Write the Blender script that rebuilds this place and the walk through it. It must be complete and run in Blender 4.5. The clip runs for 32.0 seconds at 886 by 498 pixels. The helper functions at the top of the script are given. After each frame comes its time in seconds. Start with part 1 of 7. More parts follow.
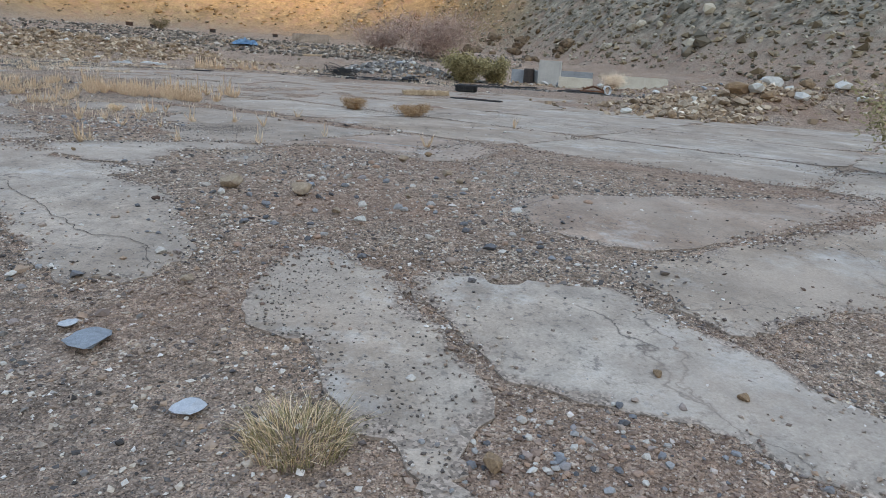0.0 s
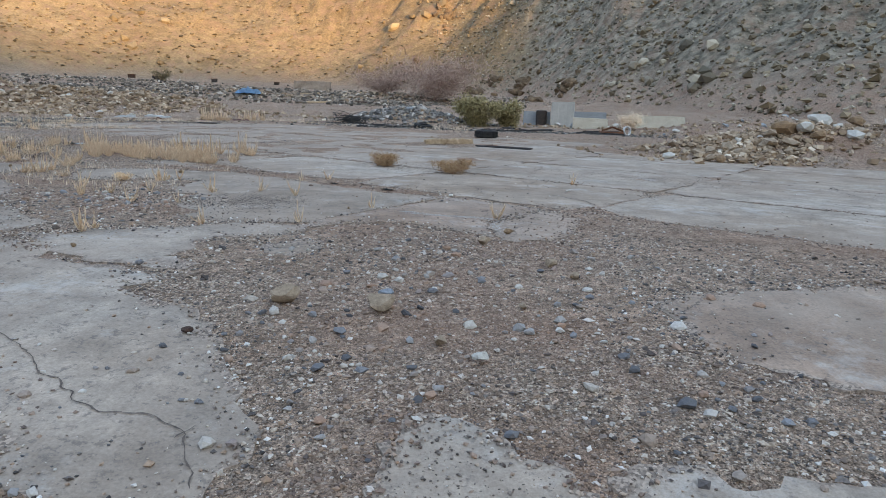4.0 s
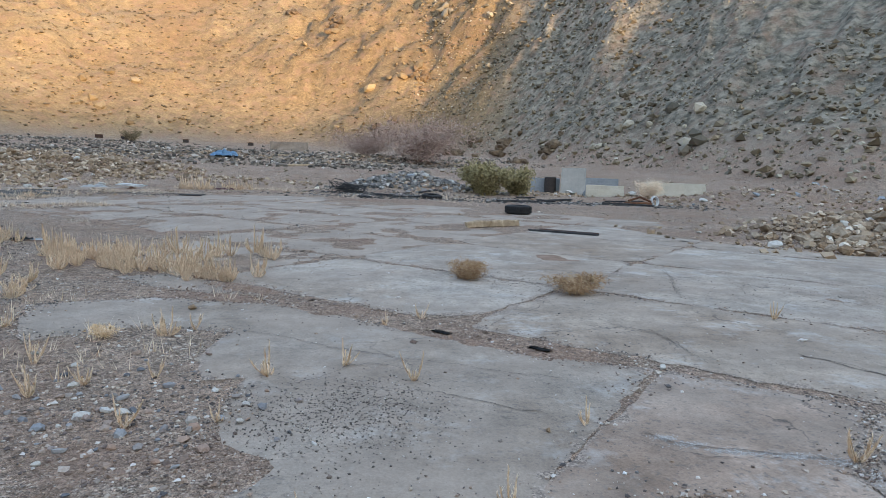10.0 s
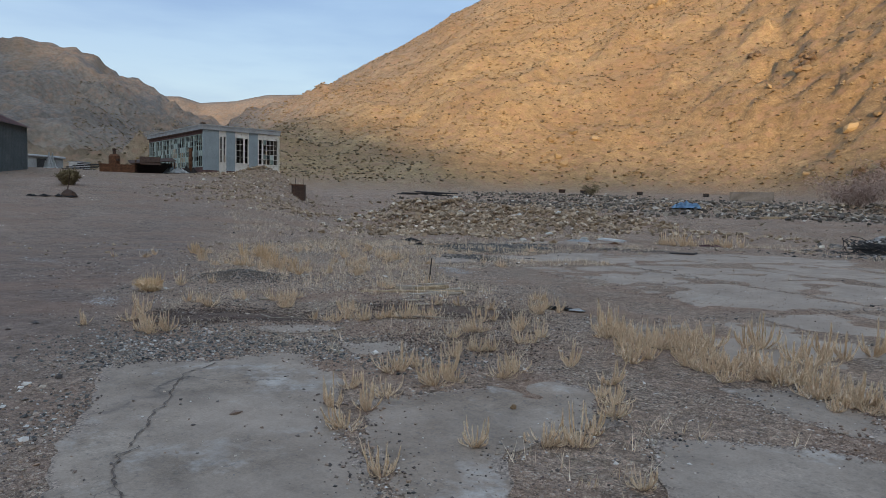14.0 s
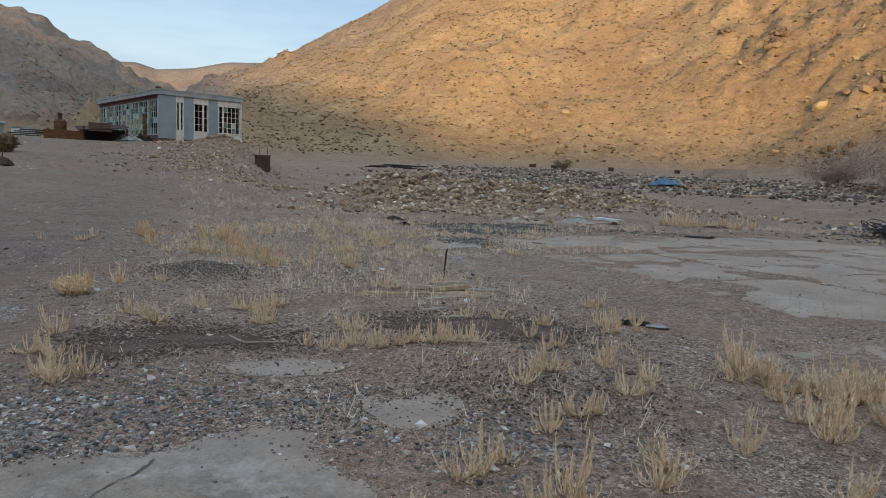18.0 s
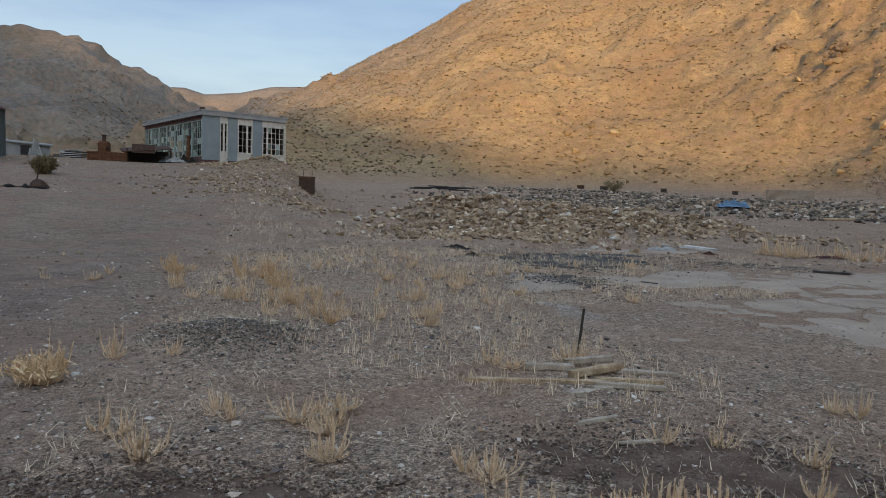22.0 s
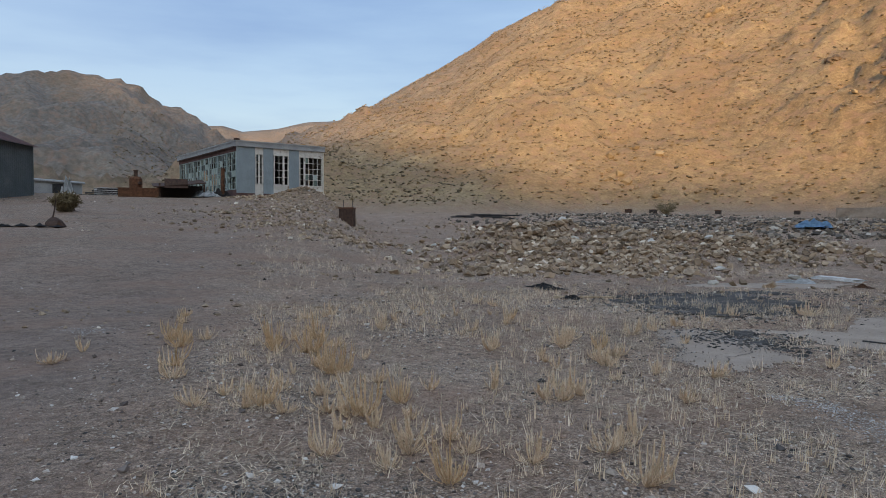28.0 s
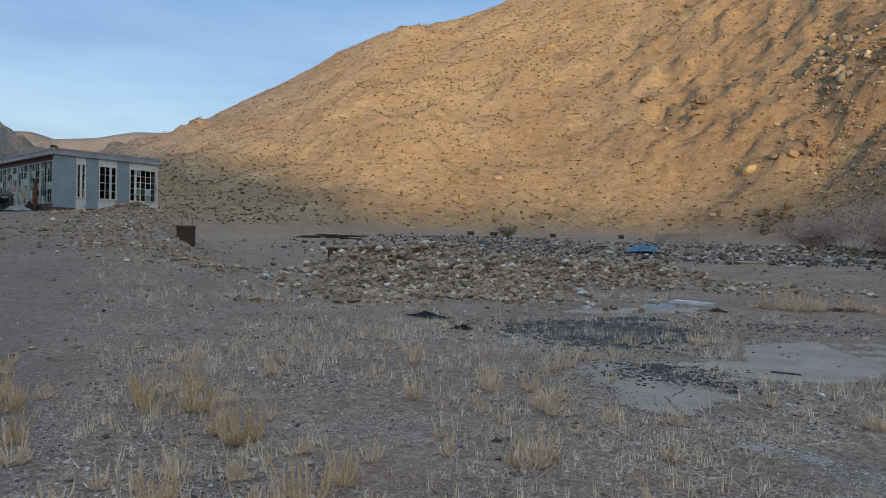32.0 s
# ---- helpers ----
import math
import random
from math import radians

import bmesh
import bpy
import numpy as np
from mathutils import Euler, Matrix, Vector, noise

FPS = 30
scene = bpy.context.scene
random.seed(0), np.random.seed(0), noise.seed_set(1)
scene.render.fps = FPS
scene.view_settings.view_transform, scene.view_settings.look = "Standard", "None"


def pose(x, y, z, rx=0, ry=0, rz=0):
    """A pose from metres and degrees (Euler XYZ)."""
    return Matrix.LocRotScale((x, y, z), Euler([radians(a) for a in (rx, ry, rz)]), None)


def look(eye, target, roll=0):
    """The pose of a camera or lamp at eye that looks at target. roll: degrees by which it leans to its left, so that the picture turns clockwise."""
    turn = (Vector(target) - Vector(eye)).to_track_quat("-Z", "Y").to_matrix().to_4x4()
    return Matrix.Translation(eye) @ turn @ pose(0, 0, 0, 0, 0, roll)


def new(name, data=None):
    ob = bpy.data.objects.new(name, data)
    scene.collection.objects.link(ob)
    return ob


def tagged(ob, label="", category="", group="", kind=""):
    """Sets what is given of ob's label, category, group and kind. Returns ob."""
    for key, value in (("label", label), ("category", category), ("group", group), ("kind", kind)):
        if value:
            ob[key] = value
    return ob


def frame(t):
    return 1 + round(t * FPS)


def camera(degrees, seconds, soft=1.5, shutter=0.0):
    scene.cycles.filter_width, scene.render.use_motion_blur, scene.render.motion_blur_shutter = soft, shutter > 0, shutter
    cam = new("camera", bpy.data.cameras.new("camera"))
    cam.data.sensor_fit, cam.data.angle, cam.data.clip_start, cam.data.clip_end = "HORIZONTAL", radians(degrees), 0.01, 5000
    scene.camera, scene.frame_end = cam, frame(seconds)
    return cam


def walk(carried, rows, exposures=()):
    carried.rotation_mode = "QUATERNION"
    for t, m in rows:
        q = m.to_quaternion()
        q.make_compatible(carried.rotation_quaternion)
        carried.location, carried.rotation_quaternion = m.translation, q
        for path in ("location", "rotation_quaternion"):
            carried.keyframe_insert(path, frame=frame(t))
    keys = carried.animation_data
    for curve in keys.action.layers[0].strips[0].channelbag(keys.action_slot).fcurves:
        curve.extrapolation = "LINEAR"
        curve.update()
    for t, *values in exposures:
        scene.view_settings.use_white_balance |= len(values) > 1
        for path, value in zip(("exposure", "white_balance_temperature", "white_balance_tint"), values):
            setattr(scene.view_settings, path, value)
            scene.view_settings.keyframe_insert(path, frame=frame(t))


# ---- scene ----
cam = camera(66.7, 32.0, soft=0.85)
PATH = [
    (0, (3.063, 1.052, 0.929), (3.109, 2.978, 0.394), 3.7),
    (0.5, (2.967, 1.066, 0.93), (2.726, 2.974, 0.382), 3.1),
    (1, (2.911, 1.075, 0.935), (2.523, 2.96, 0.393), 2.0),
    (1.5, (2.879, 1.219, 0.923), (2.336, 3.083, 0.44), 2.4),
    (2, (2.867, 1.471, 0.947), (2.132, 3.237, 0.364), 1.4),
    (2.5, (2.756, 1.722, 0.948), (2.002, 3.478, 0.359), 1.2),
    (3, (2.587, 1.974, 0.991), (1.871, 3.754, 0.427), 1.2),
    (3.5, (2.47, 2.214, 0.991), (2.059, 4.113, 0.517), -0.0),
    (4, (2.388, 2.404, 1.029), (2.424, 4.358, 0.607), 2.0),
    (4.5, (2.261, 2.544, 1.055), (2.787, 4.43, 0.648), -0.5),
    (6.5, (1.788, 3.65, 1.131), (2.09, 5.581, 0.704), -0.1),
    (7, (1.709, 3.977, 1.143), (1.911, 5.919, 0.707), 0.5),
    (7.5, (1.642, 4.296, 1.19), (1.777, 6.239, 0.737), 2.5),
    (8, (1.477, 4.604, 1.192), (1.485, 6.556, 0.758), 2.4),
    (8.5, (1.318, 4.892, 1.243), (1.354, 6.837, 0.781), 1.7),
    (9, (1.211, 5.196, 1.298), (1.285, 7.167, 0.964), 0.9),
    (9.5, (1.067, 5.431, 1.311), (1.212, 7.401, 1.0), 2.8),
    (10, (0.811, 5.625, 1.337), (0.935, 7.605, 1.084), 2.0),
    (10.5, (0.62, 5.901, 1.323), (0.432, 7.876, 1.067), 2.1),
    (11, (0.406, 6.196, 1.358), (-0.046, 8.128, 1.107), 2.3),
    (11.5, (0.106, 6.406, 1.372), (-0.493, 8.305, 1.193), 1.3),
    (12, (-0.165, 6.573, 1.38), (-0.933, 8.41, 1.189), 1.2),
    (12.5, (-0.452, 6.826, 1.385), (-1.279, 8.639, 1.213), 2.4),
    (13, (-0.776, 7.037, 1.366), (-1.693, 8.805, 1.182), 2.7),
    (13.5, (-1.055, 7.187, 1.394), (-2.023, 8.928, 1.219), 0.7),
    (14, (-1.285, 7.501, 1.392), (-2.365, 9.179, 1.252), 1.3),
    (14.5, (-1.522, 7.705, 1.386), (-2.611, 9.377, 1.25), 2.6),
    (15, (-1.811, 7.924, 1.384), (-2.834, 9.632, 1.198), 0.9),
    (15.5, (-2.052, 8.251, 1.397), (-3.093, 9.954, 1.265), 1.0),
    (17.5, (-2.898, 9.03, 1.451), (-3.898, 10.745, 1.211), 3.5),
    (18, (-3.168, 9.122, 1.401), (-4.15, 10.851, 1.186), 2.0),
    (18.5, (-3.439, 9.457, 1.397), (-4.55, 11.11, 1.212), 1.5),
    (19, (-3.629, 9.616, 1.45), (-4.811, 11.219, 1.26), 2.7),
    (19.5, (-3.964, 9.881, 1.423), (-5.034, 11.564, 1.275), 1.7),
    (20, (-4.253, 10.223, 1.383), (-5.417, 11.843, 1.246), 0.7),
    (20.5, (-4.519, 10.404, 1.396), (-5.698, 12.013, 1.248), 2.3),
    (21, (-4.79, 10.501, 1.432), (-5.907, 12.152, 1.265), 0.6),
    (21.5, (-5.036, 10.793, 1.42), (-6.146, 12.454, 1.321), 1.4),
    (22, (-5.231, 11.022, 1.412), (-6.318, 12.694, 1.256), 1.9),
    (22.5, (-5.487, 11.178, 1.427), (-6.554, 12.864, 1.293), 0.8),
    (23, (-5.708, 11.335, 1.424), (-6.842, 12.97, 1.221), 0.9),
    (23.5, (-5.912, 11.581, 1.452), (-7.141, 13.149, 1.272), 1.6),
    (24, (-6.141, 11.785, 1.452), (-7.349, 13.368, 1.261), 2.3),
    (24.5, (-6.42, 12.04, 1.436), (-7.568, 13.661, 1.201), 1.4),
    (25, (-6.671, 12.313, 1.421), (-7.944, 13.85, 1.289), 1.2),
    (25.5, (-6.863, 12.393, 1.458), (-8.132, 13.931, 1.299), 1.4),
    (27.5, (-7.911, 13.227, 1.381), (-9.11, 14.825, 1.302), 0.6),
    (28, (-8.103, 13.527, 1.375), (-9.281, 15.142, 1.303), 0.3),
    (28.5, (-8.204, 13.538, 1.345), (-9.275, 15.224, 1.244), 1.8),
    (29, (-8.503, 13.731, 1.363), (-9.307, 15.559, 1.254), 1.9),
    (29.5, (-8.675, 13.793, 1.358), (-9.358, 15.668, 1.214), 2.0),
    (30, (-8.855, 13.883, 1.37), (-9.573, 15.744, 1.23), 1.9),
    (30.5, (-9.056, 13.923, 1.407), (-9.826, 15.767, 1.32), 1.3),
    (31, (-9.219, 13.94, 1.424), (-9.993, 15.784, 1.402), 1.6),
    (31.5, (-9.353, 13.936, 1.446), (-10.135, 15.776, 1.424), 0.7),
    (32, (-9.319, 13.962, 1.455), (-10.086, 15.809, 1.448), 0.9),
]
walk(cam, [(t, look(e, g, r)) for t, e, g, r in PATH], [(0, 2.45, 7800, 13), (1, 2.52, 7800, 13), (3, 2.55, 7700, 12), (4, 2.36, 7500, 12), (7, 2.48, 7500, 11), (8, 2.4, 7400, 11), (10, 2.42, 7200, 11), (11, 2.25, 6900, 11), (12, 1.86, 7100, 11), (14, 1.75, 7500, 13), (18, 1.86, 7900, 12), (20, 1.78, 7950, 12), (22, 1.71, 7900, 13), (23, 1.82, 7800, 12), (25, 1.68, 7400, 10), (28, 1.73, 7500, 14), (29, 1.74, 8000, 14), (30, 1.83, 7450, 11), (31, 1.7, 7000, 10), (32, 1.66, 6900, 9)])

# ---- world, sun, exposure ----
SUN_AZ, SUN_EL = 150.0, 6.0          # where the sun stands, degrees clockwise from +y, and its height
world = bpy.data.worlds.new("world")
scene.world = world
world.use_nodes = True
wn = world.node_tree
sky = wn.nodes.new("ShaderNodeTexSky")
sky.sky_type, sky.sun_disc = "NISHITA", False
sky.sun_elevation, sky.sun_rotation = radians(SUN_EL), radians(SUN_AZ)
sky.air_density, sky.dust_density, sky.ozone_density = 1.0, 0.7, 1.0
wcoord = wn.nodes.new("ShaderNodeTexCoord")
wmap = wn.nodes.new("ShaderNodeMapping")
wmap.inputs["Scale"].default_value = (1.2, 1.2, 7.0)
wcloud = wn.nodes.new("ShaderNodeTexNoise")
wcloud.inputs["Scale"].default_value, wcloud.inputs["Detail"].default_value = 1.6, 6
wramp = wn.nodes.new("ShaderNodeValToRGB")
wramp.color_ramp.elements[0].position, wramp.color_ramp.elements[1].position = 0.4, 0.8
wramp.color_ramp.elements[0].color, wramp.color_ramp.elements[1].color = (0.74, 0.74, 0.74, 1), (0.94, 0.94, 0.94, 1)
wmix = wn.nodes.new("ShaderNodeMix")
wmix.data_type = "RGBA"
wn.links.new(wcoord.outputs["Generated"], wmap.inputs[0])
wn.links.new(wmap.outputs[0], wcloud.inputs["Vector"])
wn.links.new(wcloud.outputs[0], wramp.inputs[0])
wn.links.new(wramp.outputs[0], wmix.inputs[0])
# the veil glows towards the sun
wdot = wn.nodes.new("ShaderNodeVectorMath")
wdot.operation = "DOT_PRODUCT"
wdot.inputs[1].default_value = (math.sin(radians(SUN_AZ)), math.cos(radians(SUN_AZ)), 0.1)
wn.links.new(wcoord.outputs["Generated"], wdot.inputs[0])
wside = wn.nodes.new("ShaderNodeMapRange")
wside.inputs[1].default_value, wside.inputs[2].default_value = -1.0, 1.0
wn.links.new(wdot.outputs["Value"], wside.inputs[0])
wglow = wn.nodes.new("ShaderNodeMix")
wglow.data_type = "RGBA"
wglow.inputs[6].default_value, wglow.inputs[7].default_value = (0.23, 0.54, 1.3, 1), (1.66, 2.22, 3.05, 1)
wn.links.new(wside.outputs[0], wglow.inputs[0])
wn.links.new(wglow.outputs[2], wmix.inputs[7])
wn.links.new(sky.outputs[0], wmix.inputs[6])
wn.links.new(wmix.outputs[2], wn.nodes["Background"].inputs[0])
wn.nodes["Background"].inputs[1].default_value = 0.15
sun = new("sun", bpy.data.lights.new("sun", "SUN"))
sun.data.energy, sun.data.angle, sun.data.color = 1.4, radians(2.4), (1.0, 0.74, 0.46)
to_sun = Vector((math.sin(radians(SUN_AZ)) * math.cos(radians(SUN_EL)), math.cos(radians(SUN_AZ)) * math.cos(radians(SUN_EL)), math.sin(radians(SUN_EL))))
sun.matrix_world = look(to_sun * 50, (0, 0, 0))

# ---- number tools ----
def hash2(ix, iy, seed):
    n = (ix.astype(np.int64) * 374761393 + iy.astype(np.int64) * 668265263 + seed * 1274126177) & 0x7FFFFFFF
    n = ((n ^ (n >> 13)) * 1274126177) & 0x7FFFFFFF
    return ((n ^ (n >> 16)) & 0xFFFF) / 65535.0


def vnoise(x, y, seed=0):
    """Smooth value noise, -1 to 1."""
    x, y = np.asarray(x, float), np.asarray(y, float)
    ix, iy = np.floor(x), np.floor(y)
    fx, fy = x - ix, y - iy
    fx, fy = fx * fx * (3 - 2 * fx), fy * fy * (3 - 2 * fy)
    a, b = hash2(ix, iy, seed), hash2(ix + 1, iy, seed)
    c, d = hash2(ix, iy + 1, seed), hash2(ix + 1, iy + 1, seed)
    return 2 * ((a + (b - a) * fx) * (1 - fy) + (c + (d - c) * fx) * fy) - 1


def fbm(x, y, octaves=4, seed=0, gain=0.5):
    total, amp = 0.0, 1.0
    for k in range(octaves):
        total = total + amp * vnoise(np.asarray(x) * 2 ** k + 17.3 * k, np.asarray(y) * 2 ** k - 9.1 * k, seed + k)
        amp *= gain
    return total


def sstep(a, b, v):
    t = np.clip((v - a) / (b - a), 0, 1)
    return t * t * (3 - 2 * t)


# ---- the lie of the land ----
CX, CY = -4.0, 10.0
SUN_TAN = math.tan(radians(SUN_EL))


def polar(x, y):
    return np.degrees(np.arctan2(x - CX, y - CY)), np.hypot(x - CX, y - CY)


def floor_height(x, y):
    """The yard between the hills, without its small relief."""
    x, y = np.asarray(x, float), np.asarray(y, float)
    az, r = polar(x, y)
    d = np.maximum(0, 7.6 - y)
    z = -np.where(d < 4, 0.016 * d * d, 0.256 + 0.05 * (d - 4)) * (1 - sstep(20, 60, d))
    north = 0.045 * np.clip(r - 36, 0, 90)
    west = 0.088 * np.clip(r - 19, 0, 110) - 0.065 * np.maximum(0, r - 55)
    wide = 2.6 * np.clip(46 / np.maximum(r, 1), 1, 4) ** 1.7
    k = 1 - sstep(-45.2 - wide, -45.2 + wide, az + 0.5 * fbm(x / 3.0, y / 3.0, 3, 52))
    k = np.where(az < -115, 0, k)
    return z + north * (1 - k) + west * k


def hills(x, y):
    x, y = np.asarray(x, float), np.asarray(y, float)
    az, r = polar(x, y)
    fl = floor_height(x, y)
    gully = fbm(az / 7.0, r / 90.0, 4, 11)
    rough = fbm(x / 16.0, y / 16.0, 5, 5, 0.58)
    crag = (1 - np.abs(fbm(x / 24.0, y / 24.0, 5, 6, 0.6))) ** 3 * sstep(-0.1, 0.5, fbm(x / 60.0, y / 60.0, 2, 19))
    rb = np.interp(az, [-60, -45, -22, -6, 4, 12, 20, 30, 45, 70, 130], [120, 100, 113, 112, 101, 85, 68, 56, 50, 50, 60]) + 3 * gully
    rc = np.interp(az, [-60, 0, 30, 50, 130], [260, 260, 215, 200, 220])
    zc = np.interp(az, [-62, -54, -50, -45.6, -40.9, -36.6, -32.1, -29.4, -25.7, -19.1, -8, 5, 20, 60, 110, 150], [0, 18, 29, 39, 49, 60, 72.5, 78.5, 83.5, 93, 113, 122, 118, 110, 80, 0])
    s = (r - rb) / (rc - rb)
    up = np.clip(s, 0, 1)
    f = 0.84 * up ** 1.12 + 0.16 * np.sin(up * np.pi / 2)
    relief = np.minimum(1, up * 6) * (1 - 0.75 * sstep(0.8, 1.0, up))
    rib = 1 - np.abs(fbm((az - 24 * up + 3.0 * fbm(x / 30.0, y / 30.0, 3, 43)) / 5.5, r / 22.0, 4, 41, 0.6))
    ribs = sstep(-26, -4, az) * sstep(0.02, 0.12, up) * (1 - 0.8 * sstep(0.7, 0.95, up))
    main = (zc - fl) * f + relief * (3.2 * gully + 1.5 * rough + 3.0 * crag) + ribs * 1.4 * (np.clip(rib, 0, 1) ** 3 - 0.3) - np.maximum(0, s - 1) * 60
    rb2, rc2 = 118.0 + 6 * gully, 350.0
    zc2 = np.interp(az, [-130, -100, -80, -69, -67.5, -65.6, -62.7, -60, -57.2, -55.4, -50, -46], [20, 50, 58, 62.6, 67.5, 66.2, 67, 60.6, 51.8, 46, 30, 0])
    s2 = (r - rb2) / (rc2 - rb2)
    u2 = np.clip(s2, 0, 1)
    left = np.where((az > -140) & (az < -44), (zc2 - fl) * u2 ** 1.25 + np.minimum(1, u2 * 5) * (1 - 0.4 * sstep(0.85, 1, u2)) * (3.5 * gully + 4.0 * rough + 7.0 * crag) - np.maximum(0, s2 - 1) * 50, 0)
    s3 = (r - 420.0) / 280.0
    far_z = np.interp(az, [-75, -55.4, -54.1, -52.6, -50, -47.5, -44, -30], [70, 97, 98, 93, 97, 105, 108, 60])
    far = np.where((az > -80) & (az < -25), (far_z - fl) * np.clip(s3, 0, 1) ** 1.2 + 3 * gully * np.clip(s3 * 4, 0, 1) * (1 - sstep(.8, 1, s3)) - np.maximum(0, s3 - 1) * 60, 0)
    # the ridge across the yard, whose shadow lies over it
    lx, ly = -math.sin(radians(SUN_AZ)), -math.cos(radians(SUN_AZ))
    w = x * lx + y * ly
    u = x * math.cos(radians(SUN_AZ - 180)) * 1.0 - y * math.sin(radians(SUN_AZ - 180))
    crest = np.interp(u, [-240, -170, -135, -100, -38, -22, -13, 2, 32, 60, 90, 140, 220], [137, 101, 85, 75, 52, 47, 42, 33, 32, 32, 47, 80, 95])
    crest = crest + 1.5 * fbm(u / 22.0, u * 0 + 3, 3, 31)
    ridge = np.maximum(0, crest - np.abs(w + 150) * 0.52)
    return np.maximum.reduce([main, left, far, ridge, np.zeros_like(r)])


# mounds of the yard: x, y, half length, half width, turn, height
MOUNDS = [(-20.0, 36.5, 6.0, 3.4, 24, 1.15), (-14.5, 41.5, 7.0, 3.4, 12, 0.9), (-27.5, 42.0, 5.0, 3.5, 20, 0.45), (-10.3, 15.2, 1.0, 0.7, -30, 0.14),
          (-43.5, 46.5, 3.2, 2.4, 70, 0.9), (1.4, 36.2, 3.4, 1.9, 0, 0.8), (10.8, 19.0, 3.2, 1.8, -20, 0.55), (14.5, 19.5, 3.5, 2.2, 0, 0.7),
          (-16.0, 68.0, 9.0, 3.0, 0, 0.5), (-3.0, 72.0, 6.0, 2.5, 0, 0.7), (-7.4, 13.2, 1.0, 0.45, 20, -0.05), (18.0, 33.0, 6.0, 3.0, 0, 0.8)]


def land(x, y):
    """Ground height, with mounds and small relief."""
    x, y = np.asarray(x, float), np.asarray(y, float)
    az, r = polar(x, y)
    yard = 1 - sstep(14, 30, r)
    z = floor_height(x, y) - 0.005 * yard + 0.008 * fbm(x / 0.7, y / 0.7, 4, 3) * yard + (1 - yard) * 0.10 * fbm(x / 4.0, y / 4.0, 4, 4)
    for mx, my, ax, ay, turn, h in MOUNDS:
        c, sn = math.cos(radians(turn)), math.sin(radians(turn))
        p, q = ((x - mx) * c + (y - my) * sn) / ax, ((y - my) * c - (x - mx) * sn) / ay
        d2 = p * p + q * q
        z = z + h * np.exp(-d2 * 1.6) * (1 + 0.35 * fbm(x / 1.3, y / 1.3, 3, 8))
    return z + hills(x, y)


def at(x, y):
    return float(land(np.array([x]), np.array([y]))[0])


# ---- materials ----
def node_mat(name, rough=0.9):
    m = bpy.data.materials.new(name)
    m.use_nodes = True
    nt = m.node_tree
    bsdf = nt.nodes["Principled BSDF"]
    bsdf.inputs["Roughness"].default_value = rough
    bsdf.inputs["Specular IOR Level"].default_value = 0.25
    return m, nt, bsdf


def noise_node(nt, scale, detail=4, rough=0.55, vec=None, kind="ShaderNodeTexNoise"):
    n = nt.nodes.new(kind)
    n.inputs["Scale"].default_value = scale
    if kind == "ShaderNodeTexNoise":
        n.inputs["Detail"].default_value, n.inputs["Roughness"].default_value = detail, rough
    if vec is not None:
        nt.links.new(vec, n.inputs["Vector"])
    return n


def ramp(nt, fac, stops):
    r = nt.nodes.new("ShaderNodeValToRGB")
    while len(r.color_ramp.elements) < len(stops):
        r.color_ramp.elements.new(0.5)
    for e, (p, c) in zip(r.color_ramp.elements, stops):
        e.position, e.color = p, (*c, 1)
    nt.links.new(fac, r.inputs[0])
    return r.outputs[0]


def mix(nt, fac, a, b, mode="MIX"):
    m = nt.nodes.new("ShaderNodeMix")
    m.data_type, m.blend_type = "RGBA", mode
    for sock, v in ((m.inputs[0], fac), (m.inputs[6], a), (m.inputs[7], b)):
        if hasattr(v, "links"):
            nt.links.new(v, sock)
        elif isinstance(v, (int, float)):
            sock.default_value = v
        else:
            sock.default_value = (*v, 1)
    return m.outputs[2]


def bump(nt, bsdf, height, strength=0.5, dist=0.02, below=None):
    b = nt.nodes.new("ShaderNodeBump")
    b.inputs["Strength"].default_value, b.inputs["Distance"].default_value = strength, dist
    nt.links.new(height, b.inputs["Height"])
    if below is not None:
        nt.links.new(below, b.inputs["Normal"])
    nt.links.new(b.outputs[0], bsdf.inputs["Normal"])
    return b.outputs[0]


def coords(nt):
    return nt.nodes.new("ShaderNodeTexCoord").outputs["Object"]


def speckled(name, stops, scale=6, grain=60, rough=0.9, relief=0.4, dist=0.01):
    """A surface of mottled colour with grain and relief."""
    m, nt, bsdf = node_mat(name, rough)
    v = coords(nt)
    a = noise_node(nt, scale, 6, 0.6, v)
    b = noise_node(nt, grain, 3, 0.6, v)
    col = ramp(nt, a.outputs[0], stops)
    col = mix(nt, 0.55, col, ramp(nt, b.outputs[0], [(0.3, (0.25,) * 3), (0.7, (0.75,) * 3)]), "OVERLAY")
    nt.links.new(col, bsdf.inputs["Base Color"])
    bump(nt, bsdf, b.outputs[0], relief, dist)
    return m


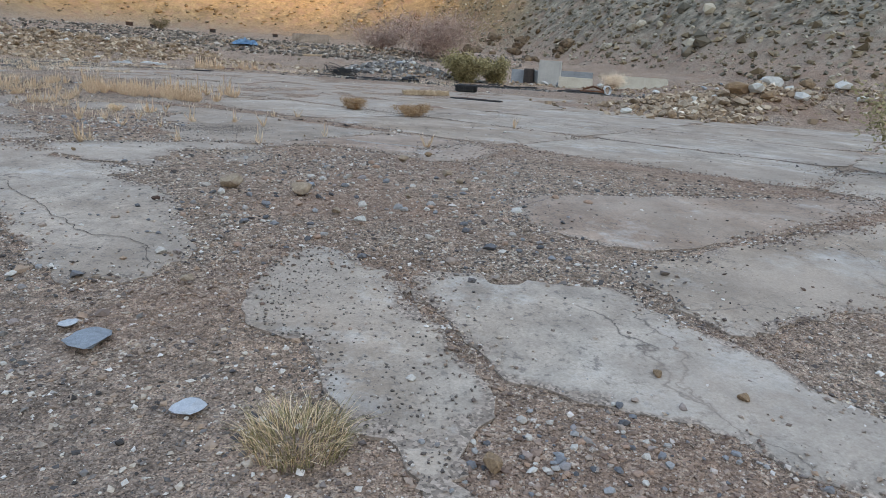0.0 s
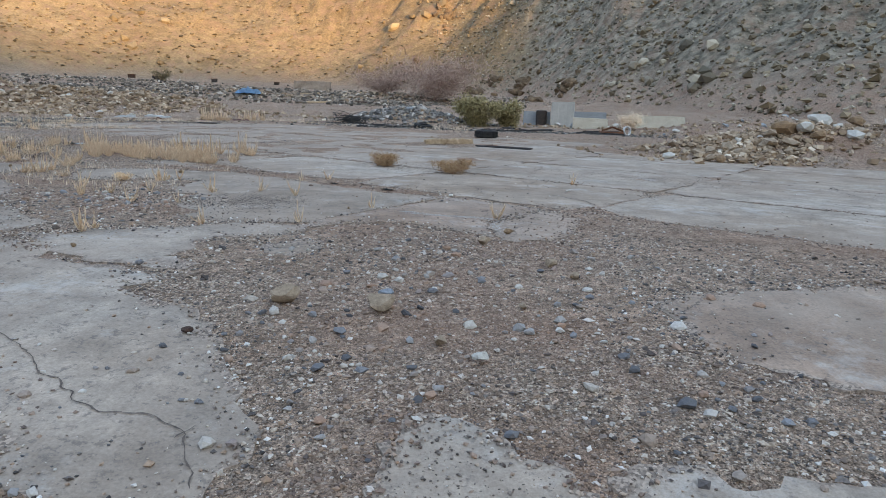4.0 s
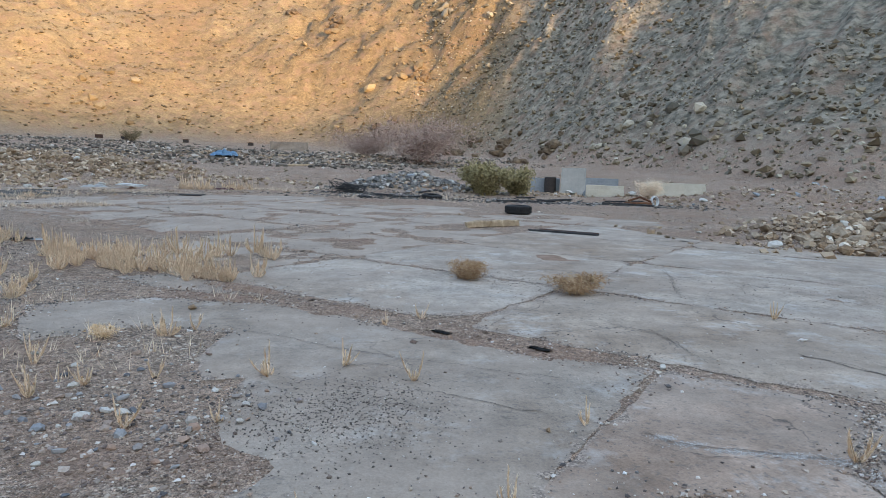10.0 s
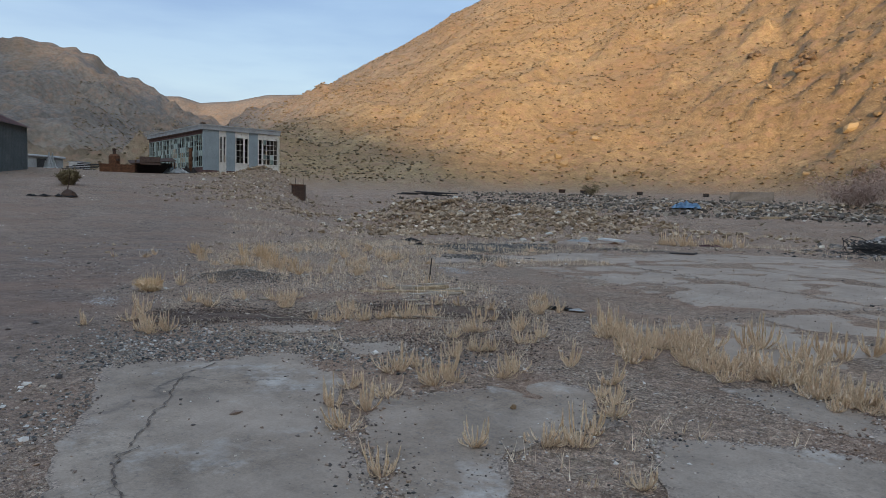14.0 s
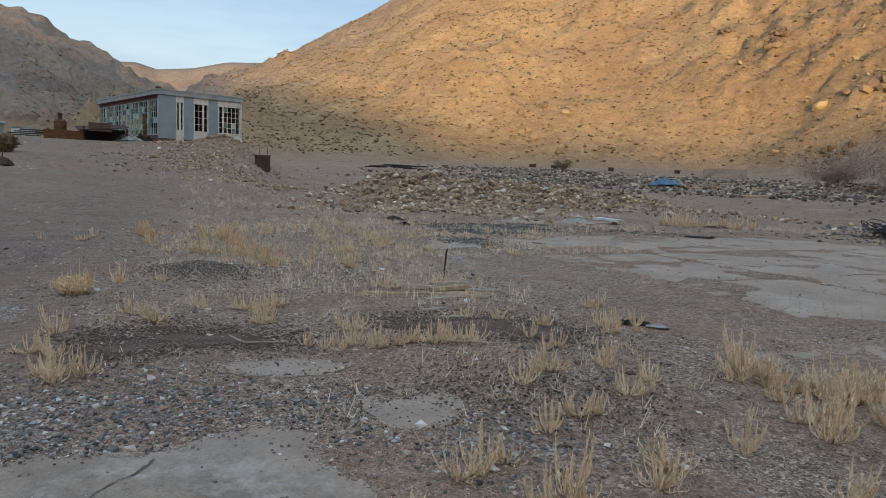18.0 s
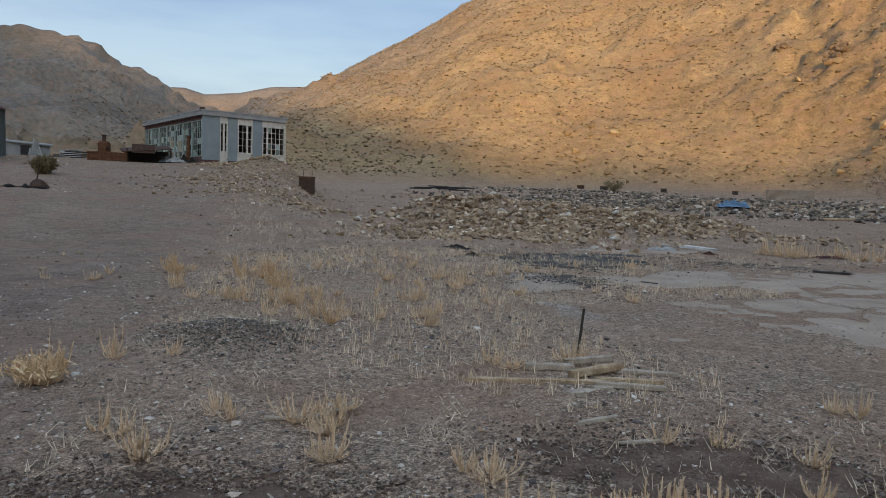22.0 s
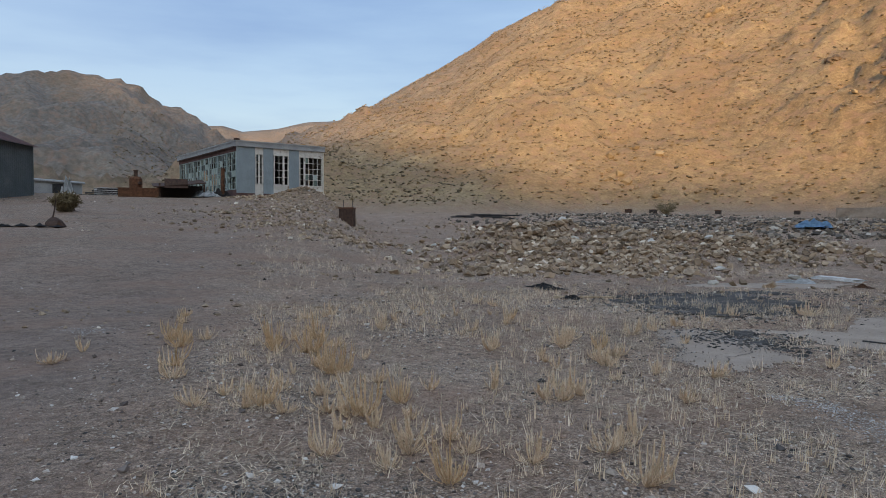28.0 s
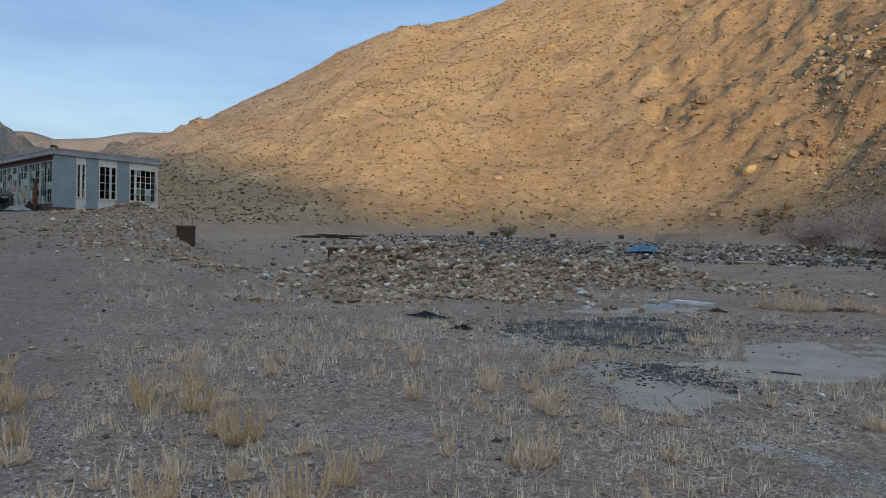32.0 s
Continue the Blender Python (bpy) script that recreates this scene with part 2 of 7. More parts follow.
def make_ground_material():
    m, nt, bsdf = node_mat("desert_ground", 0.95)
    v = coords(nt)
    big = noise_node(nt, 0.35, 6, 0.6, v)
    mid = noise_node(nt, 3.0, 6, 0.65, v)
    fine = noise_node(nt, 45.0, 4, 0.7, v)
    peb = noise_node(nt, 70.0, 0, 0, v, "ShaderNodeTexVoronoi")
    dirt = ramp(nt, big.outputs[0], [(0.3, (0.307, 0.198, 0.135)), (0.5, (0.417, 0.288, 0.206)), (0.7, (0.527, 0.385, 0.285))])
    dirt = mix(nt, 0.5, dirt, ramp(nt, mid.outputs[0], [(0.3, (0.3,) * 3), (0.7, (0.68,) * 3)]), "OVERLAY")
    stone = ramp(nt, peb.outputs["Color"], [(0.0, (0.096, 0.0785, 0.066)), (0.3, (0.218, 0.164, 0.125)), (0.5, (0.39, 0.274, 0.193)), (0.8, (0.54, 0.437, 0.34)), (1.0, (0.79, 0.696, 0.585))])
    gravel = ramp(nt, noise_node(nt, 0.9, 5, 0.65, v).outputs[0], [(0.40, (0.15,) * 3), (0.62, (0.85,) * 3)])
    col = mix(nt, gravel, dirt, stone)
    grit = noise_node(nt, 170.0, 0, 0, v, "ShaderNodeTexVoronoi")
    chip = noise_node(nt, 27.0, 0, 0, v, "ShaderNodeTexVoronoi")
    mott = noise_node(nt, 9.0, 8, 0.8, v)
    col = mix(nt, 0.6, col, ramp(nt, mott.outputs[0], [(0.34, (0.2,) * 3), (0.5, (0.5,) * 3), (0.66, (0.82,) * 3)]), "OVERLAY")
    col = mix(nt, 0.5, col, ramp(nt, chip.outputs["Color"], [(0.0, (0.1,) * 3), (0.35, (0.42,) * 3), (0.8, (0.6,) * 3), (1.0, (1.0,) * 3)]), "OVERLAY")
    col = mix(nt, 0.85, col, ramp(nt, grit.outputs["Color"], [(0.0, (0.07,) * 3), (0.4, (0.42,) * 3), (0.75, (0.6,) * 3), (1.0, (1.0,) * 3)]), "OVERLAY")
    col = mix(nt, 0.6, col, ramp(nt, fine.outputs[0], [(0.25, (0.25,) * 3), (0.75, (0.75,) * 3)]), "OVERLAY")
    # packed dirt of the old track beside the slabs
    across = nt.nodes.new("ShaderNodeVectorMath")
    across.operation = "DOT_PRODUCT"
    across.inputs[1].default_value = (0.665, 0.747, 0.0)
    nt.links.new(v, across.inputs[0])
    edge = nt.nodes.new("ShaderNodeMath")
    edge.operation = "MULTIPLY_ADD"
    edge.inputs[1].default_value = 2.2
    nt.links.new(noise_node(nt, 0.5, 5, 0.6, v).outputs[0], edge.inputs[0])
    nt.links.new(across.outputs["Value"], edge.inputs[2])
    track = nt.nodes.new("ShaderNodeMapRange")
    track.inputs[1].default_value, track.inputs[2].default_value = 5.1, 3.4
    nt.links.new(edge.outputs[0], track.inputs[0])
    sepx = nt.nodes.new("ShaderNodeSeparateXYZ")
    nt.links.new(v, sepx.inputs[0])
    gone = nt.nodes.new("ShaderNodeMapRange")
    gone.inputs[1].default_value, gone.inputs[2].default_value, gone.inputs[3].default_value, gone.inputs[4].default_value = -30.0, -13.0, 0.3, 1.0
    nt.links.new(sepx.outputs[0], gone.inputs[0])
    worn = nt.nodes.new("ShaderNodeMath")
    worn.operation = "MULTIPLY"
    nt.links.new(track.outputs[0], worn.inputs[0])
    nt.links.new(gone.outputs[0], worn.inputs[1])
    packed = mix(nt, 0.6, ramp(nt, mid.outputs[0], [(0.3, (0.215, 0.155, 0.12)), (0.7, (0.335, 0.252, 0.2))]), ramp(nt, grit.outputs["Color"], [(0.0, (0.25,) * 3), (0.5, (0.45,) * 3), (1.0, (0.8,) * 3)]), "OVERLAY")
    packed = mix(nt, 0.6, packed, ramp(nt, mott.outputs[0], [(0.34, (0.26,) * 3), (0.66, (0.76,) * 3)]), "OVERLAY")
    packed = mix(nt, 0.5, packed, ramp(nt, noise_node(nt, 1.1, 6, 0.7, v).outputs[0], [(0.35, (0.3,) * 3), (0.65, (0.72,) * 3)]), "OVERLAY")
    col = mix(nt, worn.outputs[0], col, packed)
    # hill soil: redder, by distance out from the yard
    sep = nt.nodes.new("ShaderNodeSeparateXYZ")
    nt.links.new(v, sep.inputs[0])
    hz = nt.nodes.new("ShaderNodeMapRange")
    hz.inputs[1].default_value, hz.inputs[2].default_value = 2.2, 6.0
    nt.links.new(sep.outputs[2], hz.inputs[0])
    hb = noise_node(nt, 0.05, 8, 0.65, v)
    hm = noise_node(nt, 0.6, 8, 0.7, v)
    hill = ramp(nt, hb.outputs[0], [(0.3, (0.265, 0.178, 0.092)), (0.5, (0.345, 0.24, 0.127)), (0.7, (0.42, 0.306, 0.167))])
    hill = mix(nt, 0.6, hill, ramp(nt, hm.outputs[0], [(0.3, (0.22,) * 3), (0.68, (0.7,) * 3)]), "OVERLAY")
    hs = noise_node(nt, 2.6, 6, 0.7, v)
    hill = mix(nt, 0.5, hill, ramp(nt, hs.outputs[0], [(0.3, (0.2,) * 3), (0.68, (0.75,) * 3)]), "OVERLAY")
    hr = noise_node(nt, 0.5, 0, 0, v, "ShaderNodeTexVoronoi")
    hill = mix(nt, 0.25, hill, ramp(nt, hr.outputs["Color"], [(0.0, (0.28,) * 3), (1.0, (0.68,) * 3)]), "OVERLAY")
    # hill colour turns darker and greyer towards the west
    wx = nt.nodes.new("ShaderNodeMapRange")
    wx.inputs[1].default_value, wx.inputs[2].default_value = -95.0, -170.0
    nt.links.new(sep.outputs[0], wx.inputs[0])
    west_tone = mix(nt, 0.8, ramp(nt, hb.outputs[0], [(0.3, (0.158, 0.136, 0.113)), (0.7, (0.262, 0.226, 0.186))]), ramp(nt, hm.outputs[0], [(0.3, (0.22,) * 3), (0.68, (0.7,) * 3)]), "OVERLAY")
    hill = mix(nt, wx.outputs[0], hill, west_tone)
    # ochre and red-brown bands of the main hill
    ochre = ramp(nt, noise_node(nt, 0.035, 5, 0.6, v).outputs[0], [(0.5, (0, 0, 0)), (0.66, (0.55,) * 3)])
    hill = mix(nt, ochre, hill, mix(nt, hm.outputs[0], (0.19, 0.11, 0.06), (0.36, 0.235, 0.125)))
    # darker red-brown of the gullied flank, then olive-grey rock of the near spur
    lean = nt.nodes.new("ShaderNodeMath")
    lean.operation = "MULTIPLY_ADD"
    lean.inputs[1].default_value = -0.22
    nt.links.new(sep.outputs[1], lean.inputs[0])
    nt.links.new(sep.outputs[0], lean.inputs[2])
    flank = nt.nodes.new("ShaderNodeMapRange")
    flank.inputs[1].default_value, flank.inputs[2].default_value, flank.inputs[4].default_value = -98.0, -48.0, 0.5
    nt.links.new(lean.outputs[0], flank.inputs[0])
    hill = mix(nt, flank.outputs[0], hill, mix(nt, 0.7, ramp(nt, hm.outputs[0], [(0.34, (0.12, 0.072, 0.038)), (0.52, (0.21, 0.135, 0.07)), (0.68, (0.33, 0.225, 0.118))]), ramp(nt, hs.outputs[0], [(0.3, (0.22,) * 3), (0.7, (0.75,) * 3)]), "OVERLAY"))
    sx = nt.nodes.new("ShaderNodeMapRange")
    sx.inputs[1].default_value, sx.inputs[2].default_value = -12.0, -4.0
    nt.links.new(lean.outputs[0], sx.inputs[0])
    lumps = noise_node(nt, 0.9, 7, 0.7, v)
    # the slope's shade and its lump shading are put into this rock colour
    shaded_spur_rock = ramp(nt, lumps.outputs[0], [(0.36, (0.088, 0.077, 0.056)), (0.47, (0.2, 0.174, 0.13)), (0.56, (0.32, 0.273, 0.203)), (0.7, (0.46, 0.394, 0.297))])
    hill = mix(nt, sx.outputs[0], hill, shaded_spur_rock)
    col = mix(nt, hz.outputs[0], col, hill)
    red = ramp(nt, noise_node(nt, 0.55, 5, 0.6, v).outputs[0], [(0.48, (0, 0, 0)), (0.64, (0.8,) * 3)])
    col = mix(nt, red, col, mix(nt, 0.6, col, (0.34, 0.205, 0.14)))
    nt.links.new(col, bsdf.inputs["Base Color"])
    n0 = bump(nt, bsdf, hm.outputs[0], 0.7, 0.55)
    n1 = bump(nt, bsdf, hs.outputs[0], 0.7, 0.16, n0)
    n2 = bump(nt, bsdf, fine.outputs[0], 0.5, 0.012, n1)
    n3 = bump(nt, bsdf, peb.outputs["Distance"], 0.8, 0.008, n2)
    bump(nt, bsdf, grit.outputs["Distance"], 0.7, 0.0035, n3)
    return m


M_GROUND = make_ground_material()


# ---- ground: one sheet to the horizon ----
def build_ground():
    az = np.radians(np.concatenate([np.arange(-80, 42, 0.38), np.arange(42, 280, 1.0)]))
    rad = [0.25]
    while rad[-1] < 1500:
        rad.append(rad[-1] + max(0.16, min(rad[-1] * 0.02, 1.3 if rad[-1] < 290 else (5 if rad[-1] < 380 else 60))))
    rad = np.array(rad)
    A, R = np.meshgrid(az, rad)
    X, Y = CX + R * np.sin(A), CY + R * np.cos(A)
    Z = land(X, Y)
    n, k = len(az), len(rad)
    verts = np.concatenate([[[CX, CY, at(CX, CY)]], np.stack([X, Y, Z], -1).reshape(-1, 3)])
    i, j = np.meshgrid(np.arange(k - 1), np.arange(n), indexing="ij")
    a, b = 1 + i * n + j, 1 + i * n + (j + 1) % n
    quads = np.stack([a, a + n, b + n, b], -1).reshape(-1, 4)
    me = bpy.data.meshes.new("ground")
    fan = [(0, 1 + j, 1 + (j + 1) % n) for j in range(n)]
    me.from_pydata(verts.tolist(), [], quads.tolist() + fan)
    me.polygons.foreach_set("use_smooth", np.ones(len(me.polygons), bool))
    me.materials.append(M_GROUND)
    me.update()
    return tagged(new("ground", me), "dusty gravel desert ground rising into bare rocky hills", "ground", kind="structure")


build_ground()


# ---- building tools ----
def part(name, bm, material, parent=None, label="", smooth=False):
    me = bpy.data.meshes.new(name)
    bm.to_mesh(me)
    bm.free()
    if smooth:
        me.polygons.foreach_set("use_smooth", np.ones(len(me.polygons), bool))
    if material:
        me.materials.append(material)
    ob = new(name, me)
    if parent:
        ob.parent = parent
    return tagged(ob, label)


def again(name, ob, parent, m=None):
    """Another piece on the same mesh."""
    o = new(name, ob.data)
    o.parent = parent
    if m is not None:
        o.matrix_basis = m
    return o


def thing(name, m, label, category, group="", kind=""):
    ob = new(name)
    ob.matrix_world = m
    ob.empty_display_size = 0.2
    return tagged(ob, label, category, group, kind)


def box(x0, y0, z0, x1, y1, z1, bevel=0.0):
    bm = bmesh.new()
    bmesh.ops.create_cube(bm, size=1)
    bmesh.ops.transform(bm, matrix=Matrix.Translation(((x0 + x1) / 2, (y0 + y1) / 2, (z0 + z1) / 2)) @ Matrix.Diagonal((x1 - x0, y1 - y0, z1 - z0, 1)), verts=bm.verts)
    if bevel:
        bmesh.ops.bevel(bm, geom=bm.edges[:], offset=bevel, segments=1, affect="EDGES")
    return bm


def joined(bms):
    out = bmesh.new()
    for b in bms:
        me = bpy.data.meshes.new("t")
        b.to_mesh(me)
        b.free()
        out.from_mesh(me)
        bpy.data.meshes.remove(me)
    return out


def lathe(profile, steps=24):
    """Turn (radius, height) pairs round z."""
    bm = bmesh.new()
    rings = [[bm.verts.new((r * math.cos(2 * math.pi * k / steps), r * math.sin(2 * math.pi * k / steps), z)) for k in range(steps)] for r, z in profile]
    for a, b in zip(rings, rings[1:]):
        for k in range(steps):
            bm.faces.new((a[k], a[(k + 1) % steps], b[(k + 1) % steps], b[k]))
    return bm


def tube(points, r0, r1, sides=7, wob=0.0, rng=random):
    bm = bmesh.new()
    pts = [Vector(p) for p in points]
    rings = []
    for i, p in enumerate(pts):
        d = (pts[min(i + 1, len(pts) - 1)] - pts[max(i - 1, 0)]).normalized()
        a = d.orthogonal().normalized()
        b = d.cross(a)
        r = r0 + (r1 - r0) * i / max(1, len(pts) - 1)
        rings.append([bm.verts.new(p + (a * math.cos(2 * math.pi * k / sides) + b * math.sin(2 * math.pi * k / sides)) * r * (1 + wob * rng.uniform(-1, 1))) for k in range(sides)])
    for a, b in zip(rings, rings[1:]):
        for k in range(sides):
            bm.faces.new((a[k], a[(k + 1) % sides], b[(k + 1) % sides], b[k]))
    bm.faces.new(rings[0][::-1])
    bm.faces.new(rings[-1])
    return bm


def rock_bm(seed, sub=2, flat=0.7, rough=0.35):
    rng = random.Random(seed)
    bm = bmesh.new()
    bmesh.ops.create_icosphere(bm, subdivisions=sub, radius=0.5)
    off = Vector((rng.uniform(0, 50), rng.uniform(0, 50), rng.uniform(0, 50)))
    cuts = [(Vector((rng.gauss(0, 1), rng.gauss(0, 1), rng.gauss(0, 1))).normalized(), rng.uniform(0.2, 0.38)) for _ in range(11)]
    for v in bm.verts:
        p = v.co.copy()
        for n, d in cuts:
            e = p.dot(n) - d
            if e > 0:
                p -= n * e * 0.9
        p *= 1 + rough * 0.4 * noise.noise(p * 4 + off)
        v.co = (p.x * 1.15, p.y, p.z * flat)
    return bm


def in_poly(px, py, poly):
    inside = np.zeros(np.shape(px), bool)
    k = len(poly)
    for i in range(k):
        (x1, y1), (x2, y2) = poly[i], poly[(i + 1) % k]
        if y1 == y2:
            continue
        hit = ((y1 > py) != (y2 > py)) & (px < (x2 - x1) * (py - y1) / (y2 - y1) + x1)
        inside ^= hit
    return inside


OCTA_V = np.array([(1, 0, 0), (-1, 0, 0), (0, 1, 0), (0, -1, 0), (0, 0, 1), (0, 0, -1)], float)
OCTA_F = np.array([(0, 2, 4), (2, 1, 4), (1, 3, 4), (3, 0, 4), (2, 0, 5), (1, 2, 5), (3, 1, 5), (0, 3, 5)])
CUBE_V = np.array([(x, y, z) for z in (-1, 1) for x, y in ((-1, -1), (1, -1), (1, 1), (-1, 1))], float) * 0.62
CUBE_F = np.array([(3, 2, 1, 0), (4, 5, 6, 7), (0, 1, 5, 4), (1, 2, 6, 5), (2, 3, 7, 6), (3, 0, 4, 7)])


def turns(n, rng):
    q = rng.normal(size=(n, 4))
    q /= np.linalg.norm(q, axis=1)[:, None]
    w, x, y, z = q.T
    return np.stack([np.stack([1 - 2 * (y * y + z * z), 2 * (x * y - z * w), 2 * (x * z + y * w)], -1),
                     np.stack([2 * (x * y + z * w), 1 - 2 * (x * x + z * z), 2 * (y * z - x * w)], -1),
                     np.stack([2 * (x * z - y * w), 2 * (y * z + x * w), 1 - 2 * (x * x + y * y)], -1)], 1)


def ico_base():
    bm = bmesh.new()
    bmesh.ops.create_icosphere(bm, subdivisions=1, radius=1.0)
    bm.verts.index_update()
    out = np.array([v.co[:] for v in bm.verts]), np.array([[v.index for v in f.verts] for f in bm.faces])
    bm.free()
    return out


ICO_V, ICO_F = ico_base()


def stones(name, xs, ys, zs, sizes, material, seed, label, category, flat=0.6, cube=False):
    """Many small stones as one mesh."""
    rng = np.random.default_rng(seed)
    n = len(xs)
    bv, bf = (ICO_V, ICO_F) if cube == "round" else (CUBE_V, CUBE_F) if cube else (OCTA_V, OCTA_F)
    v = bv[None] * rng.uniform(0.65, 1.25, (n, len(bv), 1)) * rng.uniform(0.6, 1.15, (n, 1, 3))
    v = np.einsum("nij,nkj->nki", turns(n, rng), v)
    v[:, :, 2] *= flat
    v = v * (sizes[:, None, None] * 0.5) + np.stack([xs, ys, zs], -1)[:, None, :]
    faces = (bf[None] + (np.arange(n) * len(bv))[:, None, None]).reshape(-1, bf.shape[1])
    me = bpy.data.meshes.new(name)
    me.vertices.add(n * len(bv))
    me.vertices.foreach_set("co", v.reshape(-1))
    k = bf.shape[1]
    me.loops.add(faces.size)
    me.loops.foreach_set("vertex_index", faces.reshape(-1))
    me.polygons.add(len(faces))
    me.polygons.foreach_set("loop_start", np.arange(0, faces.size, k))
    me.update(calc_edges=True)
    me.shade_flat()
    me.materials.append(material)
    return tagged(new(name, me), label, category, kind="stuff")


# ---- more materials ----
def island_stone(name, stops, rough=0.9, stain=0.0):
    m, nt, bsdf = node_mat(name, rough)
    g = nt.nodes.new("ShaderNodeNewGeometry")
    col = ramp(nt, g.outputs["Random Per Island"], stops)
    if stain:
        red = ramp(nt, noise_node(nt, 0.55, 5, 0.6, coords(nt)).outputs[0], [(0.46, (0, 0, 0)), (0.62, (stain,) * 3)])
        col = mix(nt, red, col, mix(nt, 0.6, col, (0.36, 0.21, 0.14)))
    nz = noise_node(nt, 90, 3, 0.6, coords(nt))
    col = mix(nt, 0.45, col, ramp(nt, nz.outputs[0], [(0.3, (0.3,) * 3), (0.7, (0.7,) * 3)]), "OVERLAY")
    nt.links.new(col, bsdf.inputs["Base Color"])
    bump(nt, bsdf, nz.outputs[0], 0.4, 0.004)
    return m


M_PEBBLE = island_stone("pebbles", [(0.0, (0.06, 0.052, 0.047)), (0.16, (0.125, 0.113, 0.107)), (0.3, (0.255, 0.19, 0.147)), (0.42, (0.19, 0.178, 0.168)), (0.56, (0.415, 0.285, 0.195)), (0.68, (0.315, 0.255, 0.208)), (0.8, (0.56, 0.46, 0.36)), (0.93, (0.64, 0.58, 0.51)), (1.0, (0.84, 0.8, 0.74))], 0.9, 0.7)
M_RUBBLE = island_stone("rubble", [(0.0, (0.185, 0.138, 0.097)), (0.3, (0.31, 0.218, 0.142)), (0.6, (0.4, 0.286, 0.188)), (0.85, (0.5, 0.377, 0.258)), (0.96, (0.63, 0.51, 0.38)), (1.0, (0.86, 0.77, 0.64))])
M_HILLROCK = island_stone("hill_rock", [(0.0, (0.164, 0.114, 0.0632)), (0.5, (0.277, 0.198, 0.112)), (1.0, (0.391, 0.294, 0.173))])
M_ROCK = speckled("rock", [(0.3, (0.25, 0.187, 0.13)), (0.55, (0.385, 0.295, 0.208)), (0.75, (0.53, 0.425, 0.318))], 5, 60)
M_ROCK_BROWN = speckled("brown_rock", [(0.3, (0.2, 0.13, 0.08)), (0.6, (0.33, 0.22, 0.13)), (0.8, (0.42, 0.3, 0.18))], 6, 60)
M_ROCK_GREY = speckled("blue_grey_rock", [(0.3, (0.2, 0.22, 0.24)), (0.7, (0.33, 0.36, 0.38))], 6, 60)
M_PALE_SLATE = speckled("pale_slate", [(0.3, (0.42, 0.44, 0.46)), (0.7, (0.56, 0.57, 0.58))], 6, 60)
M_ROCK_WHITE = speckled("white_rock", [(0.3, (0.502, 0.467, 0.405)), (0.7, (0.652, 0.623, 0.561))], 6, 60)


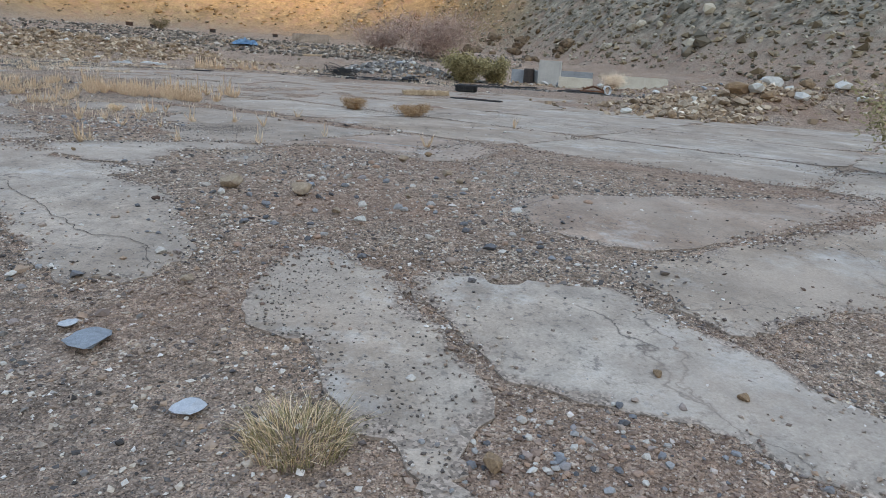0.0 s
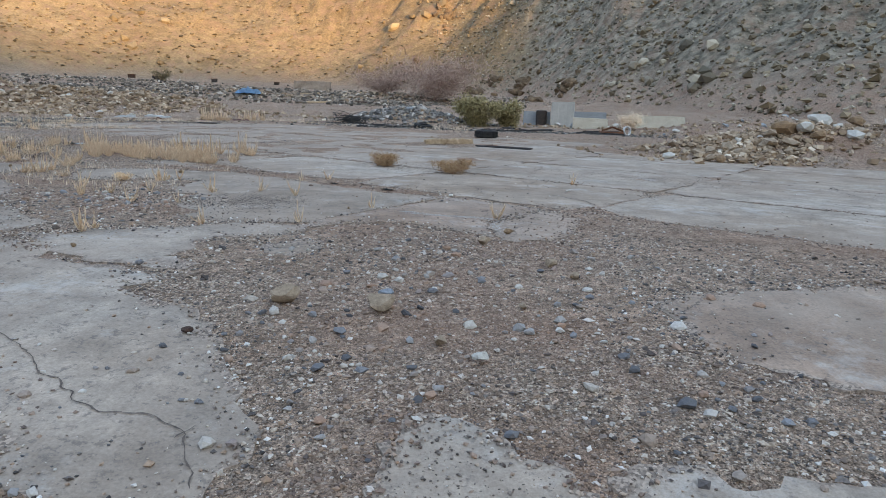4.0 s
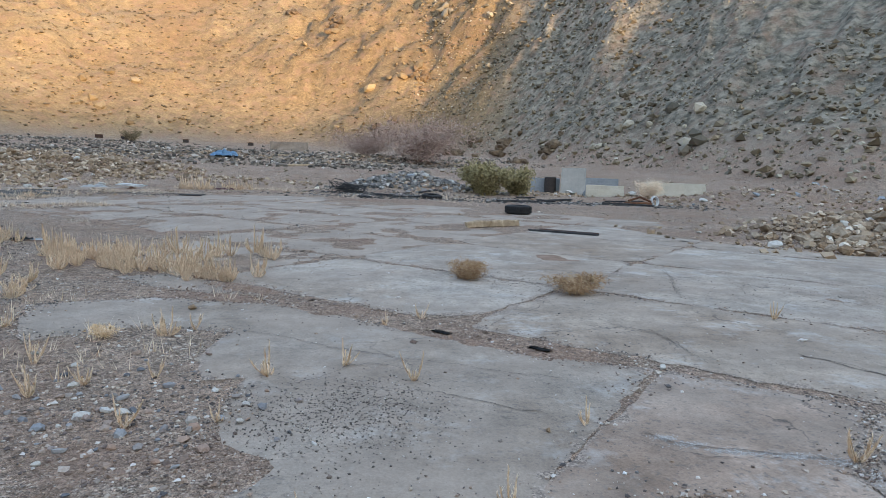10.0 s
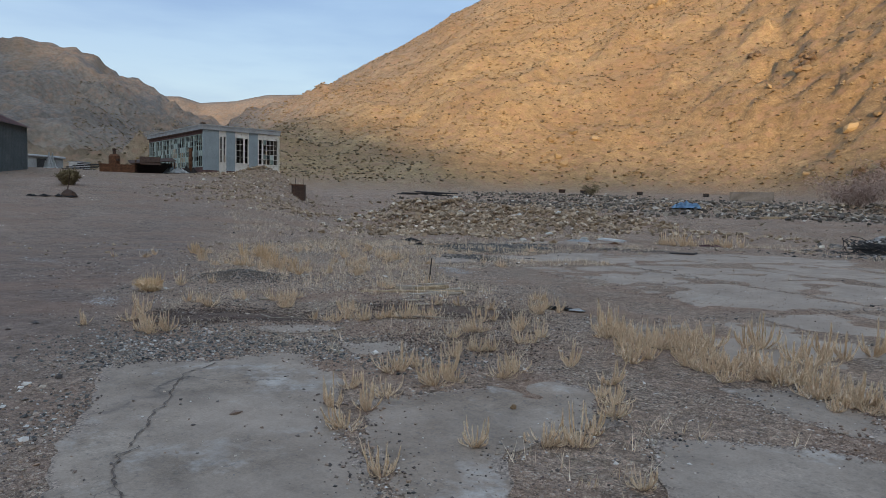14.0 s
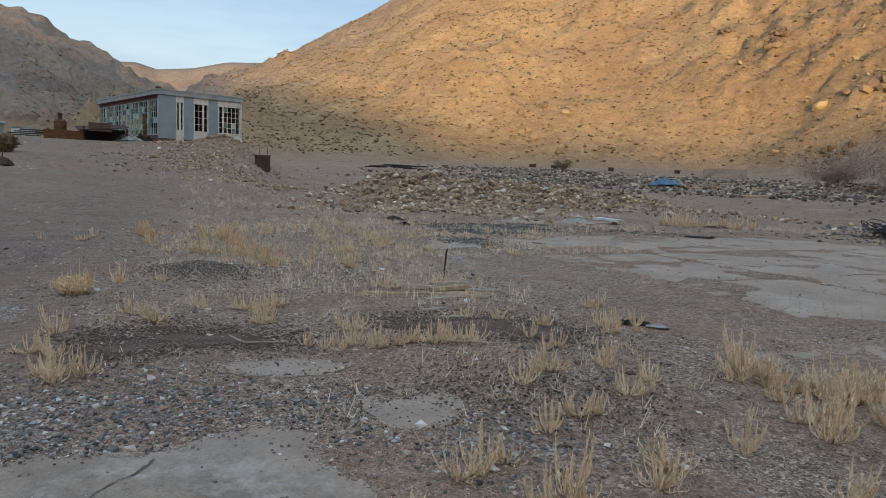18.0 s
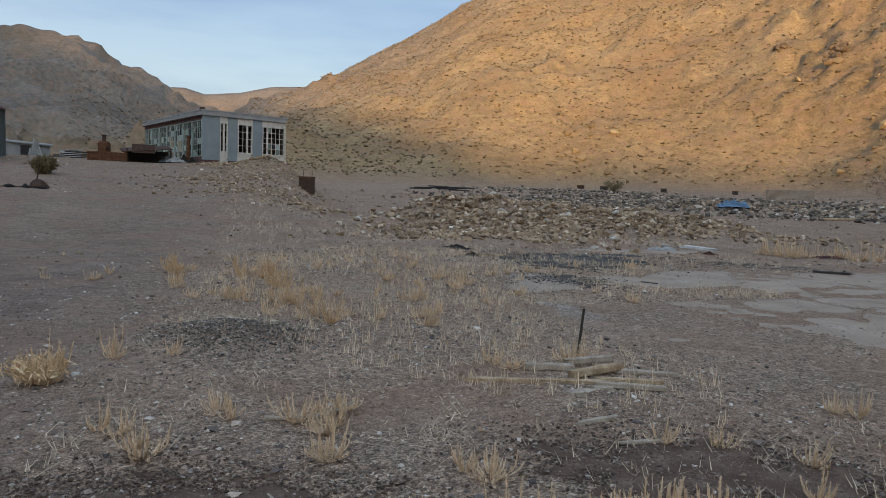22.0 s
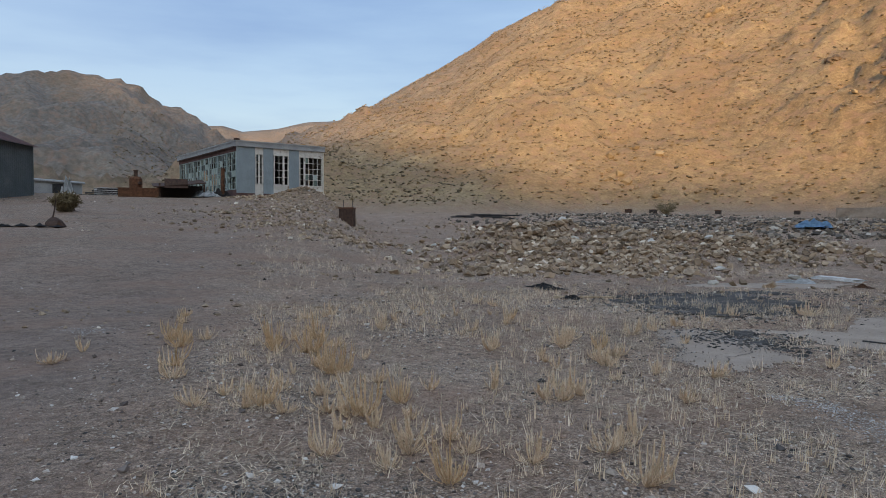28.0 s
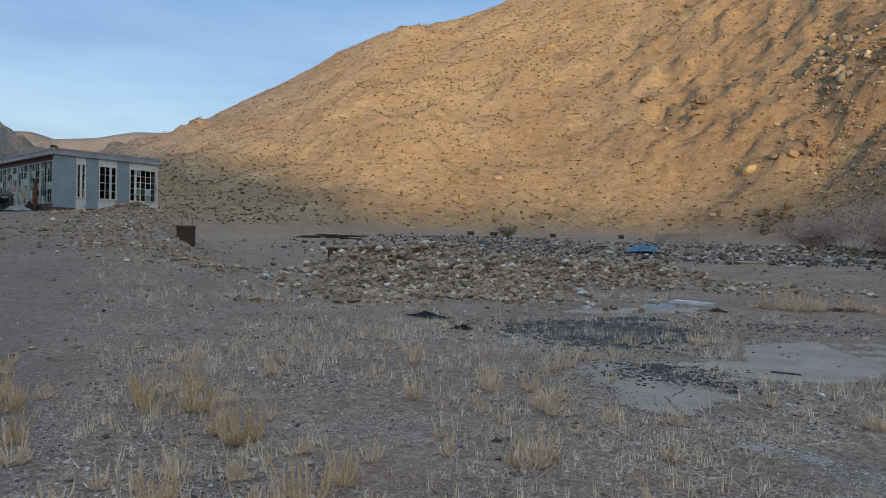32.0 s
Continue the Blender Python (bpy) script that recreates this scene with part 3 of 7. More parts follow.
def make_concrete(name, tones, dusty=0.46):
    m, nt, bsdf = node_mat(name, 0.88)
    v = coords(nt)
    a = noise_node(nt, 0.45, 7, 0.6, v)
    b = noise_node(nt, 3.2, 7, 0.7, v)
    c = noise_node(nt, 70, 4, 0.7, v)
    info = nt.nodes.new("ShaderNodeObjectInfo")
    base = ramp(nt, a.outputs[0], [(0.30, (0.319, 0.25, 0.193)), (0.45, (0.397, 0.335, 0.277)), (0.60, (0.464, 0.41, 0.352)), (0.75, (0.556, 0.51, 0.456))])
    base = mix(nt, 0.75, base, ramp(nt, b.outputs[0], [(0.3, (0.28,) * 3), (0.7, (0.68,) * 3)]), "OVERLAY")
    base = mix(nt, 0.5, base, ramp(nt, c.outputs[0], [(0.3, (0.3,) * 3), (0.7, (0.7,) * 3)]), "OVERLAY")
    tone = ramp(nt, info.outputs["Random"], [(k / 3, c) for k, c in enumerate(tones)])
    base = mix(nt, 0.8, base, tone, "OVERLAY")
    spots = ramp(nt, noise_node(nt, 22, 5, 0.75, v).outputs[0], [(0.55, (0, 0, 0)), (0.62, (0.7,) * 3)])
    base = mix(nt, spots, base, (0.17, 0.145, 0.125))
    pale = ramp(nt, noise_node(nt, 1.3, 8, 0.75, v).outputs[0], [(0.54, (0, 0, 0)), (0.68, (0.6,) * 3)])
    base = mix(nt, pale, base, (0.64, 0.6, 0.545))
    # hair cracks
    warp = nt.nodes.new("ShaderNodeVectorMath")
    warp.operation = "MULTIPLY_ADD"
    wz = noise_node(nt, 2.2, 5, 0.6, v)
    nt.links.new(wz.outputs[1], warp.inputs[0])
    warp.inputs[1].default_value = (0.7, 0.7, 0)
    nt.links.new(v, warp.inputs[2])
    vor = nt.nodes.new("ShaderNodeTexVoronoi")
    vor.feature = "DISTANCE_TO_EDGE"
    vor.inputs["Scale"].default_value = 0.62
    nt.links.new(warp.outputs[0], vor.inputs["Vector"])
    crack = ramp(nt, vor.outputs[0], [(0.0, (1, 1, 1)), (0.0025, (0.7,) * 3), (0.005, (0, 0, 0))])
    gate = ramp(nt, noise_node(nt, 0.8, 3, 0.5, v).outputs[0], [(0.50, (0, 0, 0)), (0.56, (1, 1, 1))])
    crack = mix(nt, 1.0, crack, gate, "MULTIPLY")
    base = mix(nt, crack, base, (0.10, 0.085, 0.075))
    # dust blown over it
    dust = ramp(nt, noise_node(nt, 0.7, 8, 0.7, v).outputs[0], [(dusty, (0, 0, 0)), (dusty + 0.2, (0.88,) * 3)])
    base = mix(nt, dust, base, mix(nt, c.outputs[0], (0.285, 0.222, 0.174), (0.49, 0.392, 0.306)))
    base = mix(nt, 0.5, base, ramp(nt, noise_node(nt, 1.1, 7, 0.72, v).outputs[0], [(0.35, (0.34,) * 3), (0.65, (0.66,) * 3)]), "OVERLAY")
    # earth and grit lying over the worn margins
    rim = nt.nodes.new("ShaderNodeAttribute")
    rim.attribute_name = "margin"
    reach = nt.nodes.new("ShaderNodeMath")
    reach.operation = "MULTIPLY_ADD"
    reach.inputs[1].default_value = 1.9
    nt.links.new(noise_node(nt, 2.4, 7, 0.72, v).outputs[0], reach.inputs[0])
    nt.links.new(rim.outputs["Fac"], reach.inputs[2])
    lim = nt.nodes.new("ShaderNodeMapRange")
    lim.inputs[1].default_value, lim.inputs[2].default_value = 1.72, 1.9
    nt.links.new(reach.outputs[0], lim.inputs[0])
    grit = noise_node(nt, 85.0, 0, 0, v, "ShaderNodeTexVoronoi")
    soil = mix(nt, 0.8, mix(nt, b.outputs[0], (0.24, 0.185, 0.145), (0.43, 0.34, 0.27)), ramp(nt, grit.outputs["Color"], [(0.0, (0.1,) * 3), (0.5, (0.45,) * 3), (1.0, (0.95,) * 3)]), "OVERLAY")
    base = mix(nt, lim.outputs[0], base, soil)
    nt.links.new(base, bsdf.inputs["Base Color"])
    n1 = bump(nt, bsdf, b.outputs[0], 0.5, 0.025)
    bump(nt, bsdf, c.outputs[0], 0.5, 0.007, n1)
    return m


M_CONCRETE = make_concrete("old_concrete", [(0.44, 0.385, 0.333), (0.455, 0.418, 0.377), (0.485, 0.455, 0.425), (0.525, 0.5, 0.468)])
M_CONCRETE_BROWN = make_concrete("brown_weathered_concrete", [(0.33, 0.287, 0.247), (0.345, 0.305, 0.266), (0.36, 0.322, 0.284), (0.38, 0.345, 0.31)], 0.42)
M_CONCRETE_DUSTY = make_concrete("dust_covered_concrete", [(0.432, 0.372, 0.319), (0.441, 0.405, 0.363), (0.47, 0.437, 0.402), (0.488, 0.46, 0.424)], 0.27)
M_CONCRETE_RED = make_concrete("iron_stained_concrete", [(0.42, 0.335, 0.285), (0.43, 0.345, 0.295), (0.44, 0.36, 0.31), (0.45, 0.37, 0.32)])
M_STRAW = island_stone("straw", [(0.0, (0.68, 0.5, 0.33)), (0.5, (0.84, 0.65, 0.46)), (1.0, (0.92, 0.78, 0.6))], 0.8)
M_STRAW_GOLD = island_stone("golden_straw", [(0.0, (0.62, 0.43, 0.25)), (0.5, (0.8, 0.58, 0.36)), (1.0, (0.88, 0.7, 0.48))], 0.8)
M_LITTER = island_stone("grey_straw", [(0.0, (0.38, 0.29, 0.2)), (0.5, (0.58, 0.46, 0.33)), (1.0, (0.8, 0.66, 0.48))], 0.8)
M_SHRUB_DRY = island_stone("dry_shrub", [(0.0, (0.112, 0.084, 0.049)), (0.5, (0.182, 0.14, 0.077)), (1.0, (0.252, 0.196, 0.105))], 0.9)
M_SHRUB_RUST = island_stone("rusty_shrub", [(0.0, (0.25, 0.14, 0.075)), (0.5, (0.4, 0.245, 0.13)), (1.0, (0.52, 0.36, 0.21))], 0.9)
M_SHRUB_GREEN = island_stone("creosote", [(0.0, (0.15, 0.122, 0.055)), (0.5, (0.29, 0.235, 0.11)), (1.0, (0.45, 0.37, 0.19))], 0.8)
M_TWIG = island_stone("grey_red_twigs", [(0.0, (0.26, 0.165, 0.13)), (0.5, (0.4, 0.27, 0.21)), (1.0, (0.52, 0.385, 0.31))], 0.9)
M_WOOD = speckled("weathered_wood", [(0.3, (0.285, 0.198, 0.119)), (0.55, (0.475, 0.352, 0.228)), (0.75, (0.618, 0.484, 0.337))], 9, 80)
M_WOOD_PALE = speckled("bleached_wood", [(0.3, (0.31, 0.25, 0.19)), (0.7, (0.5, 0.43, 0.35))], 9, 80)
M_CHAR = speckled("charred_wood", [(0.3, (0.025, 0.024, 0.024)), (0.7, (0.075, 0.07, 0.068))], 8, 50)
M_ASH = speckled("ash", [(0.3, (0.03, 0.028, 0.026)), (0.5, (0.075, 0.069, 0.062)), (0.7, (0.2, 0.177, 0.155))], 3, 40)
M_DARKSOIL = speckled("dark_soil", [(0.3, (0.11, 0.085, 0.07)), (0.6, (0.17, 0.135, 0.11)), (0.8, (0.24, 0.2, 0.17))], 4, 50)
M_RUBBER = speckled("rubber", [(0.3, (0.018, 0.018, 0.019)), (0.7, (0.045, 0.043, 0.04))], 12, 120, 0.75)
M_RUST = speckled("rust", [(0.3, (0.08, 0.035, 0.02)), (0.55, (0.15, 0.068, 0.036)), (0.75, (0.23, 0.115, 0.065))], 5, 60)
M_DARKRUST = speckled("dark_rust", [(0.3, (0.045, 0.03, 0.024)), (0.7, (0.12, 0.07, 0.05))], 6, 60)
M_STEEL = speckled("dark_steel", [(0.3, (0.035, 0.03, 0.028)), (0.7, (0.08, 0.06, 0.05))], 12, 90, 0.6)
M_BLUEPANEL = speckled("blue_grey_paint", [(0.3, (0.23, 0.275, 0.285)), (0.6, (0.285, 0.335, 0.345)), (0.8, (0.36, 0.40, 0.41))], 1.2, 25, 0.7, 0.2)
M_GREENWALL = speckled("pale_green_paint", [(0.3, (0.27, 0.33, 0.30)), (0.6, (0.36, 0.42, 0.39)), (0.8, (0.42, 0.47, 0.44))], 1.2, 25, 0.7, 0.2)
M_WHITE = speckled("peeling_white_paint", [(0.34, (0.3, 0.22, 0.17)), (0.42, (0.62, 0.58, 0.51)), (0.7, (0.74, 0.70, 0.63))], 3.0, 30, 0.8, 0.3)
M_MAROON = speckled("maroon_paint", [(0.3, (0.09, 0.05, 0.045)), (0.6, (0.15, 0.08, 0.07)), (0.8, (0.22, 0.15, 0.13))], 2, 30, 0.8)
M_FASCIA = speckled("grey_fascia", [(0.3, (0.28, 0.285, 0.28)), (0.6, (0.36, 0.36, 0.35)), (0.8, (0.43, 0.42, 0.40))], 1.5, 25, 0.8)
# near-black colour carries the shade inside the hall's walls, floor and columns
M_DARKIN = speckled("shaded_interior", [(0.3, (0.05, 0.042, 0.035)), (0.7, (0.11, 0.09, 0.07))], 1, 20)
M_TIN = speckled("dark_corrugated_tin", [(0.3, (0.16, 0.192, 0.2)), (0.6, (0.224, 0.264, 0.272)), (0.8, (0.304, 0.336, 0.336))], 0.8, 20, 0.6)
M_REDROOF = speckled("red_roof", [(0.3, (0.15, 0.075, 0.065)), (0.7, (0.24, 0.12, 0.10))], 1, 20, 0.7)
M_TARP = speckled("blue_tarp", [(0.3, (0.16, 0.33, 0.5)), (0.7, (0.26, 0.45, 0.62))], 3, 20, 0.5)
M_BLOCK = speckled("cinder_block", [(0.3, (0.426, 0.41, 0.369)), (0.6, (0.525, 0.5, 0.451)), (0.8, (0.59, 0.566, 0.517))], 1.5, 30)
M_BLOCK_GREY = speckled("grey_block", [(0.3, (0.26, 0.28, 0.29)), (0.7, (0.38, 0.40, 0.41))], 1.5, 30)
M_CREAM = speckled("cream_concrete", [(0.3, (0.56, 0.5, 0.39)), (0.7, (0.7, 0.64, 0.52))], 1.5, 30)
M_PLASTIC_W = speckled("dirty_white_plastic", [(0.3, (0.51, 0.51, 0.493)), (0.7, (0.663, 0.663, 0.646))], 5, 40, 0.5)
M_SPILL = speckled("dusty_white_spill", [(0.35, (0.4, 0.35, 0.3)), (0.6, (0.56, 0.53, 0.49)), (0.8, (0.66, 0.64, 0.6))], 8, 50)
M_PURPLE = speckled("dull_red_cloth", [(0.3, (0.14, 0.07, 0.075)), (0.7, (0.24, 0.13, 0.13))], 5, 60)
M_POLE = speckled("creosoted_pole", [(0.3, (0.2, 0.12, 0.075)), (0.7, (0.32, 0.21, 0.13))], 2, 30)
mg, ng, bg = node_mat("dusty_window_glass", 0.25)
bg.inputs["Base Color"].default_value = (0.30, 0.38, 0.33, 1)
bg.inputs["Alpha"].default_value = 0.55
M_GLASS = mg
M_PANE_PALE = speckled("painted_over_glass", [(0.3, (0.3, 0.38, 0.34)), (0.7, (0.46, 0.52, 0.47))], 2, 25, 0.5, 0.1)
# near-black panes paint the room's shade seen through empty sashes
M_PANE_DARK = speckled("dark_hole_pane", [(0.3, (0.02, 0.026, 0.024)), (0.7, (0.06, 0.07, 0.065))], 2, 25, 0.3, 0.1)


# ---- concrete: one worn yard slab, cast in bays, and loose patches ----
from mathutils.geometry import delaunay_2d_cdt

SLABS = []          # outlines, to keep gravel and grass off them


def slab_top(x, y):
    return floor_height(x, y) + 0.006


def ragged(outline, wear, seed, step=0.05):
    pts = []
    k = len(outline)
    for i in range(k):
        (x1, y1), (x2, y2) = outline[i], outline[(i + 1) % k]
        n = max(1, int(math.hypot(x2 - x1, y2 - y1) / step))
        for j in range(n):
            pts.append((x1 + (x2 - x1) * j / n, y1 + (y2 - y1) * j / n))
    p = np.array(pts)
    p = p + wear * np.stack([fbm(p[:, 0] * 3.1, p[:, 1] * 3.1, 4, seed, 0.8), fbm(p[:, 0] * 3.1 + 40, p[:, 1] * 3.1, 4, seed + 7, 0.8)], -1)
    return [tuple(q) for q in p]


def slab(outline, parent, wear=0.05, grid=0.3, step=0.05, seed=None, drop=0.0, material=M_CONCRETE, sink=0.005):
    seed = len(SLABS) + 100 if seed is None else seed
    edge = ragged(outline, wear, seed, step)
    SLABS.append(edge)
    e = np.array(edge)
    gx, gy = np.meshgrid(np.arange(e[:, 0].min(), e[:, 0].max(), grid), np.arange(e[:, 1].min(), e[:, 1].max(), grid))
    gx, gy = gx.ravel(), gy.ravel()
    keep = in_poly(gx, gy, edge)
    vs = [Vector(q) for q in edge] + [Vector(q) for q in zip(gx[keep], gy[keep])]
    n = len(edge)
    co, _, faces, _, _, _ = delaunay_2d_cdt(vs, [(i, (i + 1) % n) for i in range(n)], [], 1, 1e-5)
    co = np.array([(c.x, c.y) for c in co])
    z = slab_top(co[:, 0], co[:, 1]) - drop + 0.003 * fbm(co[:, 0] * 1.5, co[:, 1] * 1.5, 2, seed)
    if sink:
        z[:n] -= sink
    verts = [(x, y, h) for (x, y), h in zip(co, z)]
    rim = [(x * 1.0, y * 1.0, float(slab_top(x, y)) - 0.09) for x, y in edge]
    base = len(verts)
    skirt = [(i, (i + 1) % n, base + (i + 1) % n, base + i) for i in range(n)] if len(co) >= n else []
    me = bpy.data.meshes.new("concrete_slab")
    me.from_pydata(verts + rim, [], [tuple(f) for f in faces] + skirt)
    me.materials.append(material)
    me.update()
    margin = np.zeros(len(me.vertices), np.float32)
    margin[:n] = 1.0
    margin[base:] = 1.0
    me.attributes.new("margin", "FLOAT", "POINT").data.foreach_set("value", margin)
    ob = new("concrete_slab", me)
    ob.parent = parent
    return ob


pavement = thing("pavement", Matrix(), "cracked weathered grey concrete yard slabs part-buried in gravel", "pavement", kind="structure")
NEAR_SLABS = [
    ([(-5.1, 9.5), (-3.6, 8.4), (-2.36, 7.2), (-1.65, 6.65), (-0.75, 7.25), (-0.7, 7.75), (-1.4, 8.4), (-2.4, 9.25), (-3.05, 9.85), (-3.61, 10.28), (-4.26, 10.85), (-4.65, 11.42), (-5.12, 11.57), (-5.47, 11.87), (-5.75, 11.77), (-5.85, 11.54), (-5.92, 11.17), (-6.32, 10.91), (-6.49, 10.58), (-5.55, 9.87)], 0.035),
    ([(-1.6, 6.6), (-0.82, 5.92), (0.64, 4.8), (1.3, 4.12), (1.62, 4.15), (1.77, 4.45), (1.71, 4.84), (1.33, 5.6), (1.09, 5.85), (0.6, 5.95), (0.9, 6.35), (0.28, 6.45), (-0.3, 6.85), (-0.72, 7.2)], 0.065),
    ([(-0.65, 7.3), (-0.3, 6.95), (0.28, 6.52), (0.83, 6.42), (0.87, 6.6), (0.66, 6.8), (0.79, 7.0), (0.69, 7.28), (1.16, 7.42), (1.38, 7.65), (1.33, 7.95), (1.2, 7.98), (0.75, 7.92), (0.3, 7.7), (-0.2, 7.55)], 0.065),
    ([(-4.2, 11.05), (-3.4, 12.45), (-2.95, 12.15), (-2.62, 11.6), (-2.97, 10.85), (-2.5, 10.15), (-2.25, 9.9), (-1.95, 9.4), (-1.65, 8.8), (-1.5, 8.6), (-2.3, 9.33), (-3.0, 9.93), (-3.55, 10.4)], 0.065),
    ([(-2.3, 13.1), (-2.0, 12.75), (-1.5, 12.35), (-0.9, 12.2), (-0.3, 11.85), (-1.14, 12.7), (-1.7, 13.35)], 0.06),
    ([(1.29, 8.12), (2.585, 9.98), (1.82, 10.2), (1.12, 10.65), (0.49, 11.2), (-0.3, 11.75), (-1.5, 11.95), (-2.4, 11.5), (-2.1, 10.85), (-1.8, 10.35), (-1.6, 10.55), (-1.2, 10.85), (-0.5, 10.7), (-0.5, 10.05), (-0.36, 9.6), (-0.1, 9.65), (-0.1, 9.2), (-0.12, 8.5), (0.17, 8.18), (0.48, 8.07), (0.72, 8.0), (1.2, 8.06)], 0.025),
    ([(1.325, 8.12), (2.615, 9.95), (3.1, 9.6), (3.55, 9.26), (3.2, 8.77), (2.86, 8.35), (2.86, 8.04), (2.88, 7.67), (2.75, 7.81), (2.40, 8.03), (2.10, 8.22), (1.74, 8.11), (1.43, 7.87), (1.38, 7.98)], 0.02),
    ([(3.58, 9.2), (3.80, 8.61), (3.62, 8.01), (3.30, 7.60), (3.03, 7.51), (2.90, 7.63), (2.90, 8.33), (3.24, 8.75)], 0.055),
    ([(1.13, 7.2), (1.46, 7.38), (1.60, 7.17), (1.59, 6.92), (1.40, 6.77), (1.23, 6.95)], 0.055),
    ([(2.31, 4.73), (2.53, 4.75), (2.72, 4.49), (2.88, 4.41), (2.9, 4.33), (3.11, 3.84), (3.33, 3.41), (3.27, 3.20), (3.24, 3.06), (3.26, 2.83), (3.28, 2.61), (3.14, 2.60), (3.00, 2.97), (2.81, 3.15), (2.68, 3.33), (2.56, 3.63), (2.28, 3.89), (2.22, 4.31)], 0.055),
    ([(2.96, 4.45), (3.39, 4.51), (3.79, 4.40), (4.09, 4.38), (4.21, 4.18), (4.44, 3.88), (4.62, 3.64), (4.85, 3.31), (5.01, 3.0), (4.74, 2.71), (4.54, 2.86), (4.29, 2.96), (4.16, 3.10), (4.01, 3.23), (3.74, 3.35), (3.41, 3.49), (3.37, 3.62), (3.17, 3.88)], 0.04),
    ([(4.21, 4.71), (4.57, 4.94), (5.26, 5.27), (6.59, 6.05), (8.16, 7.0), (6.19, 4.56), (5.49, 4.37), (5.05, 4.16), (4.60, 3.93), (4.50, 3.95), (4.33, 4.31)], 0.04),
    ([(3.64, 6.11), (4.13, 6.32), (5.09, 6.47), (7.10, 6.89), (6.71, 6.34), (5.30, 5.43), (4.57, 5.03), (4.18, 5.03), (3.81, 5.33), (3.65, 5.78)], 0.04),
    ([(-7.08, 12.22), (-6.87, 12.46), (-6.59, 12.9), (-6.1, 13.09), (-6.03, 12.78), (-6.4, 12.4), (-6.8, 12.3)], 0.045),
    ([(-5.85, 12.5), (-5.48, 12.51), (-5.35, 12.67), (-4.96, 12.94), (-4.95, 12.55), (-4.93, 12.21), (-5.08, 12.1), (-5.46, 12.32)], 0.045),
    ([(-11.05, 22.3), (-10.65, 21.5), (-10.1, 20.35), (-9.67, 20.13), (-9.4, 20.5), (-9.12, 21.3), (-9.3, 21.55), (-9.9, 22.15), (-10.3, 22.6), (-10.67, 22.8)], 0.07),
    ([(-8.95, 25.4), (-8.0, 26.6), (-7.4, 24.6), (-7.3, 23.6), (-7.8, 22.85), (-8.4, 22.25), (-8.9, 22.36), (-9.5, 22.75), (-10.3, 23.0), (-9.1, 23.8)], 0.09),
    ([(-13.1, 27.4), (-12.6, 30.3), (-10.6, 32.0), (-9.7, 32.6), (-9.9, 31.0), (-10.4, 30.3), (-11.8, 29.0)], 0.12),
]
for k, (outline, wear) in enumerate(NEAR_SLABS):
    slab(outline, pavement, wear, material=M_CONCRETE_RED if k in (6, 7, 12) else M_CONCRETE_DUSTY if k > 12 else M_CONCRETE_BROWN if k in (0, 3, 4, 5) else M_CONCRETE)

# bays of the big slab: c runs across the bays, e along them
EDGE_E = [-22.0, -18.8, -15.5, -12.2, -8.9, -5.65, -2.35, 1.0, 4.3]
EDGE_C = [9.68, 11.95, 14.6, 17.3, 20.0, 22.8]


def bay_point(c, e):
    return (0.6 * c + 0.8 * e, 0.8 * c - 0.6 * e)


for i in range(len(EDGE_E) - 1):
    for j in range(len(EDGE_C) - 1):
        if (i == 0 and j < 2) or (i == 7 and j > 3):
            continue
        rng = random.Random(i * 17 + j)
        g = 0.012
        e0, e1, c0, c1 = EDGE_E[i] + g, EDGE_E[i + 1] - g, EDGE_C[j] + g, EDGE_C[j + 1] - g
        cut = lambda: rng.uniform(0.05, 0.45)
        corners = [(c0, e0 + cut()), (c0, e1 - cut()), (c0 + cut(), e1), (c1 - cut(), e1), (c1, e1 - cut()), (c1, e0 + cut()), (c1 - cut(), e0), (c0 + cut(), e0)]
        far = i < 4
        slab([bay_point(c, e) for c, e in corners], pavement, 0.16 if far and j == 0 else 0.07 if far else 0.035, 0.35, 0.12 if far else 0.07, drop=(0.02 if j == 0 and i < 3 else 0.0085) if far else 0.0, material=M_CONCRETE_DUSTY if far else M_CONCRETE, sink=0.006 if j == 0 or far else 0.002)


# dirt-filled cracks across the slabs
CRACKS = [
    [(0.66, 5.18), (0.95, 4.89), (1.17, 4.76), (1.37, 4.70), (1.54, 4.56), (1.66, 4.31)],
    [(1.54, 4.56), (1.59, 4.66)],
    [(-0.90, 6.09), (-0.43, 6.12), (0.18, 5.59), (0.66, 5.18)],
    [(0.45, 6.25), (0.84, 6.04), (1.06, 5.96)],
    [(3.53, 12.47), (3.85, 12.66), (4.40, 14.50)],
    [(2.44, 11.11), (2.93, 11.01), (2.94, 10.40)],
    [(3.83, 10.34), (4.06, 10.08), (4.13, 9.63)],
    [(1.97, 8.73), (2.25, 8.59), (2.69, 8.56)],
    [(0.47, 9.50), (1.07, 9.40), (1.63, 9.10)],
    [(1.57, 11.08), (2.13, 11.91), (2.95, 12.98), (4.55, 15.79)],
    [(-4.62, 9.67), (-4.59, 9.49), (-4.34, 9.31), (-4.04, 9.19), (-3.75, 9.08), (-3.35, 8.75)],
    [(-5.69, 10.68), (-5.41, 10.4), (-5.11, 10.08), (-4.76, 9.78), (-4.64, 9.6)],
    [(-3.24, 8.97), (-3.05, 9.07), (-2.89, 9.29), (-2.85, 9.69)],
    [(-5.60, 10.63), (-5.76, 10.78), (-5.84, 11.13)],
    [(-9.75, 20.15), (-9.95, 20.9), (-9.75, 21.4), (-9.95, 22.05)],
    [(-9.95, 20.9), (-10.3, 21.1), (-10.6, 21.5)],
]


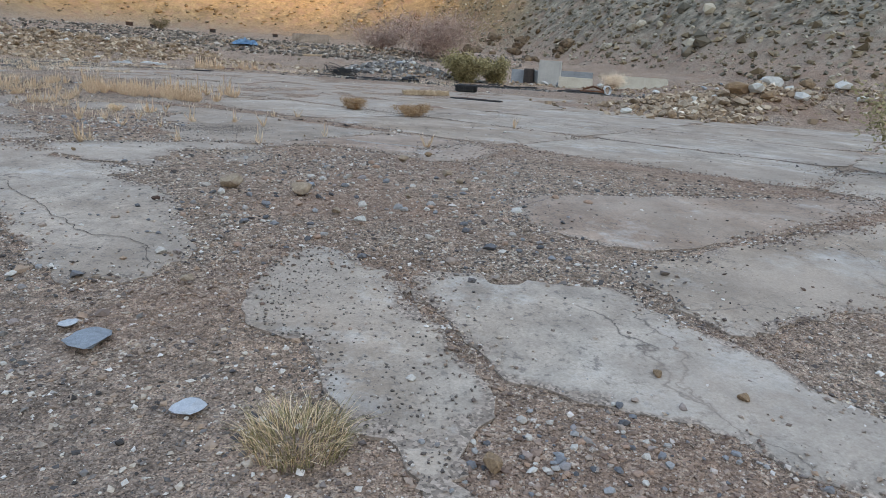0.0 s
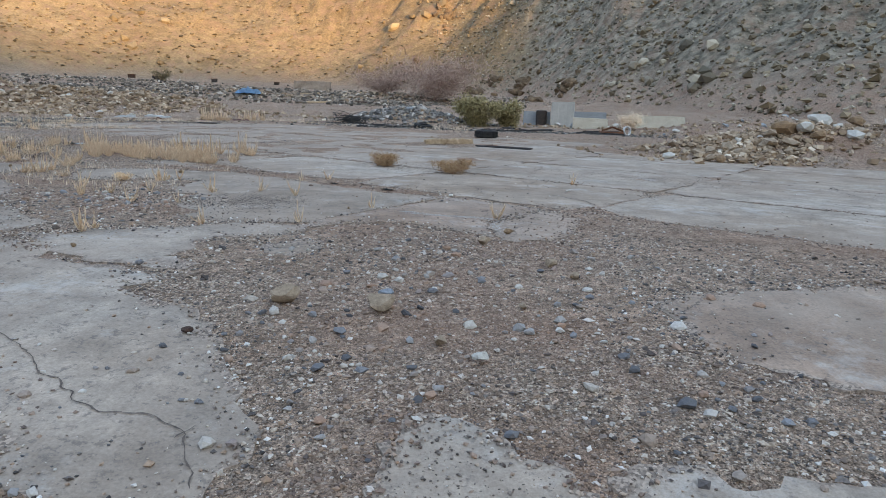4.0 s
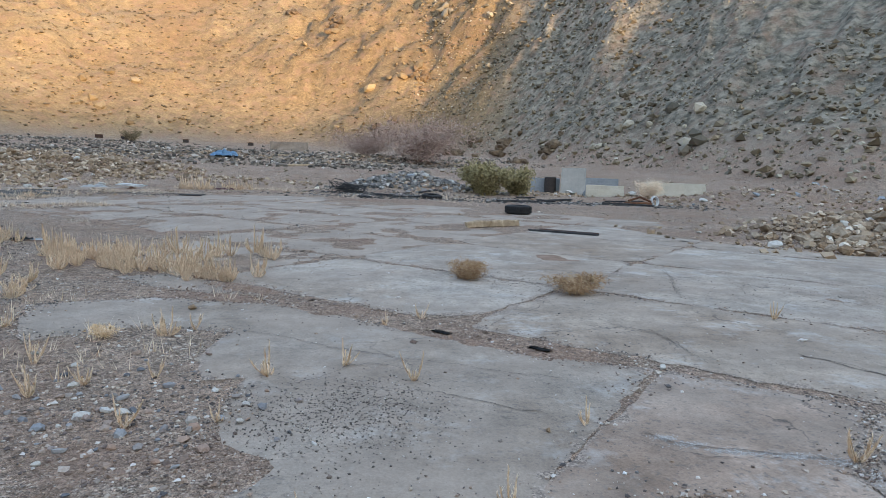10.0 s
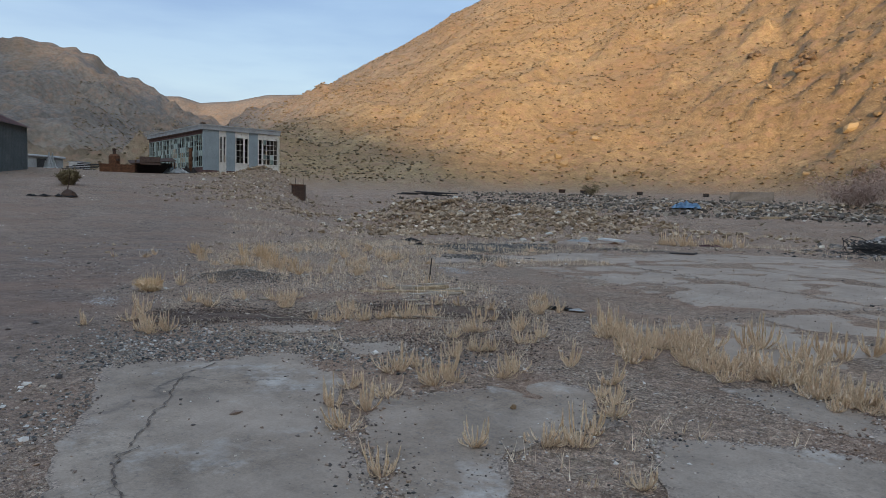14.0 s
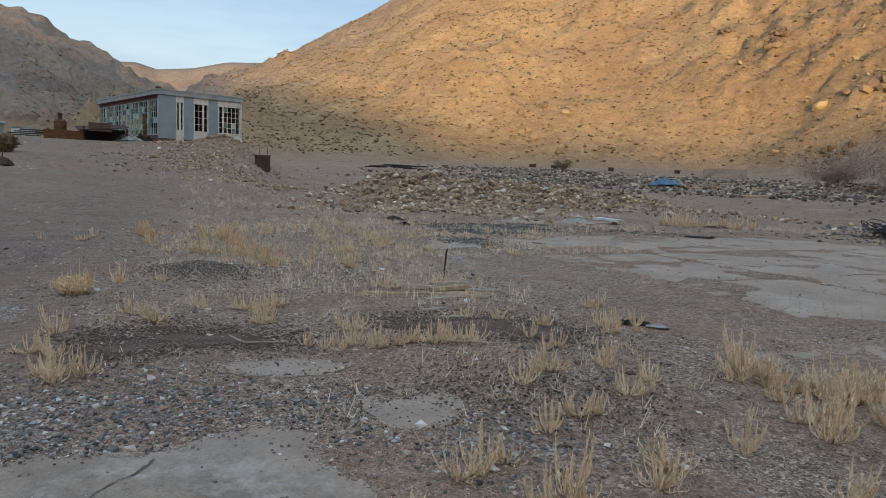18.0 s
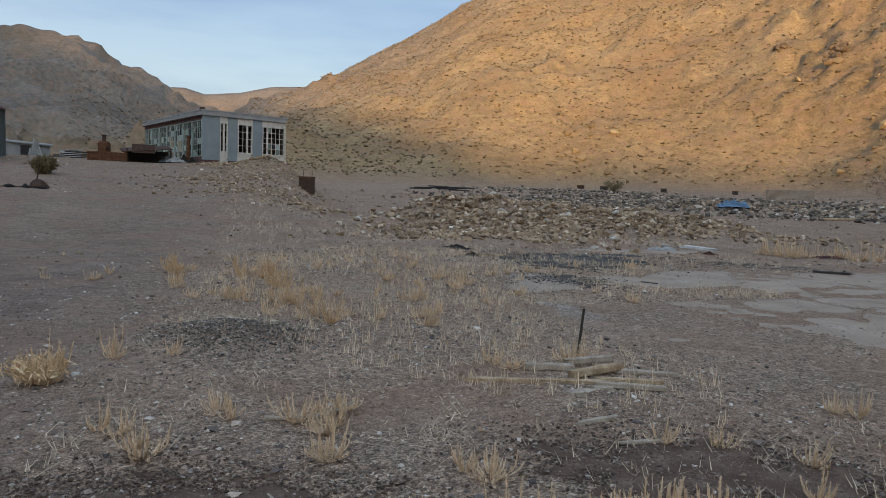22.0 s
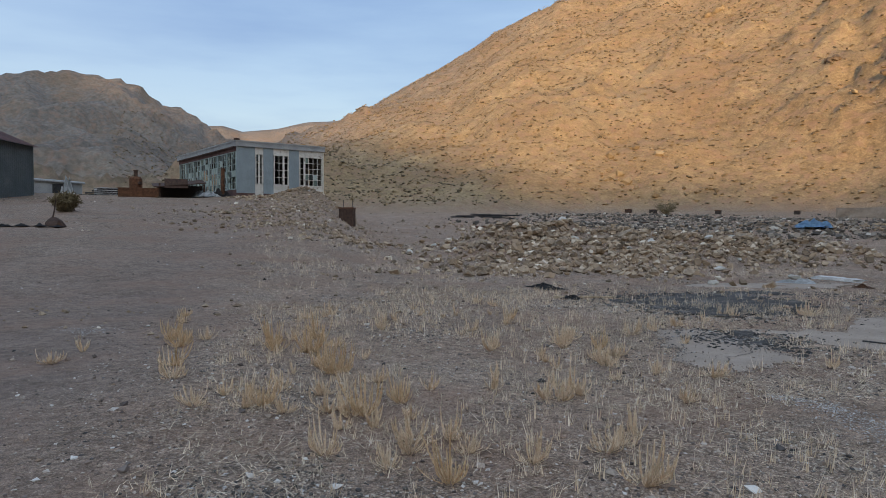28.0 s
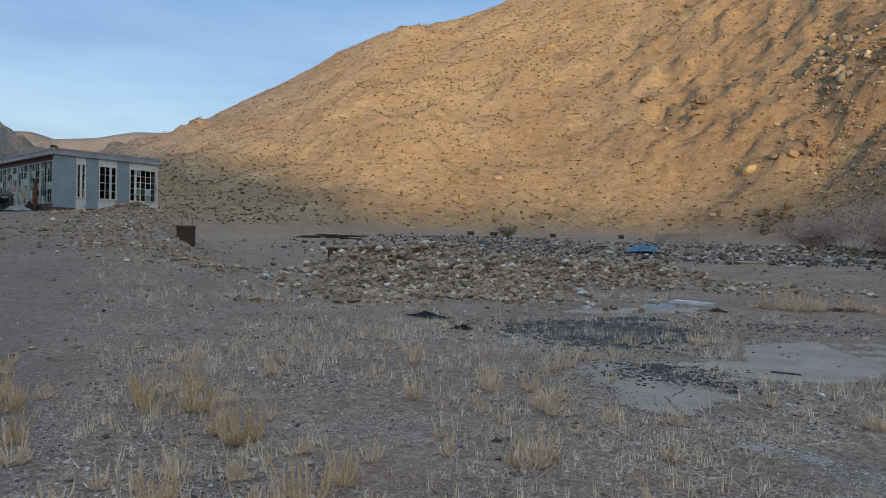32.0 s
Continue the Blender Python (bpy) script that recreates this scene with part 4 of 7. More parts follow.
def crack(points, seed, thin=0.0006, thick=0.0045, material=M_DARKSOIL, name="crack"):
    rng = random.Random(seed)
    line = []
    for (x1, y1), (x2, y2) in zip(points, points[1:]):
        n = max(2, int(math.hypot(x2 - x1, y2 - y1) / 0.022))
        line += [(x1 + (x2 - x1) * k / n, y1 + (y2 - y1) * k / n) for k in range(n)]
    line.append(points[-1])
    p = np.array(line)
    p = p + 0.03 * np.stack([fbm(p[:, 0] * 4, p[:, 1] * 4, 3, seed, 0.7), fbm(p[:, 0] * 4 + 9, p[:, 1] * 4, 3, seed + 3, 0.7)], -1)
    p = p + 0.007 * np.stack([fbm(p[:, 0] * 23, p[:, 1] * 23, 2, seed + 5), fbm(p[:, 0] * 23 + 5, p[:, 1] * 23, 2, seed + 8)], -1)
    verts, faces = [], []
    for k in range(len(p)):
        d = p[min(k + 1, len(p) - 1)] - p[max(k - 1, 0)]
        d = d / max(1e-6, np.hypot(*d))
        w = rng.uniform(thin, thick) * (0.3 if k in (0, len(p) - 1) else 1)
        for sgn in (-1, 1):
            x, y = p[k][0] - d[1] * w * sgn, p[k][1] + d[0] * w * sgn
            verts.append((x, y, float(slab_top(x, y)) + 0.006))
        if k:
            faces.append((2 * k - 2, 2 * k - 1, 2 * k + 1, 2 * k))
    me = bpy.data.meshes.new(name)
    me.from_pydata(verts, [], faces)
    me.materials.append(material)
    ob = new(name, me)
    ob.parent = pavement


CRACKS += [
    [(2.58, 11.29), (2.9, 10.91), (2.98, 10.52), (2.97, 10.09)],
    [(4.3, 14.7), (4.19, 13.72), (3.8, 12.7)],
    [(5.94, 18.14), (6.4, 18.46), (6.62, 17.87)],
    [(0.21, 9.51), (0.46, 9.84), (0.64, 9.97), (0.98, 9.83)],
    [(-0.6, 10.9), (0.1, 10.5), (0.6, 10.2), (1.3, 9.9), (1.9, 9.7)],
]
for k, points in enumerate(CRACKS):
    crack(points, k, *((0.001, 0.0085) if 10 <= k <= 13 else ()))
crack([(2.08, 8.86), (2.22, 8.735), (2.41, 8.635), (2.73, 8.585), (2.97, 8.485)], 61, 0.001, 0.005)
crack([(3.81, 10.38), (3.99, 10.11), (4.11, 9.87), (4.17, 9.57)], 62, 0.002, 0.011)
crack([(-9.6, 20.2), (-9.8, 20.9), (-9.65, 21.4), (-9.9, 22.1)], 64, 0.003, 0.012)


def on_slab(x, y):
    inside = np.zeros(np.shape(x), bool)
    for edge in SLABS:
        e = np.array(edge)
        m = (x > e[:, 0].min()) & (x < e[:, 0].max()) & (y > e[:, 1].min()) & (y < e[:, 1].max())
        if m.any():
            inside[m] |= in_poly(x[m], y[m], edge)
    return inside


# ---- loose gravel ----
LINE = [(3.4, 0.0), (2.8, 2.2), (1.2, 5.4), (-0.6, 6.8), (-2.6, 8.6), (-5.6, 11.2), (-8.6, 14.0), (-10.5, 16.0)]


def line_distance(x, y):
    best = np.full(np.shape(x), 1e9)
    for (x1, y1), (x2, y2) in zip(LINE, LINE[1:]):
        dx, dy = x2 - x1, y2 - y1
        t = np.clip(((x - x1) * dx + (y - y1) * dy) / (dx * dx + dy * dy), 0, 1)
        best = np.minimum(best, np.hypot(x - x1 - t * dx, y - y1 - t * dy))
    return best


def scatter(n, x0, y0, x1, y1, seed):
    r = np.random.default_rng(seed)
    return r.uniform(x0, x1, n), r.uniform(y0, y1, n), r


def gravel(name, n, bounds, smallest, largest, reach, seed, slab_share, patchy=0.5):
    x, y, r = scatter(n, *bounds, seed)
    d = line_distance(x, y)
    worn = 0.35 + 0.65 * sstep(2.2, 3.6, 0.665 * x + 0.747 * y + 0.5 * fbm(x / 2.0, y / 2.0, 3, 7))
    keep = r.uniform(0, 1, n) < worn * np.clip(1.4 - d / reach, 0.0, 1) * np.clip(0.55 + patchy * fbm(x / 1.1, y / 1.1, 3, seed), 0.06, 1)
    x, y = x[keep], y[keep]
    lying = on_slab(x, y)
    ok = ~lying | ((r.uniform(0, 1, len(x)) < slab_share) & (fbm(x / 0.8, y / 0.8, 3, 77) > -0.1))
    x, y, lying = x[ok], y[ok], lying[ok]
    size = smallest + (largest - smallest) * r.uniform(0, 1, len(x)) ** 2.5
    z = np.where(lying, np.maximum(slab_top(x, y), land(x, y)), land(x, y)) + size * 0.08
    return stones(name, x, y, z, size, M_PEBBLE, seed, "loose mixed grey, tan and white desert gravel", "gravel")


def edge_gravel(per_metre, seed):
    r = np.random.default_rng(seed)
    xs, ys = [], []
    for edge in SLABS:
        e = np.array(edge)
        if line_distance(e[:, 0], e[:, 1]).min() > 6:
            continue
        n = int(len(e) * 0.055 * per_metre)
        k = r.integers(0, len(e), n)
        gate = fbm(e[k, 0] * 1.3, e[k, 1] * 1.3, 3, seed) > -0.25
        spread = np.where(r.uniform(0, 1, n) < 0.65, 0.045, 0.17)
        along = np.clip(((e[k, 0] - 1.3) * 1.3 + (e[k, 1] - 8.1) * 1.86) / 5.15, 0, 1)
        gate &= (np.hypot(e[k, 0] - 1.3 - 1.3 * along, e[k, 1] - 8.1 - 1.86 * along) > 0.2) | (r.uniform(0, 1, n) < 0.12)
        xs.append((e[k, 0] + r.normal(0, 1, n) * spread)[gate])
        ys.append((e[k, 1] + r.normal(0, 1, n) * spread)[gate])
    x, y = np.concatenate(xs), np.concatenate(ys)
    size = 0.005 + 0.028 * r.uniform(0, 1, len(x)) ** 2.6
    z = np.maximum(land(x, y), np.where(on_slab(x, y), slab_top(x, y), -9)) + size * 0.1
    return stones("gravel", x, y, z, size, M_PEBBLE, seed, "loose gravel spilling over the concrete's edges", "gravel")


edge_gravel(400, 6)


def spread(name, spots, n, lo, hi, seed, material, label, category, cube=False, only=None, power=2.5, bare=False):
    """Stones gathered about spots (x, y, spread), on the ground or on slabs; only: inside this outline."""
    r = np.random.default_rng(seed)
    p = np.array(spots)[r.integers(0, len(spots), n)]
    x, y = r.normal(p[:, 0], p[:, 2]), r.normal(p[:, 1], p[:, 2])
    if only is not None:
        inside = in_poly(x, y, only)
        x, y = x[inside], y[inside]
    if bare:
        free = ~on_slab(x, y)
        x, y = x[free], y[free]
    size = lo + (hi - lo) * r.uniform(0, 1, len(x)) ** power
    z = np.maximum(land(x, y), np.where(on_slab(x, y), slab_top(x, y), -9)) + size * 0.12
    return stones(name, x, y, z, size, material, seed, label, category, 0.65, cube)


COARSE = [(-5.4, 10.0, 0.35), (-6.6, 11.0, 0.4), (-6.3, 11.6, 0.35), (-5.6, 12.2, 0.35), (-6.9, 11.9, 0.4), (-4.6, 12.3, 0.3), (-7.2, 11.2, 0.4), (0.2, 3.3, 0.5), (-0.5, 4.4, 0.6), (0.6, 2.5, 0.4), (-1.1, 5.4, 0.6), (-1.8, 6.2, 0.5), (0.3, 4.7, 0.35)]
M_COBBLE = island_stone("cobbles", [(0.0, (0.09, 0.088, 0.09)), (0.2, (0.2, 0.2, 0.205)), (0.38, (0.36, 0.29, 0.235)), (0.5, (0.4, 0.25, 0.17)), (0.62, (0.27, 0.275, 0.28)), (0.8, (0.46, 0.4, 0.335)), (1.0, (0.6, 0.56, 0.5))])
M_GRIT = island_stone("dark_grit", [(0.0, (0.0875, 0.0725, 0.0625)), (0.5, (0.2, 0.163, 0.138)), (0.85, (0.338, 0.269, 0.219)), (1.0, (0.625, 0.562, 0.5))])
spread("grit", [(2.45, 4.4, 0.3), (2.6, 3.7, 0.3), (2.9, 3.2, 0.3), (2.4, 4.1, 0.25), (3.1, 2.8, 0.25)], 2600, 0.005, 0.02, 21, M_GRIT, "dark grit and small stones strewn on a concrete slab", "gravel", "round", NEAR_SLABS[9][0])
spread("grit", [(0.34, 8.94, 0.25), (0.58, 9.27, 0.25), (0.86, 9.2, 0.22), (0.64, 8.85, 0.25), (0.12, 9.1, 0.25), (1.87, 13.8, 0.4), (2.3, 13.0, 0.35), (6.2, 13.0, 0.8), (5.9, 12.4, 0.5), (-1.0, 8.0, 0.3), (-2.7, 10.2, 0.4), (3.9, 13.4, 0.6)], 9000, 0.005, 0.02, 22, M_GRIT, "dark grit lying over the worn concrete", "gravel")
spread("cobbles", [(-0.1, 4.0, 0.5), (0.5, 3.2, 0.4), (0.7, 3.7, 0.35), (0.85, 3.1, 0.4), (0.2, 4.3, 0.5), (-0.6, 3.6, 0.6), (0.3, 2.7, 0.4), (-1.2, 4.8, 0.7)], 1300, 0.014, 0.07, 23, M_COBBLE, "coarse white, blue-grey and rusty cobbles in gravel", "stones", "round", power=2.4)
spread("cobbles", [(2.6, 5.6, 0.7), (3.1, 6.4, 0.6), (2.2, 6.5, 0.5), (3.3, 5.2, 0.5), (1.9, 5.2, 0.4), (-0.4, 8.9, 0.4), (-1.2, 9.2, 0.4)], 420, 0.03, 0.085, 24, M_COBBLE, "larger mixed stones bedded in gravel", "stones", "round")
M_COARSE = island_stone("coarse_dark_stone", [(0.0, (0.07, 0.068, 0.066)), (0.3, (0.16, 0.155, 0.145)), (0.5, (0.22, 0.185, 0.155)), (0.75, (0.3, 0.275, 0.24)), (0.93, (0.42, 0.39, 0.35)), (1.0, (0.7, 0.67, 0.62))])
spread("cobbles", COARSE, 15000, 0.01, 0.05, 25, M_COARSE, "coarse dark grey and brown stone chippings", "stones", False, bare=True)
spread("cobbles", [(3.62, 3.15, 0.14), (3.75, 2.95, 0.2), (3.9, 2.75, 0.25), (3.5, 2.9, 0.15)], 240, 0.012, 0.05, 26, M_COBBLE, "mixed rusty, grey and pale stones beside the slab", "stones", "round")
spread("grit", [(-6.5, 18.5, 1.2), (-4.5, 17.5, 1.0), (-5.5, 20.5, 1.3), (-3.0, 19.0, 1.2), (-7.5, 21.5, 1.0), (-2.0, 22.0, 1.6), (-5.0, 24.5, 1.8), (-8.3, 25.5, 1.0), (-1.0, 17.0, 1.0), (1.0, 20.0, 1.6)], 12000, 0.006, 0.022, 27, M_PEBBLE, "fine gravel blown over the far concrete", "gravel", False, power=3.0)
gravel("gravel", 125000, (-9, 1.4, 8.5, 9.8), 0.007, 0.046, 7.5, 1, 0.05)
gravel("gravel", 130000, (-1.6, 2.0, 5.0, 7.8), 0.007, 0.025, 7.5, 5, 0.06, 0.3)
gravel("gravel", 120000, (-16, 7, 4, 21), 0.006, 0.034, 8.5, 2, 0.2)
gravel("gravel", 9000, (-18, 1.0, 9, 24), 0.03, 0.10, 12, 3, 0.03, 0.9)
gravel("gravel", 46000, (-17, 12.5, -4.5, 27), 0.012, 0.05, 13, 8, 0.1, 0.7)
gravel("gravel", 30000, (-34, 8, 16, 36), 0.015, 0.08, 26, 4, 0.04, 0.9)
rx = np.random.default_rng(9)
gx, gy = rx.normal(-10.25, 0.42, 4200), rx.normal(15.2, 0.34, 4200)
stones("gravel_heap", gx, gy, land(gx, gy) + 0.01, 0.008 + 0.032 * rx.uniform(0, 1, 4200) ** 2.4, island_stone("dark_gravel", [(0.0, (0.07, 0.062, 0.054)), (0.6, (0.175, 0.152, 0.128)), (0.9, (0.32, 0.275, 0.23)), (1.0, (0.6, 0.56, 0.52))]), 12, "low spread heap of dark grey crushed stone", "gravel")


# ---- thin ground stains with a shape of their own ----
def patch(name, outline, material, wear, label, category, lift=0.008, on=None):
    edge = ragged(outline, wear, len(outline) * 31)
    e = np.array(edge)
    gx, gy = np.meshgrid(np.arange(e[:, 0].min(), e[:, 0].max(), 0.25), np.arange(e[:, 1].min(), e[:, 1].max(), 0.25))
    gx, gy = gx.ravel(), gy.ravel()
    keep = in_poly(gx, gy, edge)
    n = len(edge)
    co, _, faces, _, _, _ = delaunay_2d_cdt([Vector(q) for q in edge] + [Vector(q) for q in zip(gx[keep], gy[keep])], [(i, (i + 1) % n) for i in range(n)], [], 1, 1e-5)
    co = np.array([(c.x, c.y) for c in co])
    z = (on or land)(co[:, 0], co[:, 1]) + lift
    z[:n] -= lift + 0.01
    me = bpy.data.meshes.new(name)
    me.from_pydata([(x, y, h) for (x, y), h in zip(co, z)], [], [tuple(f) for f in faces])
    me.materials.append(material)
    me.update()
    return tagged(new(name, me), label, category, kind="stuff")


M_DAMP = speckled("damp_brown_soil", [(0.3, (0.09, 0.056, 0.04)), (0.55, (0.145, 0.098, 0.072)), (0.8, (0.235, 0.175, 0.135))], 5, 60, 0.95, 0.6, 0.015)
patch("burnt_ground", [(-12.87, 25.4), (-12.5, 27.2), (-11.0, 28.4), (-9.8, 26.5), (-10.2, 24.7), (-11.3, 24.3), (-11.9, 24.15)], M_ASH, 0.4, "black burnt ash and cinders on the ground", "ash", 0.02)
patch("burnt_ground", [(-10.65, 22.75), (-10.1, 22.85), (-9.6, 22.3), (-9.0, 21.5), (-9.15, 21.25), (-9.5, 21.55), (-9.95, 22.3)], M_ASH, 0.13, "black ash streak across broken concrete", "ash", 0.03)
patch("dark_soil", [(-8.5, 12.3), (-8.3, 12.9), (-7.9, 13.3), (-7.0, 13.65), (-6.78, 13.15), (-7.3, 12.65), (-7.4, 12.2), (-7.4, 11.85)], M_DAMP, 0.2, "damp dark brown bare soil", "soil", 0.012)
patch("dark_soil", [(-6.85, 14.5), (-6.3, 15.1), (-5.5, 15.5), (-4.85, 15.1), (-5.5, 14.4), (-6.5, 13.98)], M_DAMP, 0.18, "damp dark brown soil by the fallen timber", "soil", 0.012)


def clods(name, spots, n, lo, hi, stops, seed, label, category, lift=0.0):
    """Loose crumbs thinning out from the middle of each spot (x, y, spread x, spread y)."""
    r = np.random.default_rng(seed)
    p = np.array(spots)[r.integers(0, len(spots), n)]
    x, y = r.normal(p[:, 0], p[:, 2]), r.normal(p[:, 1], p[:, 3])
    size = lo + (hi - lo) * r.uniform(0, 1, n) ** 2.5
    z = np.maximum(land(x, y), np.where(on_slab(x, y), slab_top(x, y), -9)) + size * 0.05 + lift
    return stones(name, x, y, z, size, island_stone(name + "_crumbs", stops), seed, label, category, 0.5)


SOIL = [(0.0, (0.07, 0.046, 0.036)), (0.6, (0.135, 0.095, 0.075)), (0.9, (0.23, 0.175, 0.145)), (1.0, (0.4, 0.36, 0.31))]
CINDER = [(0.0, (0.035, 0.033, 0.03)), (0.5, (0.09, 0.083, 0.076)), (0.8, (0.19, 0.17, 0.15)), (1.0, (0.45, 0.41, 0.37))]
clods("dark_soil", [(-8.1, 12.5, 0.3, 0.3), (-7.8, 12.3, 0.25, 0.25), (-5.4, 14.9, 0.4, 0.3), (-7.8, 12.9, 0.3, 0.25), (-7.2, 13.2, 0.3, 0.25), (-6.4, 14.5, 0.35, 0.25), (-5.9, 14.8, 0.4, 0.3), (-4.7, 13.2, 0.5, 0.4)], 19000, 0.009, 0.038, SOIL, 91, "crumbly dark brown soil", "soil", 0.007)
clods("cinders", [(-11.7, 26.2, 0.8, 0.8), (-11.0, 25.0, 0.8, 0.6), (-12.4, 26.0, 0.7, 0.7), (-11.2, 26.5, 1.2, 1.0), (-9.9, 22.3, 0.4, 0.35), (-8.2, 28.5, 1.2, 0.6)], 9000, 0.015, 0.08, CINDER, 92, "black cinders and ash on the ground", "ash")
M_RUSTSOIL = speckled("rust_red_dirt", [(0.3, (0.2, 0.125, 0.085)), (0.7, (0.34, 0.225, 0.16))], 5, 60)
LIME = [(0.0, (0.3, 0.265, 0.235)), (0.5, (0.52, 0.48, 0.44)), (1.0, (0.74, 0.71, 0.67))]
clods("pale_spill", [(-8.72, 19.33, 0.12, 0.1), (-8.5, 19.1, 0.15, 0.14), (-8.3, 18.9, 0.16, 0.14), (-8.1, 18.75, 0.16, 0.14), (-9.0, 19.5, 0.1, 0.05)], 4000, 0.004, 0.02, LIME, 94, "thin white powder spilt in a streak over gravel", "spill")
clods("pale_spill", [(2.15, 8.79, 0.03, 0.02), (2.25, 8.71, 0.05, 0.02), (2.4, 8.64, 0.06, 0.02), (2.57, 8.61, 0.07, 0.015), (2.73, 8.58, 0.07, 0.02), (2.9, 8.52, 0.05, 0.03), (2.98, 8.4, 0.03, 0.06), (2.94, 8.1, 0.03, 0.12)], 4200, 0.003, 0.011, LIME, 99, "crumbling white lime along a concrete crack", "lime")
clods("pale_spill", [(-9.9, 12.6, 0.14, 0.08), (-9.65, 12.35, 0.18, 0.08), (-16.8, 17.8, 0.3, 0.16), (-15.7, 14.7, 0.4, 0.14)], 3200, 0.004, 0.022, LIME, 98, "thin white powder on packed dirt", "spill")
clods("cinders", [(3.0, 31.0, 3.5, 0.7), (0.0, 33.0, 1.5, 0.6), (8.0, 30.5, 2.5, 0.7), (13.5, 21.5, 2.0, 0.8), (-25.0, 62.0, 6.0, 2.0), (-3.0, 64.0, 6.0, 2.0)], 9000, 0.03, 0.2, CINDER, 93, "black cinders and ash before the rubble", "ash")


patch("rust_stain", [(2.7, 15.4), (3.05, 15.9), (3.35, 15.6), (3.45, 15.05), (3.1, 14.8), (2.75, 15.05)], M_RUSTSOIL, 0.1, "flaking rust-red stain on the concrete", "stain", 0.006, slab_top)


# ---- dry grass ----
def blades(bm, rng, n, spread, h0, h1, lean, width):
    for _ in range(n):
        a, r = rng.uniform(0, 6.283), spread * math.sqrt(rng.random())
        px, py = r * math.cos(a), r * math.sin(a)
        h = rng.uniform(h0, h1)
        out = a + rng.uniform(-0.9, 0.9)
        k = lean * rng.uniform(0.1, 1.0) * h
        w = width * rng.uniform(0.6, 1.3)
        t = rng.uniform(0, 3.14)
        cx, cy = math.cos(t) * w, math.sin(t) * w
        pts = [(px, py, -0.02), (px + k * 0.35 * math.cos(out), py + k * 0.35 * math.sin(out), h * 0.55), (px + k * math.cos(out), py + k * math.sin(out), h)]
        v = [bm.verts.new((x + s * cx * q, y + s * cy * q, z)) for (x, y, z), q in zip(pts, (1.0, 1.1, 0.35)) for s in (-1, 1)]
        bm.faces.new((v[0], v[1], v[3], v[2]))
        bm.faces.new((v[2], v[3], v[5], v[4]))


def clump_mesh(seed, n, spread, h0, h1, lean, width, material):
    bm = bmesh.new()
    blades(bm, random.Random(seed), n, spread, h0, h1, lean, width)
    me = bpy.data.meshes.new("dry_grass_clump")
    bm.to_mesh(me)
    bm.free()
    me.materials.append(material)
    return me


def spike_mesh(seed, n, spread, h0, h1, thick, material):
    """A tuft of upright feathery dry spikes that curve outwards and up."""
    rng = random.Random(seed)
    verts, faces = [], []
    for _ in range(n):
        a = rng.uniform(0, 6.283)
        r, h = spread * math.sqrt(rng.random()), rng.uniform(h0, h1)
        lean = rng.choice((0.08, 0.15, 0.3, 0.5)) * rng.uniform(0.3, 1.0) * h
        h *= rng.choice((0.45, 0.7, 1.0, 1.0))
        path = [Vector((math.cos(a) * (0.25 * r + 0.75 * r * min(1, 2.2 * t) + lean * t), math.sin(a) * (0.25 * r + 0.75 * r * min(1, 2.2 * t) + lean * t), h * t - 0.01)) for t in (0, 0.2, 0.4, 0.6, 0.8, 1.0)]
        u = rng.uniform(0, 3.14)
        for cx, cy in ((math.cos(u), math.sin(u)), (-math.sin(u), math.cos(u))):
            b = len(verts)
            for k, p in enumerate(path):
                w = thick * (0.16, 0.22, 0.26, 0.24, 0.17, 0.05)[k] * rng.uniform(0.75, 1.25)
                verts += [(p.x - cx * w, p.y - cy * w, p.z), (p.x + cx * w, p.y + cy * w, p.z)]
            faces += [(b + 2 * k, b + 2 * k + 1, b + 2 * k + 3, b + 2 * k + 2) for k in range(5)]
        for k in range(int(h / 0.0042)):
            t = rng.uniform(0.08, 0.97)
            p = path[int(t * 5)].lerp(path[min(5, int(t * 5) + 1)], t * 5 % 1)
            q = rng.uniform(0, 6.283)
            l = thick * rng.uniform(0.5, 1.35) * (1.1 - 0.65 * t)
            d = Vector((math.cos(q) * l, math.sin(q) * l, l * rng.uniform(0.6, 1.8)))
            e = Vector((-math.sin(q), math.cos(q), 0)) * thick * 0.16
            b = len(verts)
            verts += [tuple(p - e), tuple(p + e), tuple(p + d)]
            faces.append((b, b + 1, b + 2))
    me = bpy.data.meshes.new("dry_grass_clump")
    me.from_pydata(verts, [], faces)
    me.materials.append(material)
    return me


CLUMPS = [spike_mesh(k, 13 + 4 * k, 0.07 + 0.02 * k, 0.08, 0.26, 0.022, M_STRAW) for k in range(5)]
GOLD = [spike_mesh(20 + k, 20 + 7 * k, 0.09 + 0.025 * k, 0.1, 0.33, 0.021, M_STRAW_GOLD) for k in range(3)]
TALL = [spike_mesh(40 + k, 5 + 2 * k, 0.04, 0.06, 0.2, 0.019, M_STRAW) for k in range(3)]


def clumps(places, meshes, lo, hi, label, seed, group):
    rng = random.Random(seed)
    for x, y in places:
        ob = new("dry_grass_clump", rng.choice(meshes))
        s = rng.uniform(lo, hi)
        base = float(slab_top(x, y)) if on_slab(np.array([x]), np.array([y]))[0] else at(x, y)
        ob.matrix_world = Matrix.LocRotScale((x, y, base), Euler((0, 0, rng.uniform(0, 6.28))), (s, s, s * rng.uniform(0.8, 1.2)))
        tagged(ob, label, "grass", group)


